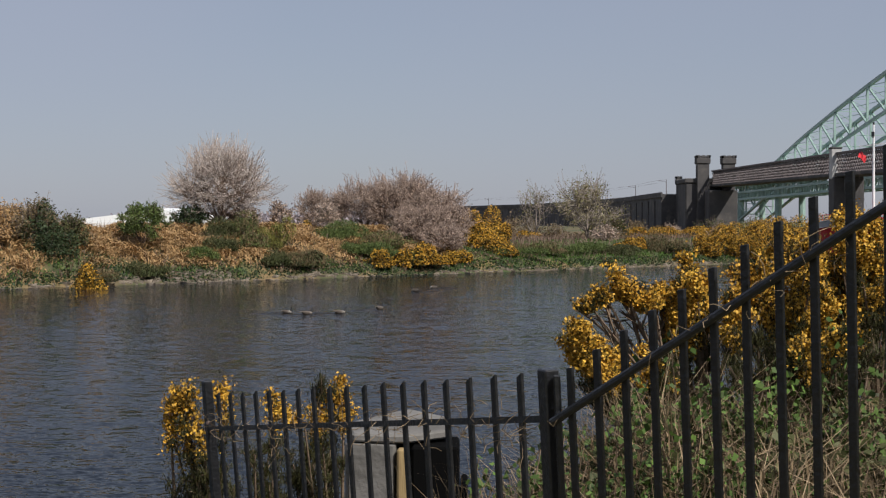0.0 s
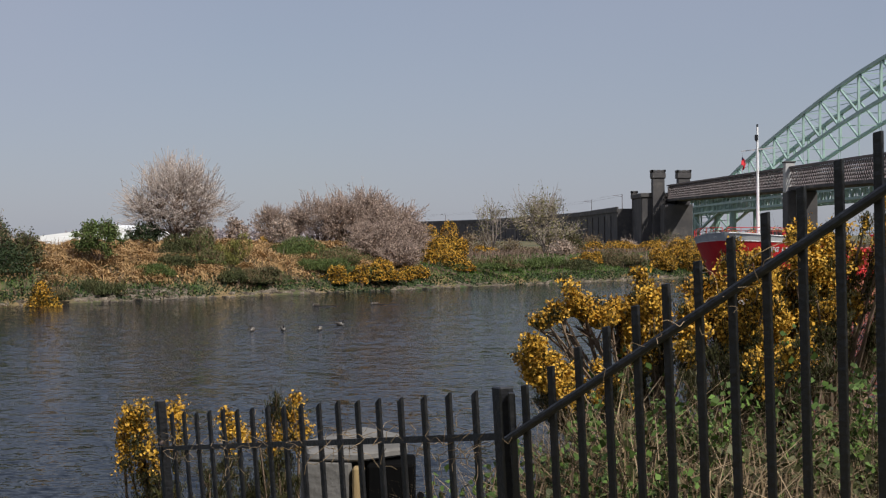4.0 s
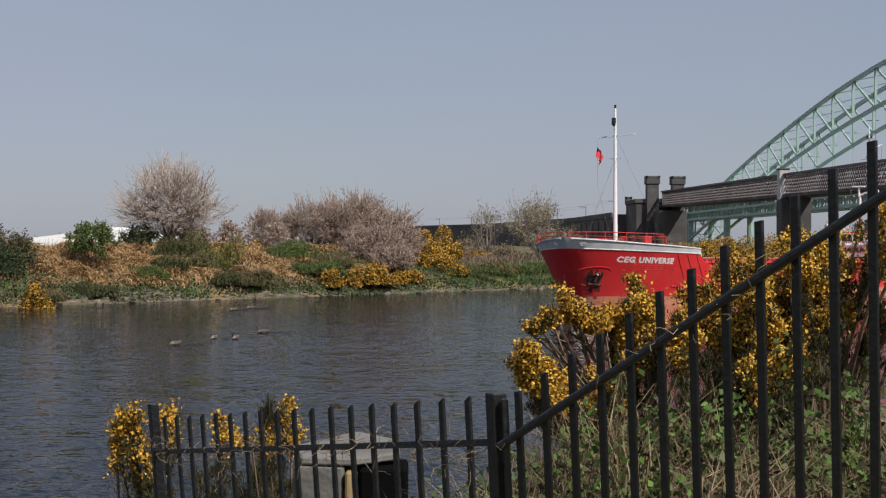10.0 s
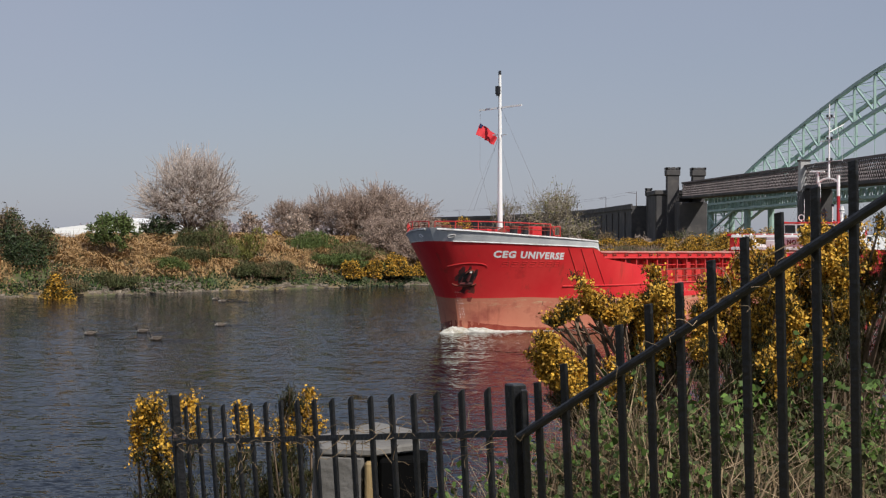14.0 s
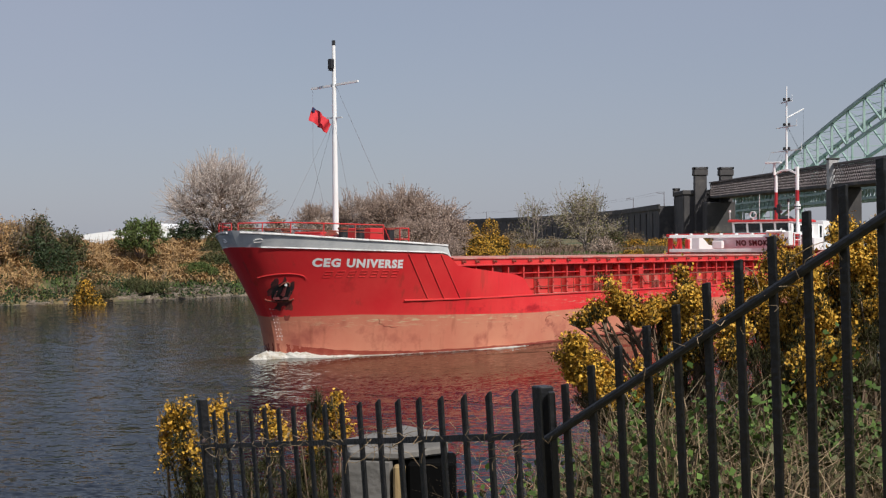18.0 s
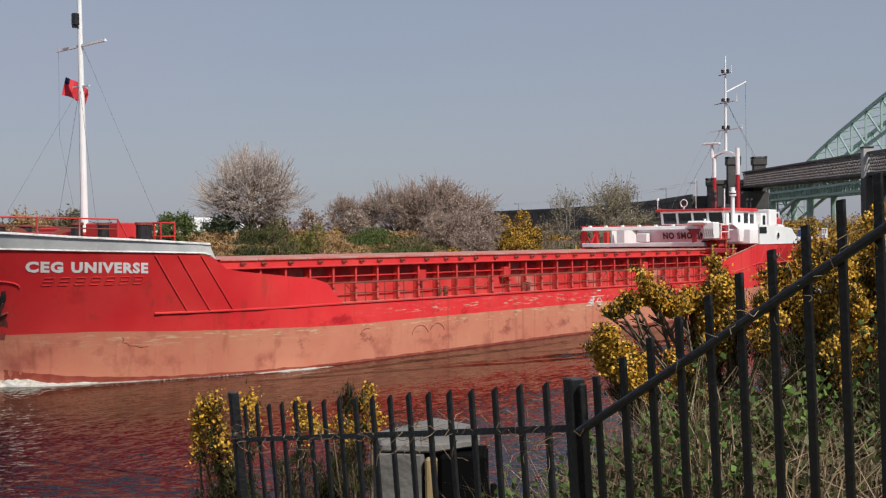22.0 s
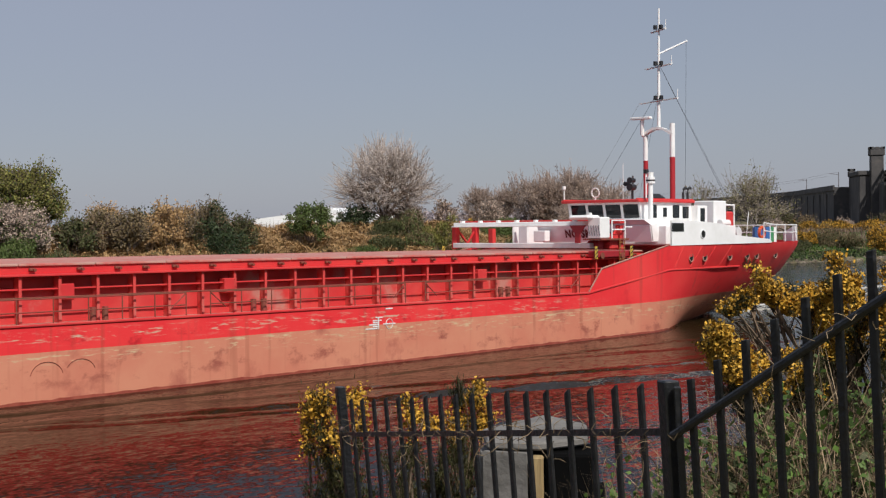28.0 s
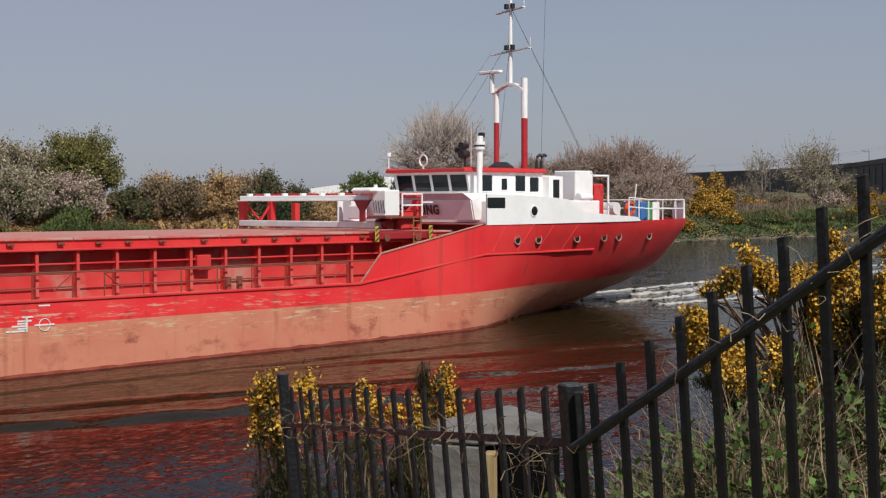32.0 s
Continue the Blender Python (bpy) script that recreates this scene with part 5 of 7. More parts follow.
def make_ship():
    s = empty("cargo_ship")
    sheer = lambda x: lerp_table(SHEER, x - (1.3 if x < 4 else 0) * max(0, 1 - x / 4))
    line = lambda x: lerp_table(((0, 1.68), (4, 1.76), (7, 1.69), (16, 1.52), (31, 1.65), (50, 1.77), (65, 1.94), (77, 2.06)), x)
    hull_mesh("boot_topping", lambda x: -0.9 if x < 66 else -0.9 + 0.26 * (x - 66), lambda x: line(x) if x < 68 else line(x) + 0.04 * (x - 68), BOOT, s, "faded pink-brown boot topping with scrapes")
    hull_mesh("hull", lambda x: line(x) if x < 68 else line(x) + 0.04 * (x - 68), sheer, SIDE, s, "bright red steel side plating")
    hull_mesh("bulwark", sheer, lambda x: lerp_table(((-1.6, 5.82), (3.4, 5.37), (8.36, 5.06), (8.72, 4.50)), x - 1.3 * max(0, 1 - x / 4)), GREY, s, "pale grey forecastle bulwark with a dented edge",
              xs=np.linspace(0, 8.7, 24))
    hull_mesh("wet_band", lambda x: -0.9, lambda x: 0.0108 * (x - 30) + 0.10 + 0.62 * math.exp(-x / 3.2) + 0.05 * noise.noise((x * 1.7, 0, 0)) + 0.04 * noise.noise((x * 5.0, 3, 0)), WETBOOT, s, "wet dark red strip at the waterline",
              xs=np.linspace(0.02, 64, 200), skin=0.008)
    # scuffs left by fenders
    for x, z, r, a0, a1 in ((21.4, 0.75, 0.62, 0.2, 3.0), (22.7, 0.80, 0.58, 0.3, 2.7), (17.6, 0.9, 0.5, 1.2, 2.8)):
        bm = bmesh.new()
        arc = [(x + r * math.cos(a), z + r * 0.8 * math.sin(a)) for a in np.linspace(a0, a1, 12)]
        for a, b in zip(arc, arc[1:]):
            bar(bm, (a[0], -half(*a) - 0.004, a[1]), (b[0], -half(*b) - 0.004, b[1]), 0.012, 0.035, (0, 1, 0))
        part("scuff_mark", bm, RUST, s)
    # decks
    def deck(name, x0, x1, z, mat, inset=0.03):
        xs = np.linspace(x0, x1, 20)
        verts = [(x, sg * max(0.02, half(x, z) - inset), z) for x in xs for sg in (-1, 1)]
        link(name, mesh_of(name, verts, [(2 * i, 2 * i + 2, 2 * i + 3, 2 * i + 1) for i in range(19)], mat), s)
    deck("forecastle_deck", 0.85, 9.0, 4.45, DARKRED)
    deck("main_deck", 8.6, 58, 2.45, DECK)
    deck("poop_deck", 57, 76.25, 4.70, DARKRED)
    for x, z0, z1 in ((9.0, 2.45, 4.45), (58.0, 2.45, 4.70)):
        lo, hi = half(x, z0) - 0.1, half(x, z1) - 0.1
        part("bulkhead", plated([(x, -lo, z0), (x, lo, z0), (x, hi, z1), (x, -hi, z1)], 0.05), RED, s)
    # rubbing strake and deck edge
    for sg in (-1, 1):
        edge = [(x, lerp_table(((6.9, 2.40), (16, 2.45), (50.9, 2.47), (58, 3.41), (66.2, 3.43)), x)) for x in (6.9, 8, 9.5, 11, 13, 16, 22, 30, 40, 50.9, 54, 58, 62, 66.2)]
        part("rubbing_strake", pipe([(a[0], sg * half(*a), a[1]) for a in edge], 0.06), RED, s)
        for k, (xa, za, xb, zb) in enumerate(((6.25, 4.66, 8.12, 2.40), (7.12, 4.65, 9.01, 2.40), (8.06, 4.62, 9.96, 2.42), (59.2, 4.6, 58.5, 3.5), (61.0, 4.6, 60.2, 3.5), (62.4, 4.6, 61.7, 3.5), (64.2, 4.6, 63.6, 3.5))):
            n = 6
            pts = [(xa + (xb - xa) * i / n, za + (zb - za) * i / n) for i in range(n + 1)]
            part("stiffener", pipe([(a[0], sg * half(*a), a[1]) for a in pts], 0.032, 6), RED, s)
    # bulwark capping
    for sg in (-1, 1):
        cap = lambda x: lerp_table(((-1.6, 5.82), (3.4, 5.37), (8.36, 5.06)), x)
        xs = 8.36 - 8.46 * np.linspace(1, 0, 22) ** 0.6
        part("capping_rail", pipe([(a, sg * half(a, cap(a)), cap(a)) for a in xs], 0.05, 6), WORN, s)
        low = [(a, lerp_table(SHEER, a - 1.3 * max(0, 1 - a / 4)) + 0.02) for a in np.linspace(0.6, 8.5, 24)]
        part("worn_edge", pipe([(a, sg * (half(a, z) + 0.01), z) for a, z in low], 0.032, 6), WORN, s, "worn white lower edge of the bulwark")
        part("fairlead", pipe([(0.42 + 0.10 * math.cos(q), sg * (half(0.42 + 0.10 * math.cos(q), 5.3 + 0.08 * math.sin(q)) + 0.015), 5.3 + 0.08 * math.sin(q)) for q in np.linspace(0, 2 * math.pi, 13)], 0.03, 6), WORN, s)
        edge = [(a, lerp_table(((16, 2.47), (50.9, 2.47), (52, 3.62), (57.8, 4.70), (58.0, 4.71)), a)) for a in (16, 20, 26, 32, 38, 44, 50.9, 51.4, 52, 54, 56, 57.8)]
        part("gunwale", pipe([(a, sg * (half(a, z) + 0.01), z) for a, z in edge], 0.04, 6), DECK, s, "scuffed pale gunwale edge")
    # name
    def on_bow(u, v, out):
        x, z = 2.46 + 3.74 * u - 0.30 * v, 4.11 - 0.11 * u + v
        return (x, -half(x, z) - 0.008 - out, z)
    lettering("CEG UNIVERSE", 0.52, on_bow, LETTERING, s, "white block-letter ship's name")
    for k in range(7):
        x = 3.05 + 0.46 * k
        bm = bmesh.new()
        for dz in (0, 0.14, 0.28):
            a, b = (x, 3.58 + dz), (x + 0.27, 3.58 + dz)
            tube(bm, (a[0], -half(*a), a[1]), (b[0], -half(*b), b[1]), 0.018, sides=5)
        for dx in (0, 0.27):
            a, b = (x + dx, 3.58 + 0.14 * (dx > 0) * (k % 2)), (x + dx, 3.86)
            tube(bm, (a[0], -half(*a), a[1]), (b[0], -half(*b), b[1]), 0.018, sides=5)
        part("welded_letter", bm, RED, s, "painted-over welded letter too worn to read")
    # draught marks on the bow
    for k in range(10):
        z = 0.55 + 0.165 * k
        x = lerp_table(STEM, z) + 0.035
        for dx in ((0, 0.075) if k % 2 == 0 else (0.0, 0.045, 0.09)):
            y = -half(x + dx, z) - 0.012
            part("draught_mark", boxed((x + dx - 0.016, y - 0.006, z), (x + dx + 0.016, y + 0.02, z + (0.085 if dx else 0.05))), WHITE, s)
    # load line
    bm = bmesh.new()
    ring = [(37.40 + 0.2 * math.cos(a), 1.70 + 0.2 * math.sin(a)) for a in np.linspace(0, 2 * math.pi, 17)]
    for a, b in zip(ring, ring[1:]):
        bar(bm, (a[0], -6.41, a[1]), (b[0], -6.41, b[1]), 0.02, 0.038, (0, 1, 0))
    part("load_line", bm, WORN, s, "white painted load line ring")
    bm = bmesh.new()
    for x0, x1, z in ((37.05, 37.75, 1.70), (36.45, 36.95, 1.86), (36.25, 36.75, 1.70), (36.05, 36.7, 1.54), (36.6, 37.0, 1.98), (37.2, 37.6, 2.32), (36.45, 36.75, 1.62), (36.45, 36.75, 1.78)):
        box(bm, (x0, -6.42, z - 0.025), (x1, -6.40, z + 0.025))
    box(bm, (36.74, -6.42, 1.5), (36.80, -6.40, 1.98))
    tagged(part("load_line_bar", bm, WORN, s, "white painted load line bars"), kind="stuff")
    # anchor drawn up in its round, soot-stained pocket
    for sg in (-1,):
        at = lambda x, z, out: Vector((x - 0.36, sg * (half(x - 0.36, z) + out), z))
        lean = lambda z: -0.24 * (z - 2.9)
        v, fs = [], []
        for j in range(5):
            for i in range(20):
                q = 2 * math.pi * i / 20
                r = (j + 0.02) / 4 * (1 + 0.10 * noise.noise((math.cos(q) * 2, math.sin(q) * 2, 3.0)))
                z = 2.90 + 0.46 * r * math.sin(q)
                v.append(tuple(at(2.42 + lean(z) + 0.27 * r * math.cos(q), z, 0.018)))
        for j in range(4):
            for i in range(20):
                fs.append((20 * j + i, 20 * j + (i + 1) % 20, 20 * j + 20 + (i + 1) % 20, 20 * j + 20 + i))
        link("anchor_pocket", mesh_of("anchor_pocket", v, fs, BLACK), s, "soot-blackened anchor pocket")
        # soot runs above and rust below the pocket
        for x0, z0, z1, w, mat in ((2.14, 2.70, 3.55, 0.09, SOOT), (2.62, 2.72, 3.40, 0.10, SOOT), (2.36, 3.1, 3.62, 0.05, SOOT), (2.60, 1.95, 2.52, 0.16, SOOT), (2.74, 1.50, 2.45, 0.10, RUST), (2.46, 1.95, 2.50, 0.07, SOOT)):
            v = []
            for i in range(9):
                z = z0 + (z1 - z0) * i / 8
                half_w = w * math.sin(math.pi * (0.12 + 0.76 * i / 8)) * (1 + 0.5 * noise.noise((x0 * 3, z * 5, 1.0)))
                mid = x0 + lean(z) + 0.05 * noise.noise((x0, z * 4, 7.0))
                v += [tuple(at(mid - half_w, z, 0.012)), tuple(at(mid + half_w, z, 0.012))]
            link("soot_stain", mesh_of("soot_stain", v, [(2 * i, 2 * i + 1, 2 * i + 3, 2 * i + 2) for i in range(8)], mat), s)
        bm = tubed(at(2.36, 3.22, 0.06), at(2.44, 2.72, 0.13), 0.07, 0.10)
        bar(bm, at(2.30, 2.58, 0.10), at(2.68, 2.58, 0.10), 0.16, 0.12)
        tube(bm, at(2.31, 2.58, 0.10), at(2.24, 2.92, 0.07), 0.06, 0.03)
        tube(bm, at(2.66, 2.58, 0.10), at(2.62, 2.92, 0.07), 0.06, 0.03)
        part("anchor", bm, SOOT, s, "rusty stockless anchor")
        # white piece paints the sunlit top of the anchor's shank
        part("shackle", tube(bmesh.new(), at(2.34, 3.20, 0.10), at(2.33, 3.28, 0.08), 0.075, 0.05), WORN, s)
        part("hawse_lip", pipe([at(2.35 + 0.13 * math.cos(q), 3.14 + 0.20 * math.sin(q), 0.04) for q in np.linspace(0.1, math.pi - 0.1, 9)], 0.04, 6), RUST, s)
        part("hawse_sill", pipe([at(2.42 + lean(2.5) + 0.36 * math.cos(q), 2.62 + 0.20 * math.sin(q), 0.03) for q in np.linspace(math.pi + 0.3, 2 * math.pi - 0.3, 9)], 0.045, 6), RUST, s)
        arc = [(2.20 + 0.66 * math.cos(q), 3.50 + 0.26 * math.sin(q)) for q in np.linspace(0.0, math.pi - 0.25, 14)]
        part("eyebrow_plate", pipe([at(*q, 0.0) for q in arc], 0.032, 6), RED, s)
    # a torn scrape in the boot topping
    bm = bmesh.new()
    tear = [(6.0, 1.52), (6.08, 1.44), (6.06, 1.30), (6.22, 1.26), (6.30, 1.17), (6.55, 1.15), (6.66, 1.09), (6.95, 1.12)]
    for a, b in zip(tear, tear[1:]):
        bar(bm, (a[0], -half(*a) - 0.004, a[1]), (b[0], -half(*b) - 0.004, b[1]), 0.010, 0.028, (0, 1, 0))
    part("scuff_mark", bm, RUST, s)
    # hatch coaming: side plates, ledge, stays, stringer
    for sg in (-1, 1):
        part("coaming_side", boxed((9.0, sg * 5.1 - 0.04, 2.45), (57.4, sg * 5.1 + 0.04, 3.585)), DUSTRED, s)
        part("coaming_top", boxed((9.0, sg * 5.1 - 0.04, 4.02), (57.4, sg * 5.1 + 0.04, 4.36)), RED, s)
        part("coaming_recess", boxed((9.0, sg * 4.72 - 0.04, 3.5), (57.4, sg * 4.72 + 0.04, 4.1)), DUSTRED, s)
        part("recess_floor", boxed((9.0, min(sg * 4.72, sg * 5.1), 3.54), (57.4, max(sg * 4.72, sg * 5.1), 3.58)), DUSTRED, s)
        part("coaming_ledge", boxed((9.0, min(sg * 5.1, sg * 5.62), 4.02), (57.4, max(sg * 5.1, sg * 5.62), 4.10), 0.02), RED, s)
        part("coaming_stringer", boxed((9.0, min(sg * 5.1, sg * 5.42), 3.56), (57.4, max(sg * 5.1, sg * 5.42), 3.62), 0.015), RED, s)
        stay = mesh_of("coaming_stay", *stay_shape(sg), DUSTRED)
        for k in range(32):
            link("coaming_stay", stay, s, "", Matrix.Translation((10.4 + 1.515 * k, 0, 0)))
        cleat = bpy.data.meshes.new("cleat")
        bm = boxed((-0.10, min(sg * 5.14, sg * 5.26), 4.20), (0.10, max(sg * 5.14, sg * 5.26), 4.30), 0.02)
        tube(bm, (0.06, sg * 5.2, 4.25), (0.06, sg * 5.34, 4.23), 0.06, sides=6)
        bm.to_mesh(cleat)
        bm.free()
        cleat.materials.append(RUST)
        for k in range(31):
            link("cleat", cleat, s, "", Matrix.Translation((11.15 + 1.515 * k + 0.3 * math.sin(5 * k), 0, 0)))
        part("pipe", tube(tube(bmesh.new(), (12, sg * 5.75, 3.32), (57, sg * 5.75, 3.34), 0.03, sides=6), (12, sg * 5.75, 3.1), (12, sg * 5.75, 3.32), 0.02), RUST, s)
        # deck edge rail
        for a, b in ((16.3, 27.2), (28.3, 38.5), (39.7, 50.4)):
            rail(s, [(a, sg * 6.28, 2.45), (b, sg * 6.28, 2.45)], 0.86, RUST if sg < 0 else RED, rails=(1.0, 0.5), post=0.022, gap=1.45)
            for x, k in ((a, -1), (b, 1)):
                part("rail_brace", tubed((x, sg * 6.28, 3.3), (x + 0.7 * k * -1, sg * 6.28, 2.75), 0.024, sides=6), RUST, s)
        for x in (22.5, 29.6, 44.0):
            part("vent_box", boxed((x, min(sg * 5.1, sg * 5.5), 3.2), (x + 0.6, max(sg * 5.1, sg * 5.5), 3.75), 0.03), RED, s)
            part("bollard", tube(tube(bmesh.new(), (x + 1.0, sg * 5.95, 2.45), (x + 1.0, sg * 5.95, 2.95), 0.11), (x + 1.5, sg * 5.95, 2.45), (x + 1.5, sg * 5.95, 2.95), 0.11), RUST, s)
    part("coaming_end", boxed((9.0, -5.1, 2.45), (9.1, 5.1, 4.36)), RED, s)
    cover = boxed((0, -5.22, 4.36), (2.98, 5.22, 4.45), 0.02)
    me = bpy.data.meshes.new("hatch_cover")
    cover.to_mesh(me)
    cover.free()
    me.materials.append(COVER)
    for k in range(16):
        link("hatch_cover", me, s, "dusty red hatch cover panel" if k == 0 else "", Matrix.Translation((9.1 + 3.01 * k, 0, 0.0)))
    return s


def stay_shape(sg):
    """A bracket under the coaming ledge: a web and its face flat."""
    y0, y1 = 5.1, 5.50
    v, f = [], []
    for lo, hi in (((-0.015, y0, 2.45), (0.015, y1 - 0.06, 4.02)), ((-0.055, y1 - 0.04, 2.45), (0.055, y1, 4.02))):
        b = len(v)
        v += [(x, sg * y, z) for x in (lo[0], hi[0]) for y in (lo[1], hi[1]) for z in (lo[2], hi[2])]
        f += [tuple(b + i for i in q) for q in ((0, 1, 3, 2), (4, 6, 7, 5), (0, 4, 5, 1), (2, 3, 7, 6), (0, 2, 6, 4), (1, 5, 7, 3))]
    return v, f


ship = make_ship()
tagged(ship, "red and white coaster under way with a long open hatch coaming", "cargo ship")

YELLOW = material("yellow_paint", (0.50, 0.35, 0.04), 0.6, other=(0.35, 0.22, 0.05), scale=5)
ORANGERUST = material("rusty_yellow_paint", (0.40, 0.20, 0.05), 0.7, other=(0.22, 0.08, 0.04), scale=6)
ORANGE = material("orange_plastic", (0.70, 0.10, 0.02), 0.5)
BLUE = material("blue_plastic", (0.03, 0.13, 0.36), 0.45, other=(0.05, 0.17, 0.42), scale=3)
DRUMGREEN = material("green_plastic", (0.05, 0.24, 0.10), 0.45, other=(0.07, 0.30, 0.12), scale=3)
CLOTH = material("red_flag_cloth", (0.62, 0.03, 0.04), 0.8, other=(0.50, 0.02, 0.03), scale=6)
FLAGBLUE = material("blue_flag_cloth", (0.015, 0.018, 0.07), 0.8, other=(0.02, 0.03, 0.10), scale=6)


def ring_tube(bm, centre, r, tube_r, axis="y", n=14):
    pts = []
    for k in range(n):
        a = 2 * math.pi * k / n
        c, d = r * math.cos(a), r * math.sin(a)
        pts.append(Vector(centre) + (Vector((c, 0, d)) if axis == "y" else Vector((0, c, d)) if axis == "x" else Vector((c, d, 0))))
    for i in range(n):
        tube(bm, pts[i], pts[(i + 1) % n], tube_r, sides=6)
    return bm


def forecastle(s):
    # guard rails round the bow
    for sg in (-1, 1):
        xs = (-0.02, 0.5, 1.3, 2.4, 3.6, 4.8)
        pts = [Vector((x, sg * max(0.05, half(x, 5.5) - 0.12), lerp_table(((-1.6, 5.80), (3.4, 5.36), (8.36, 5.05)), x))) for x in xs]
        highs = (0.46, 0.52, 0.60, 0.66, 0.72, 0.76)
        top = part("guard_rail", pipe([p + Vector((0, 0, h)) for p, h in zip(pts, highs)] + [pts[-1] + Vector((0.75, 0, -0.3))], 0.03, 6), RED, s, "red tubular bow rail")
        part("middle_bar", pipe([p + Vector((0, 0, h * 0.5)) for p, h in zip(pts, highs)], 0.026, 6), RUST, top)
        for p, h in zip(pts, highs):
            part("post", tubed(p - Vector((0, 0, 0.02)), p + Vector((0, 0, h)), 0.03, sides=6), DUSTRED, top)
    # windlass, bollards, vents
    w = part("windlass", tube(boxed((4.2, -1.6, 4.45), (6.6, 1.6, 4.95), 0.05), (5.2, -2.2, 5.2), (5.2, 2.2, 5.2), 0.42, sides=14), DARKRED, s, "dark red anchor windlass")
    for y in (-1.5, 1.5):
        part("gypsy_wheel", tubed((5.2, y - 0.1, 5.2), (5.2, y + 0.1, 5.2), 0.60, sides=16), RUST, w)
    for x, y in ((5.0, -2.4), (6.3, -2.4), (8.35, -2.6), (5.0, 2.4), (6.3, 2.4), (7.4, -3.4)):
        b = part("bollard", tubed((x, y, 4.45), (x, y, 5.85), 0.23, 0.23, 14), BLACK, s, "scuffed black mooring bollard")
        part("cap", tubed((x, y, 5.85), (x, y, 5.95), 0.27, sides=14), RUST, b)
    part("locker", boxed((6.9, -2.6, 4.45), (8.0, -0.6, 5.95), 0.04), RED, s, "red steel deck locker")
    part("locker", boxed((6.9, 0.6, 4.45), (8.1, 2.4, 5.8), 0.04), RED, s)
    cage = bmesh.new()
    for x in (8.75, 9.5):
        for y in (-3.0, -1.8):
            tube(cage, (x, y, 4.45), (x, y, 5.95), 0.035, sides=6)
    for z in (4.9, 5.4, 5.95):
        for a, b in (((8.75, -3.0), (9.5, -3.0)), ((9.5, -3.0), (9.5, -1.8)), ((9.5, -1.8), (8.75, -1.8)), ((8.75, -1.8), (8.75, -3.0))):
            tube(cage, (*a, z), (*b, z), 0.03, sides=6)
    part("ladder_cage", cage, RED, s, "red tubular hatchway cage")
    for k, (x, y) in enumerate(((3.0, -1.2), (3.4, 1.0), (2.2, 0.2))):
        part("mushroom_vent", tube(tubed((x, y, 4.45), (x, y, 5.2), 0.14), (x, y, 5.2), (x, y, 5.38), 0.30, 0.12, 12), BLACK, s)
    part("mooring_rope", ring_tube(ring_tube(bmesh.new(), (6.4, 1.2, 5.1), 0.35, 0.06, "z"), (6.4, 1.2, 5.22), 0.33, 0.06, "z"), BLUE, s)
    # foremast
    m = part("foremast", tubed((7.38, 0, 4.4), (7.22, 0, 15.2), 0.17, 0.09, 12), WHITE, s, "tall white tubular foremast")
    part("crosstree", barred((7.25, -1.55, 13.30), (7.25, 1.5, 13.10), 0.10, 0.10), WHITE, m)
    part("crosstree", barred((7.27, -0.5, 11.55), (7.27, 0.5, 11.55), 0.08, 0.06), GREY, m)
    part("mast_lamp", boxed((6.90, -0.14, 14.0), (7.12, 0.14, 14.5), 0.03), BLACK, m, "black mast-head lantern")
    part("truck", tubed((7.22, 0, 15.2), (7.22, 0, 15.45), 0.09), BLACK, m)
    part("mast_bracket", boxed((6.87, -0.05, 13.9), (7.25, 0.05, 13.99)), BLACK, m)
    for a, b in (((7.2, 0, 11.5), (5.9, -2.6, 5.2)), ((7.2, 0, 11.5), (3.2, 0.2, 5.6)), ((7.2, 0, 11.5), (8.6, 3.6, 4.8)), ((7.3, 0, 13.3), (8.8, -3.4, 5.0)), ((7.3, 1.45, 13.2), (7.3, 1.45, 9.6)), ((7.3, 1.45, 9.6), (7.3, 0.2, 5.2))):
        part("stay", tubed(a, b, 0.006, sides=4), GIRDER, m)
    part("mast_foot", tubed((7.38, 0, 4.4), (7.38, 0, 5.6), 0.24, sides=12), RED, m)


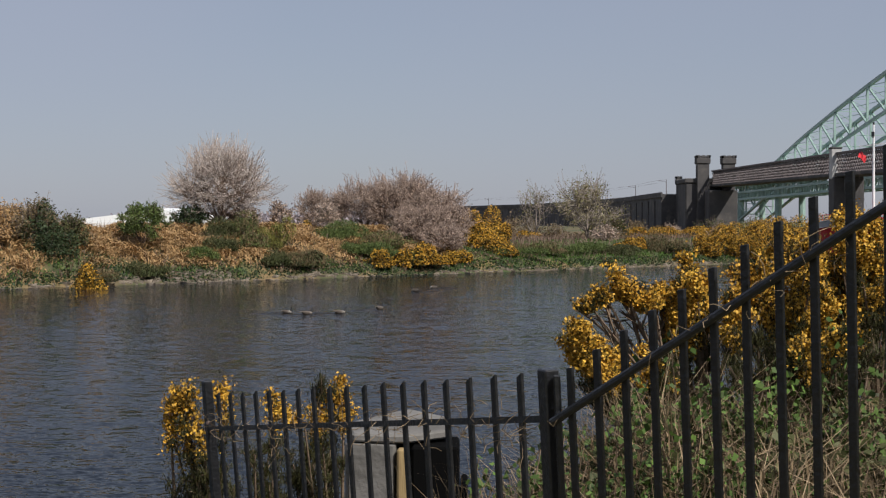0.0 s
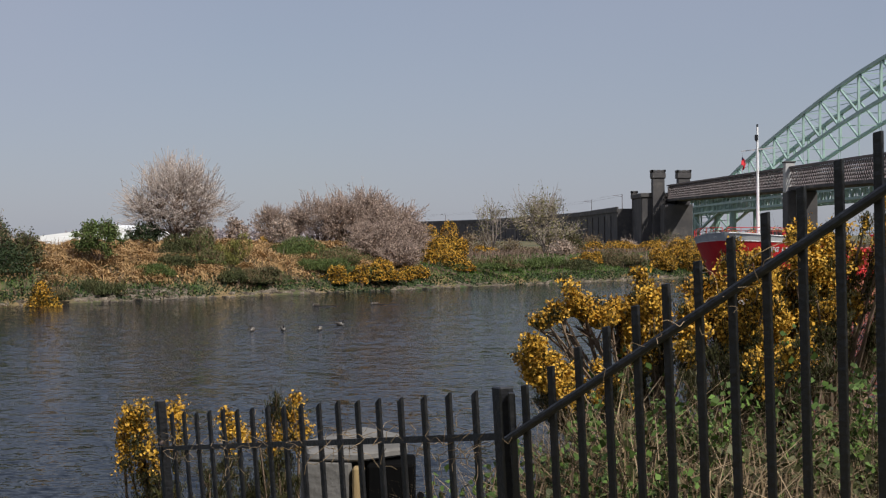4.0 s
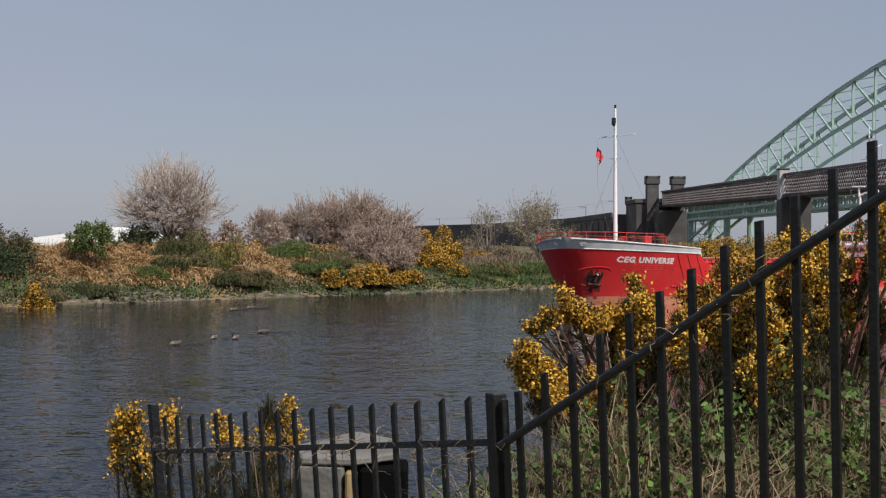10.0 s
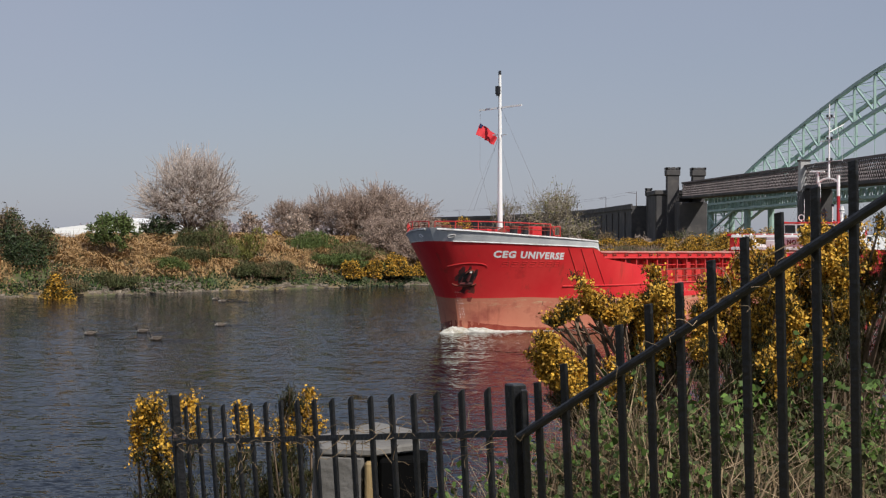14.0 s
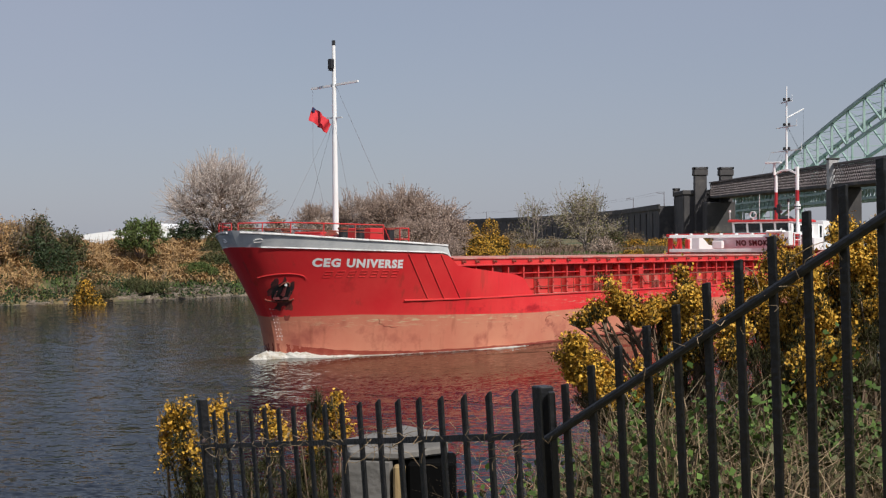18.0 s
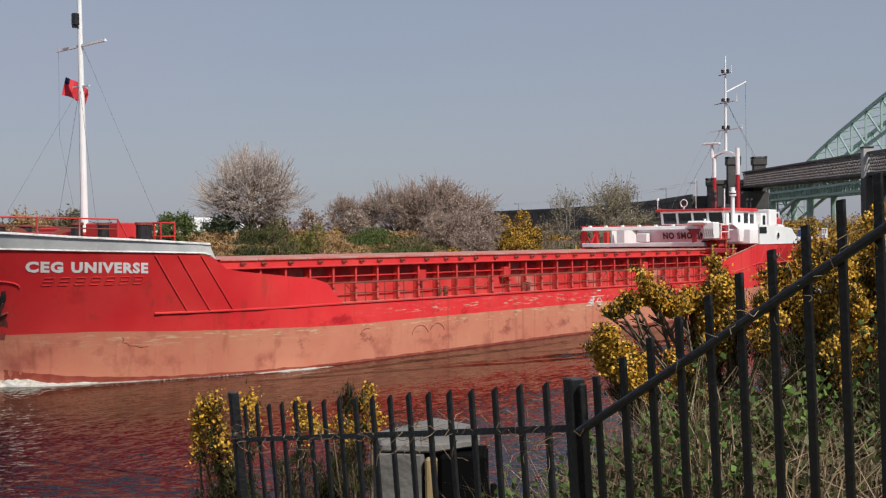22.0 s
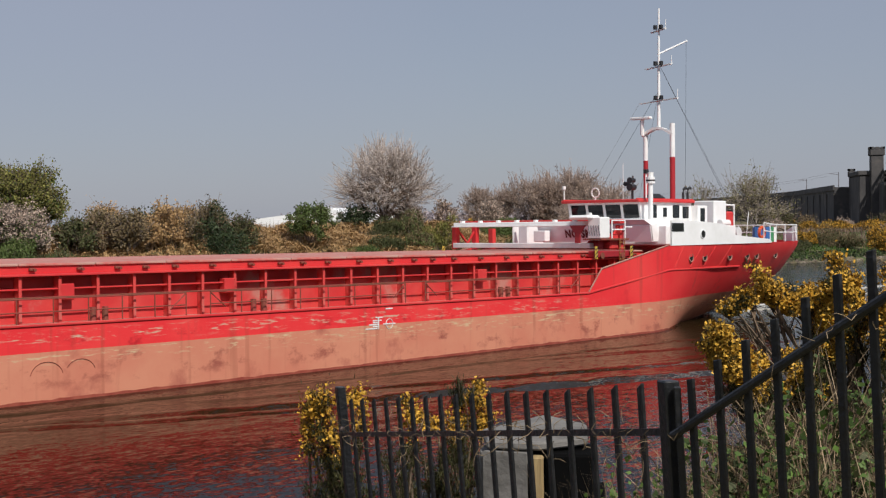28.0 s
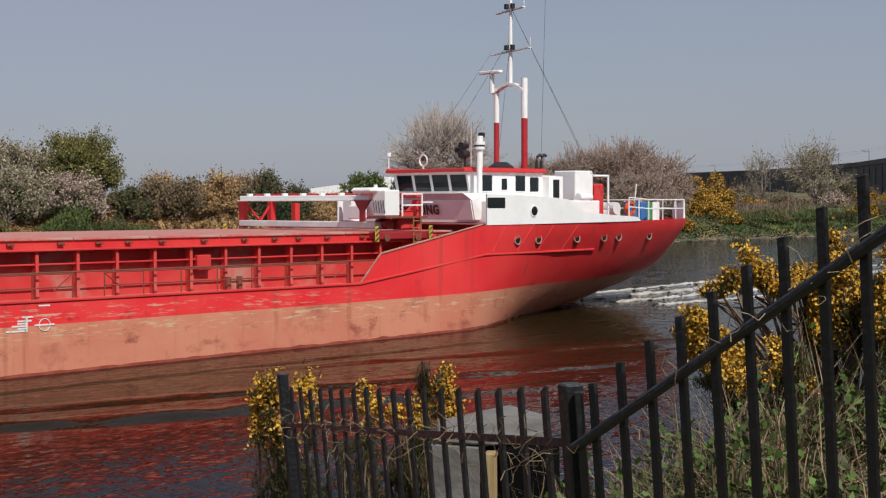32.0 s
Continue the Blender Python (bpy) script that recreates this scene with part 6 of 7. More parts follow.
def gantry(s):
    """The hatch-cover crane: a transverse frame on two rails, with a cab at its near end."""
    c = part("hatch_crane", boxed((53.1, -4.5, 5.72), (53.5, 4.2, 5.92), 0.03), WHITE, s, "white and red travelling hatch crane")
    for k in range(7):
        part("lug", boxed((53.15, -3.9 + 1.25 * k, 5.92), (53.4, -3.75 + 1.25 * k, 6.02), 0.01), WHITE, c)
    part("flange", boxed((52.95, -4.5, 5.68), (53.62, 4.2, 5.73), 0.01), WHITE, c)
    part("crossbeam", boxed((54.75, -5.55, 5.80), (55.1, 5.3, 6.02), 0.03), RED, c)
    part("sill_beam", boxed((53.05, -4.9, 4.58), (53.55, 4.2, 4.84), 0.03), GREY, c, "grey lower beam")
    part("sill_beam", boxed((54.75, -4.9, 4.60), (55.05, 4.9, 4.80), 0.03), RED, c)
    for y in (-5.35, 4.2):
        for x in (53.3, 54.9, 56.3) if y > 0 else (54.95,):
            part("leg", boxed((x - 0.14, y - 0.16, 4.5), (x + 0.14, y + 0.16, 5.72 if x < 56 else 5.6), 0.02), RED, c)
    for a, b in (((53.4, 4.2, 5.6), (54.3, 4.2, 4.75)), ((54.9, 4.2, 5.6), (54.2, 4.2, 4.75)), ((54.9, -5.35, 5.7), (53.9, -5.35, 4.8))):
        part("brace", barred(a, b, 0.08, 0.08), RED, c)
    for y in (-5.55, 4.5):
        part("bogie", boxed((52.3, y - 0.22, 4.12), (55.3, y + 0.22, 4.46), 0.05), DARKRED, c)
        for x in (52.9, 54.6):
            part("wheel", tubed((x, y - 0.27, 4.22), (x, y + 0.27, 4.22), 0.16, sides=12), RUST, c)
        for x in (52.3, 55.25):
            h = part("hazard_plate", boxed((x - 0.11, y - 0.34, 4.05), (x + 0.11, y - 0.29, 4.68), 0.02), YELLOW, c, "yellow and black hazard plate")
            for k in range(3):
                part("stripe", barred((x - 0.10, y - 0.346, 4.12 + 0.2 * k), (x + 0.10, y - 0.346, 4.26 + 0.2 * k), 0.012, 0.09, (0, 1, 0)), BLACK, h)
    # the red throat plate, platform and cab
    part("throat_plate", plated([(53.0, -4.75, 5.72), (53.0, -3.75, 5.72), (53.0, -4.1, 5.3), (53.0, -4.1, 4.84), (53.0, -4.4, 4.84), (53.0, -4.4, 5.3)], 0.08), DARKRED, c)
    part("platform", boxed((52.9, -5.75, 4.98), (55.2, -4.6, 5.06)), RUST, c)
    part("motor", boxed((54.0, -5.5, 4.5), (54.7, -4.8, 5.3), 0.08), RED, c)
    part("motor", tubed((53.6, -5.2, 4.75), (53.6, -4.5, 4.75), 0.22, sides=12), DARKRED, c)
    cab = part("crane_cab", boxed((52.95, -5.65, 5.06), (53.75, -4.85, 6.12), 0.05), WHITE, c, "white operator's cab")
    part("hood", boxed((52.6, -5.2, 5.98), (53.6, -3.9, 6.22), 0.10), WHITE, cab)
    part("lamp", tubed((53.0, -5.0, 6.22), (53.0, -5.0, 6.34), 0.08), WHITE, cab)
    for k in range(5):
        part("hatching", barred((52.945, -5.62 + 0.15 * k, 5.2), (52.945, -5.52 + 0.15 * k, 5.72), 0.01, 0.045, (1, 0, 0)), BLACK, cab)
    for a, b in (((53.8, -5.72, 5.06), (53.8, -5.72, 5.98)), ((53.8, -5.72, 5.95), (54.9, -5.72, 5.95)), ((54.9, -5.72, 5.95), (54.9, -5.72, 5.06)), ((53.8, -5.72, 5.5), (54.9, -5.72, 5.5)), ((54.9, -5.72, 5.62), (55.5, -5.72, 5.62))):
        part("handrail", tubed(a, b, 0.035, sides=8), WHITE, c)
    for x in (54.35, 54.75):
        part("ladder_stile", tubed((x, -5.8, 3.6), (x, -5.8, 5.06), 0.022, sides=6), ORANGERUST, c)
    for k in range(5):
        part("rung", tubed((54.35, -5.8, 3.75 + 0.28 * k), (54.75, -5.8, 3.75 + 0.28 * k), 0.018, sides=6), ORANGERUST, c)


def aft(s):
    # white bulwark sides, sloping down aft
    for sg in (-1, 1):
        prof = ((58.0, 5.97), (60.6, 5.92), (63.4, 5.76), (63.7, 5.62), (64.4, 5.18), (66.5, 5.05), (69.2, 4.92), (69.5, 4.76))
        xs = np.linspace(58.0 if sg < 0 else 60.7, 69.5, 47)
        verts, faces = [], []
        for x in xs:
            for z in (lerp_table(SHEER, x) - 0.02, lerp_table(prof, x)):
                for skin in (0.035, -0.035):
                    verts.append((x, sg * (half(x, 4.7) + skin), z))
        for i in range(len(xs) - 1):
            a, b = 4 * i, 4 * i + 4
            for q in ((a, b, b + 2, a + 2), (a + 1, a + 3, b + 3, b + 1), (a + 2, b + 2, b + 3, a + 3)):
                faces.append(q)
        bw = link("side_screen", mesh_of("side_screen", verts, faces, WHITE), s, "white steel side screen")
        if sg > 0:
            part("screen_post", boxed((60.62, 5.2, 4.7), (60.8, 5.9, 5.9), 0.05), WHITE, bw)
            continue
        part("porthole", ring_tube(bmesh.new(), (60.98, sg * 6.4, 5.24), 0.22, 0.045), WHITE, bw)
        part("porthole_glass", tubed((60.98, sg * 6.38, 5.24), (60.98, sg * 6.44, 5.24), 0.20, sides=14), GLASS, bw)
        part("screen_window", boxed((58.03, sg * 6.4 - 0.05, 5.38), (59.12, sg * 6.4 + 0.05, 5.82), 0.02), GLASS, bw)
        for x in (60.1, 61.55, 64.45, 66.65, 68.0, 71.0):
            y = half(x, 3.99)
            p = part("porthole", ring_tube(bmesh.new(), (x, sg * (y + 0.01), 3.99), 0.19, 0.04), DECK, s)
            part("porthole_glass", tubed((x, sg * (y - 0.05), 3.99), (x, sg * (y + 0.02), 3.99), 0.18, sides=14), GLASS, p)
    # house front under the wheelhouse
    house = part("deckhouse", boxed((59.65, -5.0, 4.7), (66.6, 3.3, 5.70), 0.04), WHITE, s, "white steel deckhouse")
    part("front_screen", plated([(59.22, -4.3, 5.72), (59.22, 3.3, 5.72), (59.42, 3.3, 4.86), (59.42, -4.3, 4.86)], 0.06), WHITE, house, "white sloping front screen")
    part("screen_flare", plated([(59.22, -4.3, 5.72), (59.22, 3.3, 5.72), (59.0, 3.1, 6.02), (59.0, -4.0, 6.02)], 0.05), GREY, house, "leaning top strip of the screen")
    part("screen_end", plated([(59.0, -4.02, 6.02), (59.22, -4.32, 5.72), (59.42, -4.32, 4.86), (60.0, -4.6, 4.86), (60.0, -4.6, 6.0)], 0.05), WHITE, house)
    part("vent_box", boxed((58.6, 2.3, 4.86), (59.05, 3.15, 5.48), 0.04), WHITE, house)

    def on_front(u, v, out):
        return (59.08 + 0.23 * (5.72 - 5.10 - v) - out, 1.35 - 3.7 * u, 5.10 + v)
    lettering("NO SMOKING", 0.58, on_front, SOOT, house, "dark block-letter warning")
    # wheelhouse with windows leaning forward
    wh = part("wheelhouse", plated([(61.15, -2.45, 5.70), (66.0, -2.45, 5.70), (66.0, -2.45, 7.0), (60.85, -2.45, 7.0)], -4.9), WHITE, s, "white wheelhouse with a red roof edge")
    part("roof", boxed((60.5, -2.65, 7.0), (66.1, 2.65, 7.16), 0.03), RED, wh)
    for k in range(4):
        y0 = -2.33 + 1.19 * k
        lean = lambda z: 61.15 - 0.30 * (z - 5.70) / 1.3 - 0.012
        part("window", plated([(lean(6.14), y0, 6.14), (lean(6.14), y0 + 1.0, 6.14), (lean(6.88), y0 + 1.0, 6.88), (lean(6.88), y0, 6.88)], 0.03), GLASS, wh)
        part("window_frame", barred((lean(6.1), y0 - 0.02, 6.10), (lean(6.1), y0 + 1.02, 6.10), 0.05, 0.05), WHITE, wh)
    for sg in (-1, 1):
        y = sg * 2.46
        for x0, x1, z0, z1 in ((61.75, 62.5, 6.14, 6.86), (63.15, 63.5, 6.2, 6.72), (64.1, 64.75, 6.14, 6.86), (65.1, 65.7, 6.12, 6.8)):
            w = part("window", boxed((x0, y - 0.03, z0), (x1, y + 0.03, z1), 0.02), GLASS, wh)
            part("window_frame", boxed((x0 - 0.05, y - 0.045, z0 - 0.06), (x1 + 0.05, y + 0.045, z0 - 0.01), 0.01), WHITE, w)
        part("wing_house", boxed((66.0, sg * 2.0 - 0.9, 5.70), (67.0, sg * 2.0 + 0.5 * (sg < 0) + 0.4, 6.85), 0.03), WHITE, wh)
        # a slab of the dark glass stands for the shade inside the doorway
        part("door", boxed((66.25, sg * 2.9 - 0.03, 5.75), (66.7, sg * 2.9 + 0.03, 6.7), 0.02), GLASS, wh, "dark panel standing for the open doorway's shade")
    # roof gear
    lamp = part("searchlight", tube(tube(bmesh.new(), (62.0, -1.2, 7.16), (62.0, -1.2, 7.7), 0.07), (61.72, -1.2, 7.86), (62.2, -1.2, 7.86), 0.21, 0.16, 14), BLACK, wh, "black searchlights on the roof")
    part("lamp_head", tubed((61.72, -1.2, 8.24), (62.15, -1.2, 8.24), 0.17, 0.13, 14), BLACK, lamp)
    part("lamp_head", tubed((61.78, -0.85, 8.05), (62.18, -0.85, 8.05), 0.13, 0.11, 14), BLACK, lamp)
    part("bracket", tubed((62.05, -1.2, 7.6), (62.05, -1.2, 8.5), 0.05, sides=8), GIRDER, lamp)
    horn = part("roof_lamp", tubed((62.6, -1.7, 7.16), (62.6, -1.7, 8.75), 0.05, sides=8), WHITE, wh, "white pole with a dark lantern")
    part("lantern", boxed((62.48, -1.82, 8.62), (62.72, -1.58, 8.86), 0.03), BLACK, horn)
    part("loop_aerial", tube(ring_tube(bmesh.new(), (61.2, 0.75, 7.58), 0.26, 0.04, "x"), (61.2, 0.75, 7.1), (61.2, 0.75, 7.36), 0.05), WHITE, wh)
    part("roof_lamp", tube(tubed((60.6, 2.5, 7.1), (60.6, 2.5, 7.8), 0.03), (60.6, 2.5, 7.8), (60.6, 2.5, 7.98), 0.10), WHITE, wh)
    part("radome", tube(tubed((65.3, -0.4, 7.1), (65.3, -0.4, 7.34), 0.62, 0.62, 20), (65.3, -0.4, 7.34), (65.3, -0.4, 7.56), 0.62, 0.30, 20), BLACK, wh, "black drum on the roof")
    for y in (-1.75, -1.45):
        part("vent_pipe", pipe([(66.7, y, 7.0), (66.7, y, 7.6), (66.76, y, 7.82), (66.92, y, 7.92), (67.05, y, 7.86)], 0.075, 8), BLACK, wh)
    part("whip_aerial", tubed((65.9, 2.2, 7.1), (65.9, 2.2, 9.4), 0.02, sides=5), WHITE, wh)
    for y in (-2.5, 2.5):
        part("gutter", barred((60.5, y, 7.19), (66.1, y, 7.19), 0.06, 0.05), RED, wh)
    horn = part("signal_post", tubed((61.0, -3.1, 5.4), (61.0, -3.1, 8.0), 0.13, 0.13, 12), WHITE, s, "white signal post with a lamp")
    part("lamp", tube(tube(bmesh.new(), (61.0, -3.1, 8.0), (61.0, -3.1, 8.35), 0.24, 0.24, 12), (61.0, -3.1, 8.35), (61.0, -3.1, 8.6), 0.16), WHITE, horn)
    part("lamp_band", tubed((61.0, -3.1, 8.12), (61.0, -3.1, 8.2), 0.25, sides=12), BLACK, horn)
    # goalpost mast
    mast = part("goalpost_mast", tubed((66.4, -0.93, 7.0), (66.4, -0.93, 9.7), 0.16, sides=12), MASTRED, s, "red and white goalpost mast with aerials")
    part("column", tubed((66.4, 0.93, 7.0), (66.4, 0.93, 9.55), 0.14, sides=12), MASTRED, mast)
    part("column", tubed((66.4, -0.93, 9.7), (66.4, -0.93, 11.65), 0.155, sides=12), WHITE, mast)
    part("column", tubed((66.4, 0.93, 9.55), (66.4, 0.93, 11.0), 0.135, sides=12), WHITE, mast)
    arch = [Vector((66.4, 1.1 - 2.1 * k / 6, 11.0 + 0.42 * math.sin(math.pi * k / 6))) for k in range(7)]
    bm = bmesh.new()
    for a, b in zip(arch, arch[1:]):
        bar(bm, a, b, 0.35, 0.14)
    part("yoke", bm, WHITE, mast)
    part("topmast", tubed((66.4, 0, 11.3), (66.45, 0, 18.4), 0.11, 0.05, 10), WHITE, mast)
    for z, w in ((13.0, 1.3), (15.0, 0.9), (17.1, 0.5)):
        part("crosstree", barred((66.4, -w, z + 0.1), (66.4, w, z - 0.1), 0.22, 0.05), GREY, mast)
        for y in (-0.28, 0.12):
            part("lantern", boxed((66.15, y - 0.09, z + 0.05), (66.35, y + 0.09, z + 0.3), 0.02), BLACK, mast)
        part("whip", tubed((66.4, -w, z), (66.4, -w, z + 0.6), 0.02, sides=5), WHITE, mast)
    part("gaff", tubed((66.45, 0, 15.75), (68.2, -0.8, 16.6), 0.05, sides=6), WHITE, mast)
    part("radar", tube(boxed((65.9, 0.3, 11.95), (66.2, 1.7, 12.1), 0.03), (66.1, 0.95, 11.0), (66.1, 0.95, 11.95), 0.12), WHITE, mast, "white radar scanner")
    for a, b in (((66.4, 0, 15.2), (69.8, -3.6, 5.2)), ((66.4, 0, 15.2), (68.4, -4.6, 5.2)), ((66.4, 0, 13.6), (63.2, 2.4, 7.1)), ((66.4, 0, 13.6), (69.2, 3.8, 5.4)), ((68.1, -0.8, 16.55), (67.3, -1.2, 7.3)), ((66.4, 1.3, 13.0), (62.0, 2.2, 7.2))):
        part("stay", tubed(a, b, 0.008, sides=4), BLACK, mast)
    # casing, funnel and boat deck clutter
    part("casing", boxed((68.5, -2.4, 4.7), (69.85, -1.0, 7.17), 0.05), WHITE, s, "white engine casing")
    part("casing", boxed((67.2, -3.2, 4.7), (69.4, -2.45, 5.7), 0.05), WHITE, s)
    fn = part("funnel", boxed((70.15, -2.3, 4.7), (70.85, -0.6, 6.55), 0.08), RED, s, "red funnel behind a white frame")
    for y in (-1.6, 1.6):
        part("frame", tube(tubed((72.0, y, 4.7), (72.0, y, 7.0), 0.06), (70.0, y, 6.95), (72.0, y, 6.95), 0.06), WHITE, fn)
    part("liferaft", tubed((67.5, -3.4, 5.85), (68.4, -3.4, 5.85), 0.20, sides=14), WHITE, s, "white liferaft canister")
    part("lifebuoy", ring_tube(bmesh.new(), (69.6, -4.9, 5.3), 0.30, 0.09), ORANGE, s, "orange lifebuoy on the rail")
    for k, (x, y, mat) in enumerate(((70.9, -3.9, BLUE), (71.7, -3.9, BLUE), (72.4, -3.7, DRUMGREEN), (73.2, -3.4, WHITE), (73.9, -3.0, WHITE))):
        part("drum", tubed((x, y, 4.72), (x, y, 5.62), 0.34, sides=16), mat, s, "upright plastic drum")
    for y in (-2.2, 2.4):
        part("bollard", tubed((74.4, y, 4.7), (74.4, y, 5.3), 0.2, sides=12), BLACK, s)
    part("mooring_winch", tube(boxed((72.4, -1.0, 4.7), (73.8, 1.0, 5.2), 0.05), (73.1, -1.3, 5.3), (73.1, 1.3, 5.3), 0.32, sides=12), GREY, s)
    pts = [(68.6, -5.62, 4.86)] + [(x, -(half(x, 4.7) - 0.08), 4.76) for x in (70.5, 72, 73.5, 74.8, 75.6, 76.1)] + [(x, half(x, 4.7) - 0.08, 4.76) for x in (76.1, 75.6, 74.8, 73.5, 72, 70.5, 68.6)]
    rail(s, pts, 0.98, WHITE, rails=(1.0, 0.55), post=0.032, gap=1.2)
    part("stern_panel", plated([(75.3, -3.95, 4.76), (76.0, -2.7, 4.76), (75.95, -2.7, 5.3), (75.4, -3.8, 5.7)], 0.05), WHITE, s)
    part("ensign_staff", tubed((76.1, 0, 4.8), (76.4, 0, 6.6), 0.03, sides=6), WHITE, s)


forecastle(ship)
gantry(ship)
aft(ship)


def make_flag():
    """The courtesy ensign: strips that swing one after the other."""
    w, h = 0.80, 0.80

    def cloth(phase, droop0, droop1, tall0, tall1):
        """A rippled piece of cloth with its own thickness, its hoist at the origin."""
        n, m, v, f = 13, 7, [], []
        for side in (-0.006, 0.006):
            for i in range(n):
                u = i / (n - 1)
                for j in range(m):
                    k = j / (m - 1)
                    y = 0.075 * math.sin(5.2 * u + phase + 1.1 * k) - 0.075 * math.sin(phase + 1.1 * k) + 0.03 * math.sin(9 * u + 2 * k)
                    drop = droop0 + (droop1 - droop0) * u
                    v.append((w * u * (0.97 - 0.04 * k), y + side, -drop - (tall0 + (tall1 - tall0) * u) * k))
        for t in (0, 1):
            for i in range(n - 1):
                for j in range(m - 1):
                    q = t * n * m + i * m + j
                    f.append((q, q + 1, q + m + 1, q + m) if t else (q, q + m, q + m + 1, q + 1))
        return v, f
    inner = link("flag", mesh_of("flag", *cloth(0.4, 0.0, 0.05, h, h * 0.92), CLOTH, True), ship, "red ensign flying from the foremast")
    outer = link("fly", mesh_of("fly", *cloth(2.2, 0.05, 0.18, h * 0.92, h * 0.66), CLOTH, True), inner)
    part("canton", boxed((0.02, -0.025, -0.26), (w * 0.30, 0.04, -0.02), 0.01), FLAGBLUE, inner)
    return [inner, outer]


flag = make_flag()


def make_foam():
    """Bow wave, side wash and stern wake carried with the hull."""
    rng = np.random.default_rng(21)
    foam = material("white_foam", (0.50, 0.49, 0.45), 0.7, other=(0.30, 0.265, 0.195), scale=2.2, spread=(0.45, 0.68), island=0.12)

    def heap(name, fn, n, size, label, flat=False):
        pts = np.array([fn(u) for u in rng.uniform(0, 1, n)])
        v, f = quads(pts, size, rng)
        if flat:
            c = np.repeat(pts, 4, 0)
            v[:, 2] = c[:, 2] + (v[:, 2] - c[:, 2]) * 0.25
            v[:, :2] = c[:, :2] + (v[:, :2] - c[:, :2]) * 1.6
        return link(name, mesh_of(name, v, f, foam), ship, label)

    def up(x):
        return 0.0 + 0.0108 * (x - 30)

    def mound(name, x0, x1, n, m, high, wide, off, label):
        """A heap of foam lying along the hull: a lumpy strip over its own cross profile."""
        verts, faces = [], []
        for i in range(n):
            u = i / (n - 1)
            x = x0 + (x1 - x0) * u
            b = half(x, 0.15) + off(u)
            for j in range(m):
                v = j / (m - 1)
                q = noise.noise((x * 1.3, v * 3, 2.0)) + 0.6 * noise.noise((x * 4.5, v * 7, 5.0))
                z = high(u) * (1 + 0.35 * noise.noise((x * 9, v * 12, 8.0))) * max(0.0, math.sin(math.pi * min(1, v * 0.86 + 0.14))) ** 0.7 * (1 + 0.30 * q) + 0.02 * q
                verts.append((x + 0.12 * q, -(b - 0.25 + (wide(u) + 0.25) * v + 0.14 * q * v), up(x) - 0.05 + max(-0.02, z)))
        for i in range(n - 1):
            for j in range(m - 1):
                k = i * m + j
                faces.append((k, k + 1, k + m + 1, k + m))
        return link(name, mesh_of(name, verts, faces, foam, True), ship, label)
    mound("bow_wave", 1.05, 8.2, 150, 18, lambda u: lerp_table(((0, 0.04), (0.05, 0.22), (0.12, 0.34), (0.20, 0.37), (0.28, 0.30), (0.38, 0.18), (0.55, 0.09), (1, 0.03)), u), lambda u: lerp_table(((0, 0.10), (0.08, 0.5), (0.2, 0.75), (0.35, 0.65), (0.6, 0.32), (1, 0.12)), u), lambda u: 0.0, "white foaming bow wave")
    mound("side_wash", 10.2, 15.6, 90, 8, lambda u: 0.09 * math.sin(math.pi * u) ** 0.6, lambda u: 0.30 * math.sin(math.pi * u) ** 0.6 + 0.05, lambda u: 0.12 + 0.25 * u, "broken foam along the waterline")

    def spray(u):
        x = 1.15 + 10 * u ** 1.5
        return (x, -(half(x, 0.2) + rng.uniform(0, 1) * (1.2 - 0.8 * u)), up(x) + abs(rng.normal()) * 0.22 * math.exp(-u * 6) + 0.04)
    heap("spray", spray, 1100, 0.035, "")

    def wake(u):
        x = 68 + 46 * u
        return (x, rng.normal() * (0.9 + 2.2 * u) - 0.5, up(x) + 0.07 * rng.uniform(0, 1) * (1 - 0.5 * u))
    for k, (y0, y1, tall) in enumerate(((-4.2, -7.5, 0.13), (-1.6, -2.6, 0.16), (0.8, 2.0, 0.15), (3.4, 6.5, 0.12))):
        verts, faces = [], []
        for i in range(170):
            u = i / 169
            x = 72.5 + 42 * u
            for j in range(6):
                v = j / 5 - 0.5
                q = noise.noise((x * 0.9, v * 2 + 9 * k, 1.0)) + 0.7 * noise.noise((x * 3.1, v * 5, 4.0 + k))
                wide = 0.5 + 0.7 * u + 0.4 * noise.noise((x * 0.35, k, 8.0))
                z = tall * (1 - 0.55 * u) * max(-0.3, math.cos(math.pi * v) * 0.6 + 0.9 * q)
                verts.append((x + 0.2 * q, y0 + (y1 - y0) * u + v * wide + 0.5 * noise.noise((x * 0.2, k, 3.0)), up(x) - 0.015 + z))
        for i in range(169):
            for j in range(5):
                a = i * 6 + j
                faces.append((a, a + 1, a + 7, a + 6))
        link("wake_crest", mesh_of("wake_crest", verts, faces, foam, True), ship, "churned white wake crest")
    heap("stern_wake", wake, 5000, 0.07, "white churned wake behind the stern", True)
    # sheltered water beside the hull
    rows = [(x, y, up(x) + 0.006) for x in (-8.0, 88.0) for y in (-34.0, 2.0)]
    link("sheltered_water", mesh_of("sheltered_water", rows, [(0, 2, 3, 1)], LEEWATER), ship, "calmer dark water in the lee of the hull")
    # smooth waves that spread from the bow and run along the side
    for x0, y0, x1, y1, tall, wide in ((9, -8.0, 34, -8.8, 0.10, 0.8), (28, -9.0, 60, -10.2, 0.09, 0.9), (15, -9.6, 48, -21.0, 0.19, 1.5), (24, -10.0, 56, -19.5, 0.12, 1.2), (8, -7.4, 30, -16.6, 0.09, 1.0), (40, -9.6, 72, -19.0, 0.12, 1.2)):
        verts, faces = [], []
        n, m = 120, 15
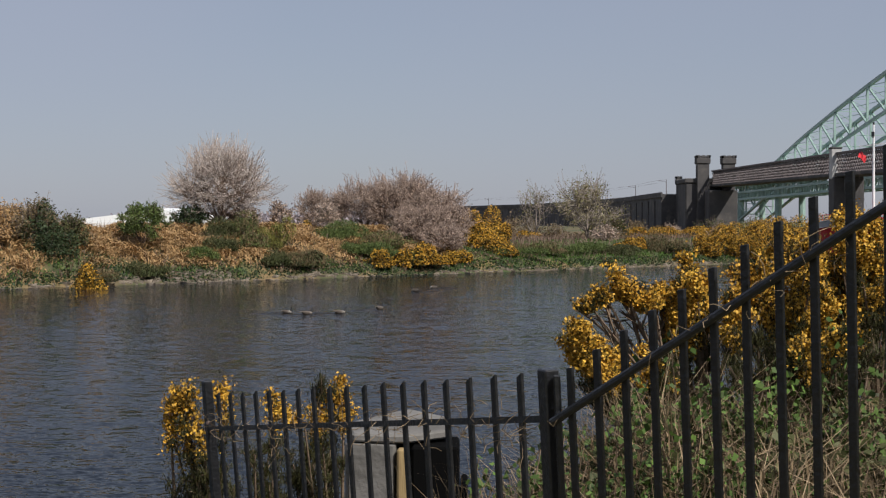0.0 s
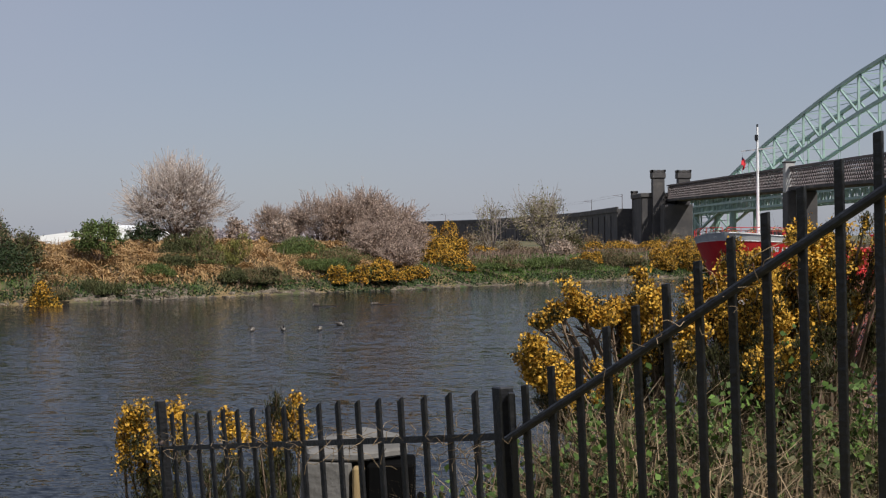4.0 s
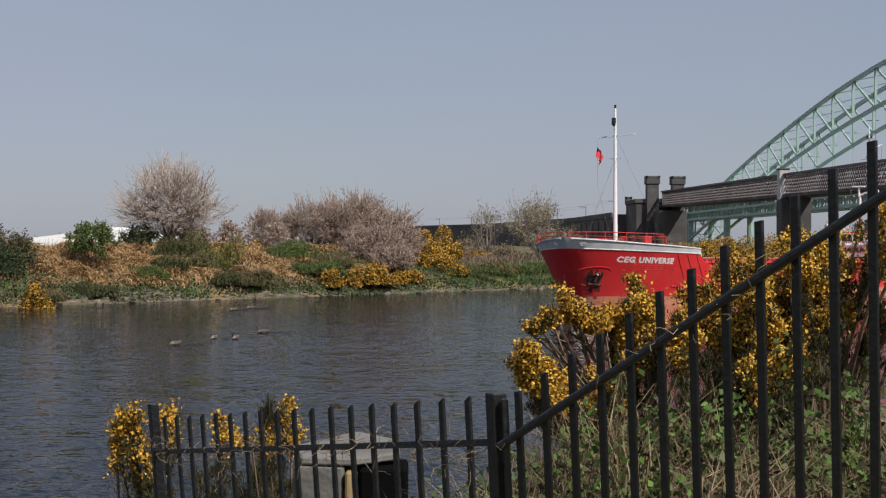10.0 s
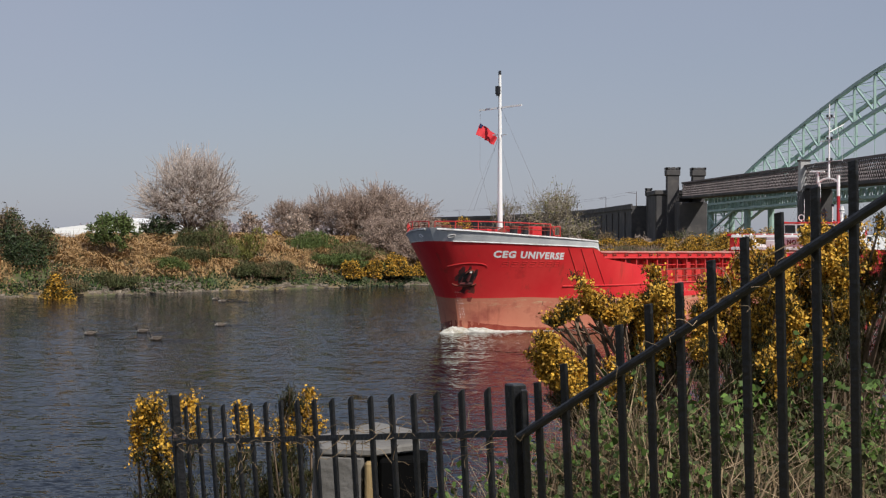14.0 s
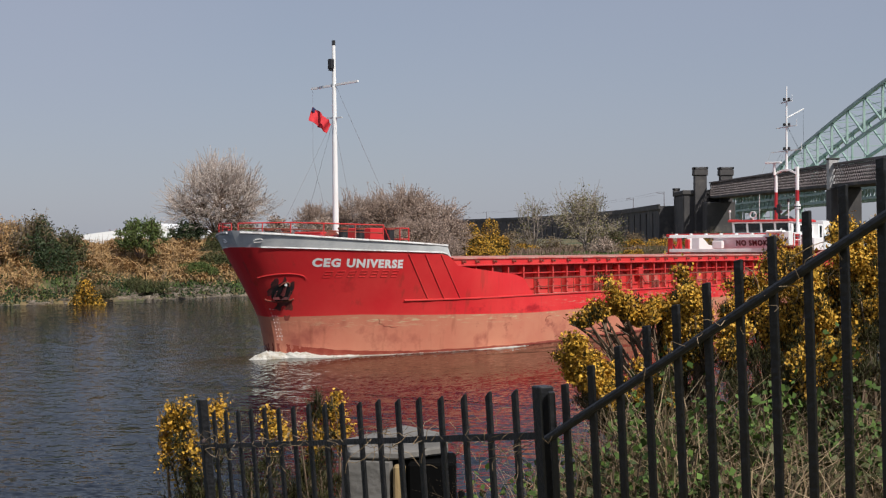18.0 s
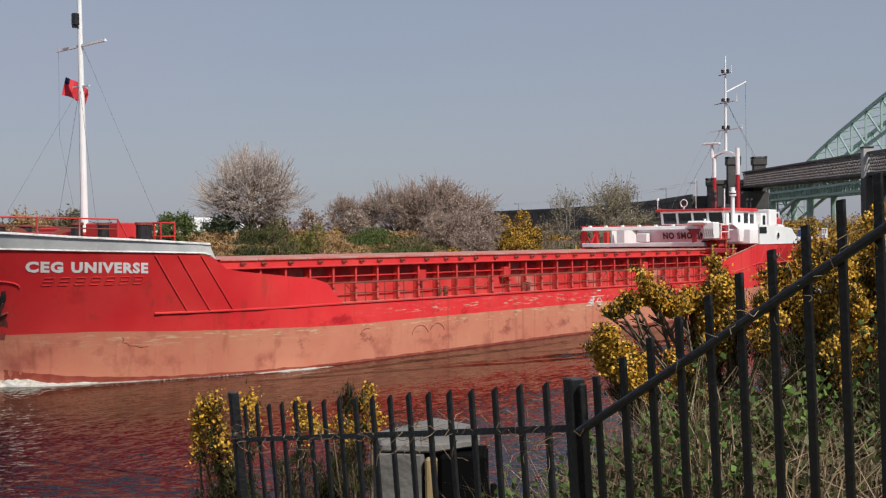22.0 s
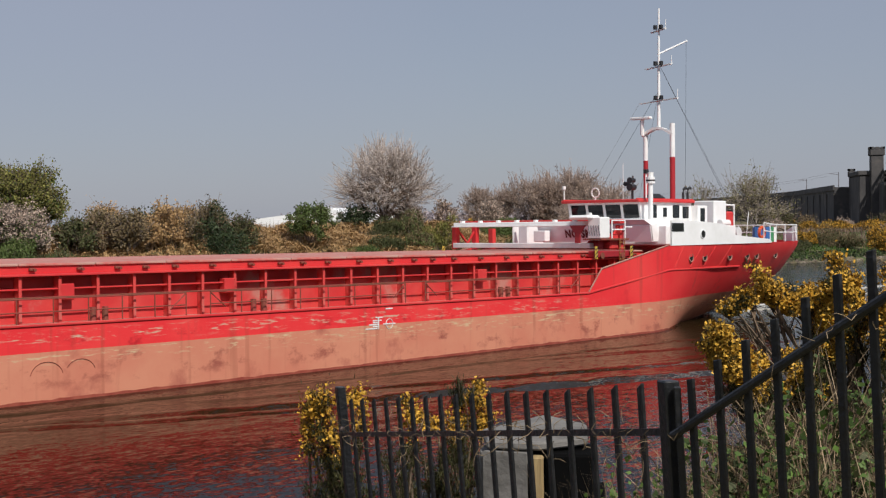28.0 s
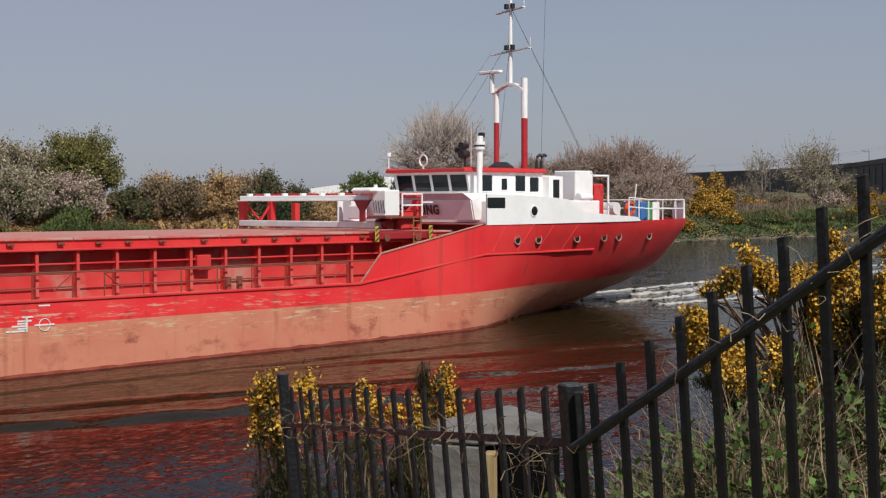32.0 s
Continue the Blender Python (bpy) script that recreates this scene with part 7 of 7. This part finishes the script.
        for i in range(n):
            u = i / (n - 1)
            x = x0 + (x1 - x0) * u
            y = y0 + (y1 - y0) * u + 0.35 * noise.noise((x * 0.25, y0, 3.0))
            h = 0.62 * tall * math.sin(math.pi * u) ** 0.5 * (1 + 0.5 * noise.noise((x * 0.5, y0, 6.0)))
            for j in range(m):
                v = 2 * j / (m - 1) - 1
                z = h * math.cos(math.pi * v / 2) ** 2 + 0.25 * h * noise.noise((x * 0.9, v * 2, y0)) * (1 - v * v) - 0.012 * v * v
                verts.append((x + 0.35 * wide * v, y + wide * v, up(x) + z - 0.006))
        for i in range(n - 1):
            for j in range(m - 1):
                a = i * m + j
                faces.append((a, a + m, a + m + 1, a + 1))
        me = mesh_of("bow_wave_swell", verts, faces, LEEWATER, True)
        if me.polygons[0].normal.z < 0:
            me.flip_normals()
        link("bow_wave_swell", me, ship, "smooth dark swell spreading from the hull")


make_foam()

# ---- railway viaduct and bridges ----
def make_viaduct():
    v = empty("railway_viaduct")
    line = [Vector(p) for p in ((60.5, 468, 14.7), (57.5, 560, 14.6), (50, 680, 15.0), (28, 830, 15.5), (-18, 1010, 16.3), (-80, 1200, 16.5))]
    dist = [0]
    for a, b in zip(line, line[1:]):
        dist.append(dist[-1] + (b - a).length)

    def at(d):
        return Vector([float(np.interp(d, dist, [p[k] for p in line])) for k in range(3)])
    pitch, d = 15.0, 0.0
    while d + pitch < dist[-1]:
        a, b = at(d), at(d + pitch)
        x = (b - a).normalized()
        y = Vector((-x.y, x.x, 0))
        bm = bmesh.new()
        top = a.z
        outline = [(0, 2.0), (0, top), (pitch, top), (pitch, 2.0)]
        for side in (-4.4, 4.4):
            bm.faces.new([bm.verts.new(a + x * u + y * side + Vector((0, 0, z - a.z))) for u, z in outline])
        bm.faces.ensure_lookup_table()
        f0, f1 = bm.faces[0].verts[:], bm.faces[1].verts[:]
        for i in range(len(f0)):
            bm.faces.new((f0[i], f0[(i + 1) % len(f0)], f1[(i + 1) % len(f1)], f1[i]))
        bmesh.ops.recalc_face_normals(bm, faces=bm.faces[:])
        part("wall", bm, STONE, v)
        for side in (-4.6, 4.6):
            part("pilaster", barred(a + y * (side * 0.97) + Vector((0, 0, -9.5)), a + x * 1.6 + y * (side * 0.97) + Vector((0, 0, -9.5)), 0.5, 15.0), STONE, v)
            part("parapet", barred(a + y * side + Vector((0, 0, -0.2)), b + y * side + Vector((0, 0, -0.2)), 0.5, 1.6), STONE, v)
        d += pitch
    tagged(v, "long soot-blackened stone railway viaduct", "viaduct")
    # catenary masts
    for k in range(9):
        p = at(20 + 75 * k)
        q = empty("catenary_mast", Matrix.Translation(p))
        part("pole", tubed((0, 0, 0), (0, 0, 5.2), 0.13, 0.09), GIRDER, q)
        part("arm", tube(tubed((0, 0, 4.4), (-2.9, 0, 4.8), 0.06), (0, 0, 5.1), (-2.9, 0, 4.8), 0.04), GIRDER, q)
        tagged(q, "grey steel catenary mast on the viaduct", "mast", "catenary masts")
    bm = bmesh.new()
    for k in range(8):
        a, b = at(20 + 75 * k), at(95 + 75 * k)
        tube(bm, a + Vector((-2.8, 0, 4.1)), b + Vector((-2.8, 0, 4.1)), 0.02, sides=4)
        tube(bm, a + Vector((-2.8, 0, 4.9)), b + Vector((-2.8, 0, 4.9)), 0.02, sides=4)
    w = part("overhead_wire", bm, GIRDER, None)
    tagged(w, "thin overhead railway wires", "wire")


def turret(x, y, top, wide, base):
    t = empty("gate_tower", Matrix.Translation((x, y, 0)))
    part("shaft", boxed((-wide / 2, -wide / 2, base), (wide / 2, wide / 2, top - 2.6), 0.1), STONE, t)
    part("corbel", boxed((-wide / 2 - 0.35, -wide / 2 - 0.35, top - 2.6), (wide / 2 + 0.35, wide / 2 + 0.35, top - 0.7), 0.25), STONE, t)
    crown = bmesh.new()
    for i in range(4):
        for a, b in ((-1, -0.45), (-0.25, 0.25), (0.45, 1)):
            w = wide / 2 + 0.35
            m = Matrix.Rotation(i * math.pi / 2, 4, "Z")
            box(crown, (a * w, w - 0.5, top - 0.7), (b * w, w, top), m=m)
    part("battlements", crown, STONE, t)
    tagged(t, "blackened stone turret with a corbelled crown", "tower", "bridge towers")


def make_bridge():
    turret(65.6, 446.0, 25.9, 3.6, 2)
    turret(73.0, 444.0, 25.7, 3.6, 2)
    turret(61.0, 466.0, 20.2, 1.4, 2)
    p = empty("bridge_pier")
    part("shaft", boxed((60.5, 446, 1.5), (73.5, 466, 17.6), 0.3), STONE, p)
    part("cap", boxed((60.2, 445.6, 17.6), (70.5, 466.4, 19.0), 0.2), STONE, p)
    part("wing", boxed((66, 436, 1.5), (74.5, 446.2, 15.2), 0.3), STONE, p)
    tagged(p, "massive sooty stone abutment at the viaduct's end", "pier")
    g = empty("railway_bridge")
    a, b = Vector((68.6, 446, 18.95)), Vector((76, 120, 15.75))
    x = (b - a).normalized()
    y = Vector((-x.y, x.x, 0)).normalized()
    length = (b - a).length
    for side in (0, 5.0):
        o = y * side
        part("top_chord", barred(a + o + Vector((0, 0, 2.2)), b + o + Vector((0, 0, 2.2)), 0.7, 0.4), GIRDER, g)
        part("bottom_chord", barred(a + o + Vector((0, 0, -2.15)), b + o + Vector((0, 0, -2.15)), 0.9, 0.6), STONE, g)
        bm = bmesh.new()
        step = 1.3
        n = int(length / step)
        for i in range(-4, n):
            for sgn in (1, -1):
                u0, u1 = i * step, i * step + sgn * 4.3
                u1c = min(max(u1, 0), length)
                u0c = min(max(u0, 0), length)
                if u0c != u0:
                    continue
                zz = -2.15 + 4.3 * (abs(u1c - u0) / 4.3)
                bar(bm, a + o + x * u0 + Vector((0, 0, -2.15)), a + o + x * u1c + Vector((0, 0, zz)), 0.10, 0.20, y)
        part("lattice", bm, LATTICE, g)
    part("deck", barred(a + y * 2.5 + Vector((0, 0, -2.4)), b + y * 2.5 + Vector((0, 0, -2.4)), 5.0, 0.4), STONE, g)
    tagged(g, "dark lattice-girder railway bridge", "bridge")
    for d in (143, 290):
        q = a + x * d
        t = empty("bridge_pier", Matrix.Translation((q.x, q.y, 0)) @ Matrix.Rotation(math.atan2(x.y, x.x), 4, "Z"))
        part("shaft", boxed((-2.2, -1.0, -1.5), (2.2, 5.2, 14.9 - 0.0085 * (d - 143)), 0.2), STONE, t)
        part("pilaster", boxed((-0.95, -1.2, 14.5 - 0.0085 * (d - 143)), (0.95, 0.9, 20.7 - 0.0085 * (d - 143)), 0.15), material("pale_stone", (0.50, 0.49, 0.48), 0.9, other=(0.38, 0.37, 0.36), scale=0.6), t, "pale grey stone pilaster")
        part("pilaster_cap", boxed((-1.1, -1.35, 20.7 - 0.0085 * (d - 143)), (1.1, 1.05, 21.05 - 0.0085 * (d - 143)), 0.1), STONE, t)
        tagged(t, "dark stone pier with a pale pilaster", "pier", "railway piers")


def make_arch():
    g = empty("arch_bridge")
    # rib profile along y, two ribs abreast
    prof = ((664, 9.5), (624, 18.0), (585, 24.5), (549, 29.8), (508, 35.3), (467, 40.0), (436, 43.4), (405, 46.4), (380, 48.3), (354, 49.8), (320, 51.0), (280, 51.3), (240, 50.3), (200, 48.0))
    low = ((664, 3.5), (624, 9.0), (585, 15.0), (549, 18.5), (508, 24.0), (467, 29.0), (436, 32.6), (405, 35.8), (380, 38.0), (354, 40.0), (320, 42.0), (280, 42.6), (240, 42.0), (200, 40.0))
    z = lambda tab, yy: float(np.interp(-yy, [-r[0] for r in tab], [r[1] for r in tab]))
    xs = lambda yy: 109.5 + 0.004 * (yy - 450)
    ys = list(range(664, 205, -20))
    WIDE = 11.3
    for off in (0, WIDE):
        for tab, w in ((prof, 0.95), (low, 0.85)):
            part("chord", pipe([(xs(a) + off, a, z(tab, a)) for a in ys], w * 0.7, 4), GREEN, g)
        for i, (a, b) in enumerate(zip(ys, ys[1:])):
            bm = bmesh.new()
            bar(bm, (xs(a) + off, a, z(low, a)), (xs(a) + off, a, z(prof, a)), 0.62, 0.62, (0, 1, 0))
            bar(bm, (xs(a) + off, a, z(prof, a)), (xs(b) + off, b, z(low, b)), 0.52, 0.52)
            part("brace", bm, GREEN, g)
        for a in ys[4:]:
            if z(low, a) > 26:
                part("hanger", tubed((xs(a) + off, a, 24), (xs(a) + off, a, z(low, a)), 0.08, sides=5), GREEN, g)
    bm = bmesh.new()
    for a in ys:
        for tab in (prof, low):
            bar(bm, (xs(a), a, z(tab, a)), (xs(a) + WIDE, a, z(tab, a)), 0.22, 0.22)
    for a, b in zip(ys, ys[1:]):
        bar(bm, (xs(a), a, z(prof, a)), (xs(b) + WIDE, b, z(prof, b)), 0.16, 0.16)
        bar(bm, (xs(a) + WIDE, a, z(prof, a)), (xs(b), b, z(prof, b)), 0.16, 0.16)
    part("cross_bracing", bm, GREEN, g)
    part("deck", boxed((107, 200, 21.5), (123.5, 700, 23.0)), GREEN, g)
    bm = bmesh.new()
    for off in (0, WIDE):
        for zz in (21.3, 18.4, 15.5):
            bar(bm, (109.5 + off, 200, zz), (109.5 + off, 700, zz), 0.8, 0.8)
        for k in range(62):
            y0 = 200 + 8 * k
            bar(bm, (109.5 + off, y0, 15.5), (109.5 + off, y0 + 4, 21.3), 0.4, 0.4)
            bar(bm, (109.5 + off, y0 + 8, 15.5), (109.5 + off, y0 + 4, 21.3), 0.4, 0.4)
            bar(bm, (109.5 + off, y0 + 4, 15.5), (109.5 + off, y0 + 4, 21.3), 0.35, 0.35, (0, 1, 0))
            if off == 0:
                bar(bm, (109.5, y0, 15.5), (109.5 + WIDE, y0 + 8, 15.5), 0.3, 0.3)
    part("deck_truss", bm, GREEN, g)
    for k, y0 in enumerate((560, 640)):
        for x0 in (111, 120):
            part("leg", tubed((x0, y0, 2), (x0, y0, 21), 1.3), GREEN, g)
    tagged(g, "pale green steel through-arch road bridge", "bridge")


make_viaduct()
make_bridge()
make_arch()


def make_shed():
    h = empty("warehouse")
    skin = material("white_cladding", (0.88, 0.88, 0.88), 0.5, other=(0.82, 0.82, 0.83), scale=0.2)
    for lo, hi, peak in (((-111.5, 402, 3.0), (-95, 440, 7.0), 0.42), ((-95, 405, 3.0), (-87, 445, 8.6), 0.3), ((-84.5, 408, 3.0), (-76, 440, 7.0), 0.3)):
        part("wall", boxed(lo, hi, 0.1), skin, h)
        mid = lo[0] + (hi[0] - lo[0]) * peak * 1.8
        part("roof", plated([(lo[0] - 0.4, hi[1], hi[2]), (hi[0] + 0.4, hi[1], hi[2]), (mid, hi[1], hi[2] + 1.5)], hi[1] - lo[1]), skin, h)
    tagged(h, "low white clad industrial sheds beyond the bank", "warehouse")


make_shed()

# ---- geese on the water ----
PLUME = material("grey_brown_plumage", (0.085, 0.066, 0.052), 0.85, other=(0.16, 0.13, 0.105), scale=9)
PALEPLUME = material("pale_plumage", (0.34, 0.31, 0.27), 0.85, other=(0.20, 0.175, 0.15), scale=9)
DARKPLUME = material("black_plumage", (0.02, 0.018, 0.018), 0.7, other=(0.035, 0.03, 0.03), scale=9)


def make_goose():
    g = empty("goose")
    bm = bmesh.new()
    bmesh.ops.create_uvsphere(bm, u_segments=14, v_segments=9, radius=1.0, matrix=Matrix.Diagonal((0.40, 0.17, 0.16, 1)))
    for v in bm.verts:
        if v.co.x > 0.12:
            v.co.z += 0.22 * (v.co.x - 0.12)
            v.co.y *= 1 - 0.9 * (v.co.x - 0.12)
        if v.co.z < -0.09:
            v.co.z = -0.09
    bmesh.ops.translate(bm, vec=(0, 0, 0.09), verts=bm.verts)
    part("body", bm, PLUME, g, smooth=True)
    part("breast", tube(bmesh.new(), (-0.40, 0, 0.08), (-0.22, 0, 0.10), 0.05, 0.15, 10), PALEPLUME, g)
    part("neck", tube(tubed((-0.30, 0, 0.14), (-0.40, 0, 0.36), 0.06, 0.035, 8), (-0.40, 0, 0.36), (-0.43, 0, 0.42), 0.045, 0.04, 8), DARKPLUME, g)
    bm = bmesh.new()
    bmesh.ops.create_uvsphere(bm, u_segments=10, v_segments=7, radius=1.0, matrix=Matrix.Translation((-0.45, 0, 0.43)) @ Matrix.Diagonal((0.065, 0.045, 0.045, 1)))
    part("head", bm, DARKPLUME, g)
    part("beak", tubed((-0.50, 0, 0.42), (-0.57, 0, 0.41), 0.024, 0.008, 6), BLACK, g)
    for sg in (-1, 1):
        part("wing", plated([(-0.16, sg * 0.13, 0.20), (0.10, sg * 0.16, 0.21), (0.46, sg * 0.05, 0.20), (0.30, sg * 0.15, 0.12), (-0.10, sg * 0.17, 0.10)], 0.02), PLUME, g)
    part("tail", plated([(0.34, -0.07, 0.20), (0.34, 0.07, 0.20), (0.50, 0.04, 0.24), (0.50, -0.04, 0.24)], 0.02), PALEPLUME, g)
    for o in g.children:
        o.data.transform(Matrix.Scale(0.86, 4))
    # two low ripples that spread behind the bird
    for sg in (-1, 1):
        verts, faces = [], []
        n, m = 26, 7
        for i in range(n):
            u = i / (n - 1)
            for j in range(m):
                v = 2 * j / (m - 1) - 1
                h = 0.03 * math.sin(math.pi * u) ** 0.6 * math.cos(math.pi * v / 2) ** 2
                verts.append((-0.25 + 2.6 * u, sg * (0.10 + 0.8 * u + 0.12 * v), h - 0.004))
        for i in range(n - 1):
            for j in range(m - 1):
                a = i * m + j
                faces.append((a, a + m, a + m + 1, a + 1))
        me = mesh_of("ripple", verts, faces, LEEWATER, True)
        if me.polygons[0].normal.z < 0:
            me.flip_normals()
        link("ripple", me, g, "low ripple spreading behind the goose")
    return tagged(g, "brown and black goose swimming on the canal", "goose", "geese")


geese = [make_goose()]
for k in range(8):
    geese.append(copy_thing(geese[0], Matrix()))


def motions():
    # seconds, bow's place on the water, heading of the keel
    walk(ship, [(t, pose(x, y, 0.323, 0, 0.616, turn)) for t, x, y, turn in (
        (0, 34.64, 141.88, 55.6),
        (5.5, 20.15, 118.52, 55.8),
        (7, 16.37, 112.26, 55.9),
        (9, 11.33, 103.94, 56.05),
        (11, 6.26, 95.66, 56.4),
        (13, 1.13, 87.45, 56.6),
        (15.5, -5.25, 77.39, 56.5),
        (17, -9.07, 71.59, 56.40),
        (19, -14.13, 63.99, 56.19),
        (21, -19.20, 56.55, 56.11),
        (23, -24.26, 49.25, 55.99),
        (24, -26.77, 45.67, 55.91),
        (25, -29.26, 42.14, 55.95),
        (26, -31.73, 38.63, 55.94),
        (28.5, -38.27, 29.86, 55.62),
        (30, -42.19, 24.58, 55.35),
        (31, -44.78, 21.06, 55.16),
        (32, -47.36, 17.53, 55.07),
    )])
    # the ensign's strips, each hung from the one before
    for k, strip in enumerate(flag):
        rows = []
        for i in range(65):
            t = i * 0.5
            swing = 26 * math.sin(2.1 * t - 0.9 * k) + 9 * math.sin(5.3 * t + k)
            if k == 0:
                rows.append((t, pose(7.3 + 1.1 * min(1, max(0, (t - 20.5) / 4.5)), 1.45, 12.75 - 0.03 * t, 0, 24 - 14 * min(1, max(0, (t - 20) / 3)), 0.45 * swing - 4)))
            else:
                rows.append((t, pose(0.80, 0, 0, 0, 4, 0.8 * swing)))
        walk(strip, rows)
    # geese: seconds and place on the water
    swims = (((0, -12.7, 92.8), (3.5, -11.9, 92.5), (5.5, -13.0, 88.2), (7, -13.2, 84.8), (9, -14.1, 83.2), (11, -15.5, 81.9), (12, -16.7, 81.7), (13, -19.0, 83.0), (13.5, -20.2, 82.9), (15.5, -25.3, 81.9), (17, -46, 77), (19, -76, 74), (23, -120, 72), (32, -160, 64)),
             ((0, -11.3, 91.9), (3.5, -9.9, 92.6), (5.5, -12.0, 91.5), (7, -12.5, 90.4), (9, -13.2, 88.5), (11, -13.7, 86.4), (12, -14.7, 85.3), (13, -16.4, 84.9), (13.5, -17.5, 84.4), (15.5, -23.4, 86.2), (17, -42, 80), (19, -72, 76), (23, -116, 72), (32, -155, 58)),
             ((0, -9.3, 92.7), (3.5, -7.4, 92.7), (5.5, -10.6, 91.4), (7, -11.0, 90.0), (9, -11.7, 88.8), (11, -12.6, 85.5), (12, -13.5, 83.0), (13, -14.4, 79.3), (13.5, -15.4, 78.0), (15.5, -21.6, 82.2), (17, -40, 76), (19, -70, 72), (23, -114, 70), (32, -150, 50)),
             ((0, -7.1, 97.2), (3.5, -6.8, 97.6), (5.5, -7.8, 94.6), (7, -8.6, 93.4), (9, -10.2, 93.4), (11, -12.0, 93.0), (12, -12.9, 92.4), (13, -13.7, 91.5), (13.5, -14.3, 91.4), (15.5, -20.2, 87.3), (17, -40, 84), (19, -70, 80), (23, -112, 76), (32, -150, 74)),
             ((0, -5.9, 122.3), (6, -13.2, 126.0), (9, -16.3, 124.7), (13, -19.3, 123.5), (16, -27, 118), (19, -70, 100), (23, -110, 90), (32, -150, 60)),
             ((0, -4.6, 128.6), (6, -8.2, 127.4), (13, -20.5, 128), (16, -24, 119), (19, -72, 102), (23, -112, 92), (32, -155, 62)),
             ((0, -26.0, 52.0), (20, -27.0, 42.0), (24.6, -28.6, 35.4), (32, -38, 27)),
             ((0, -45.0, 70.0), (24.6, -51.0, 63.5), (32, -58, 58)),
             ((0, -42.0, 73.0), (24.6, -49.0, 66.8), (32, -56, 61)))
    for bird, swim in zip(geese, swims):
        turn, rows = None, []
        for i, (t, x, y) in enumerate(swim):
            _, xa, ya = swim[max(0, i - 1)]
            _, xb, yb = swim[min(len(swim) - 1, i + 1)]
            a = math.degrees(math.atan2(ya - yb, xa - xb))
            if turn is not None:
                a = turn + max(-80, min(80, (a - turn + 180) % 360 - 180))
            turn = a
            rows.append((t, pose(x, y, 0, 0, 0, a)))
        walk(bird, rows)


motions()
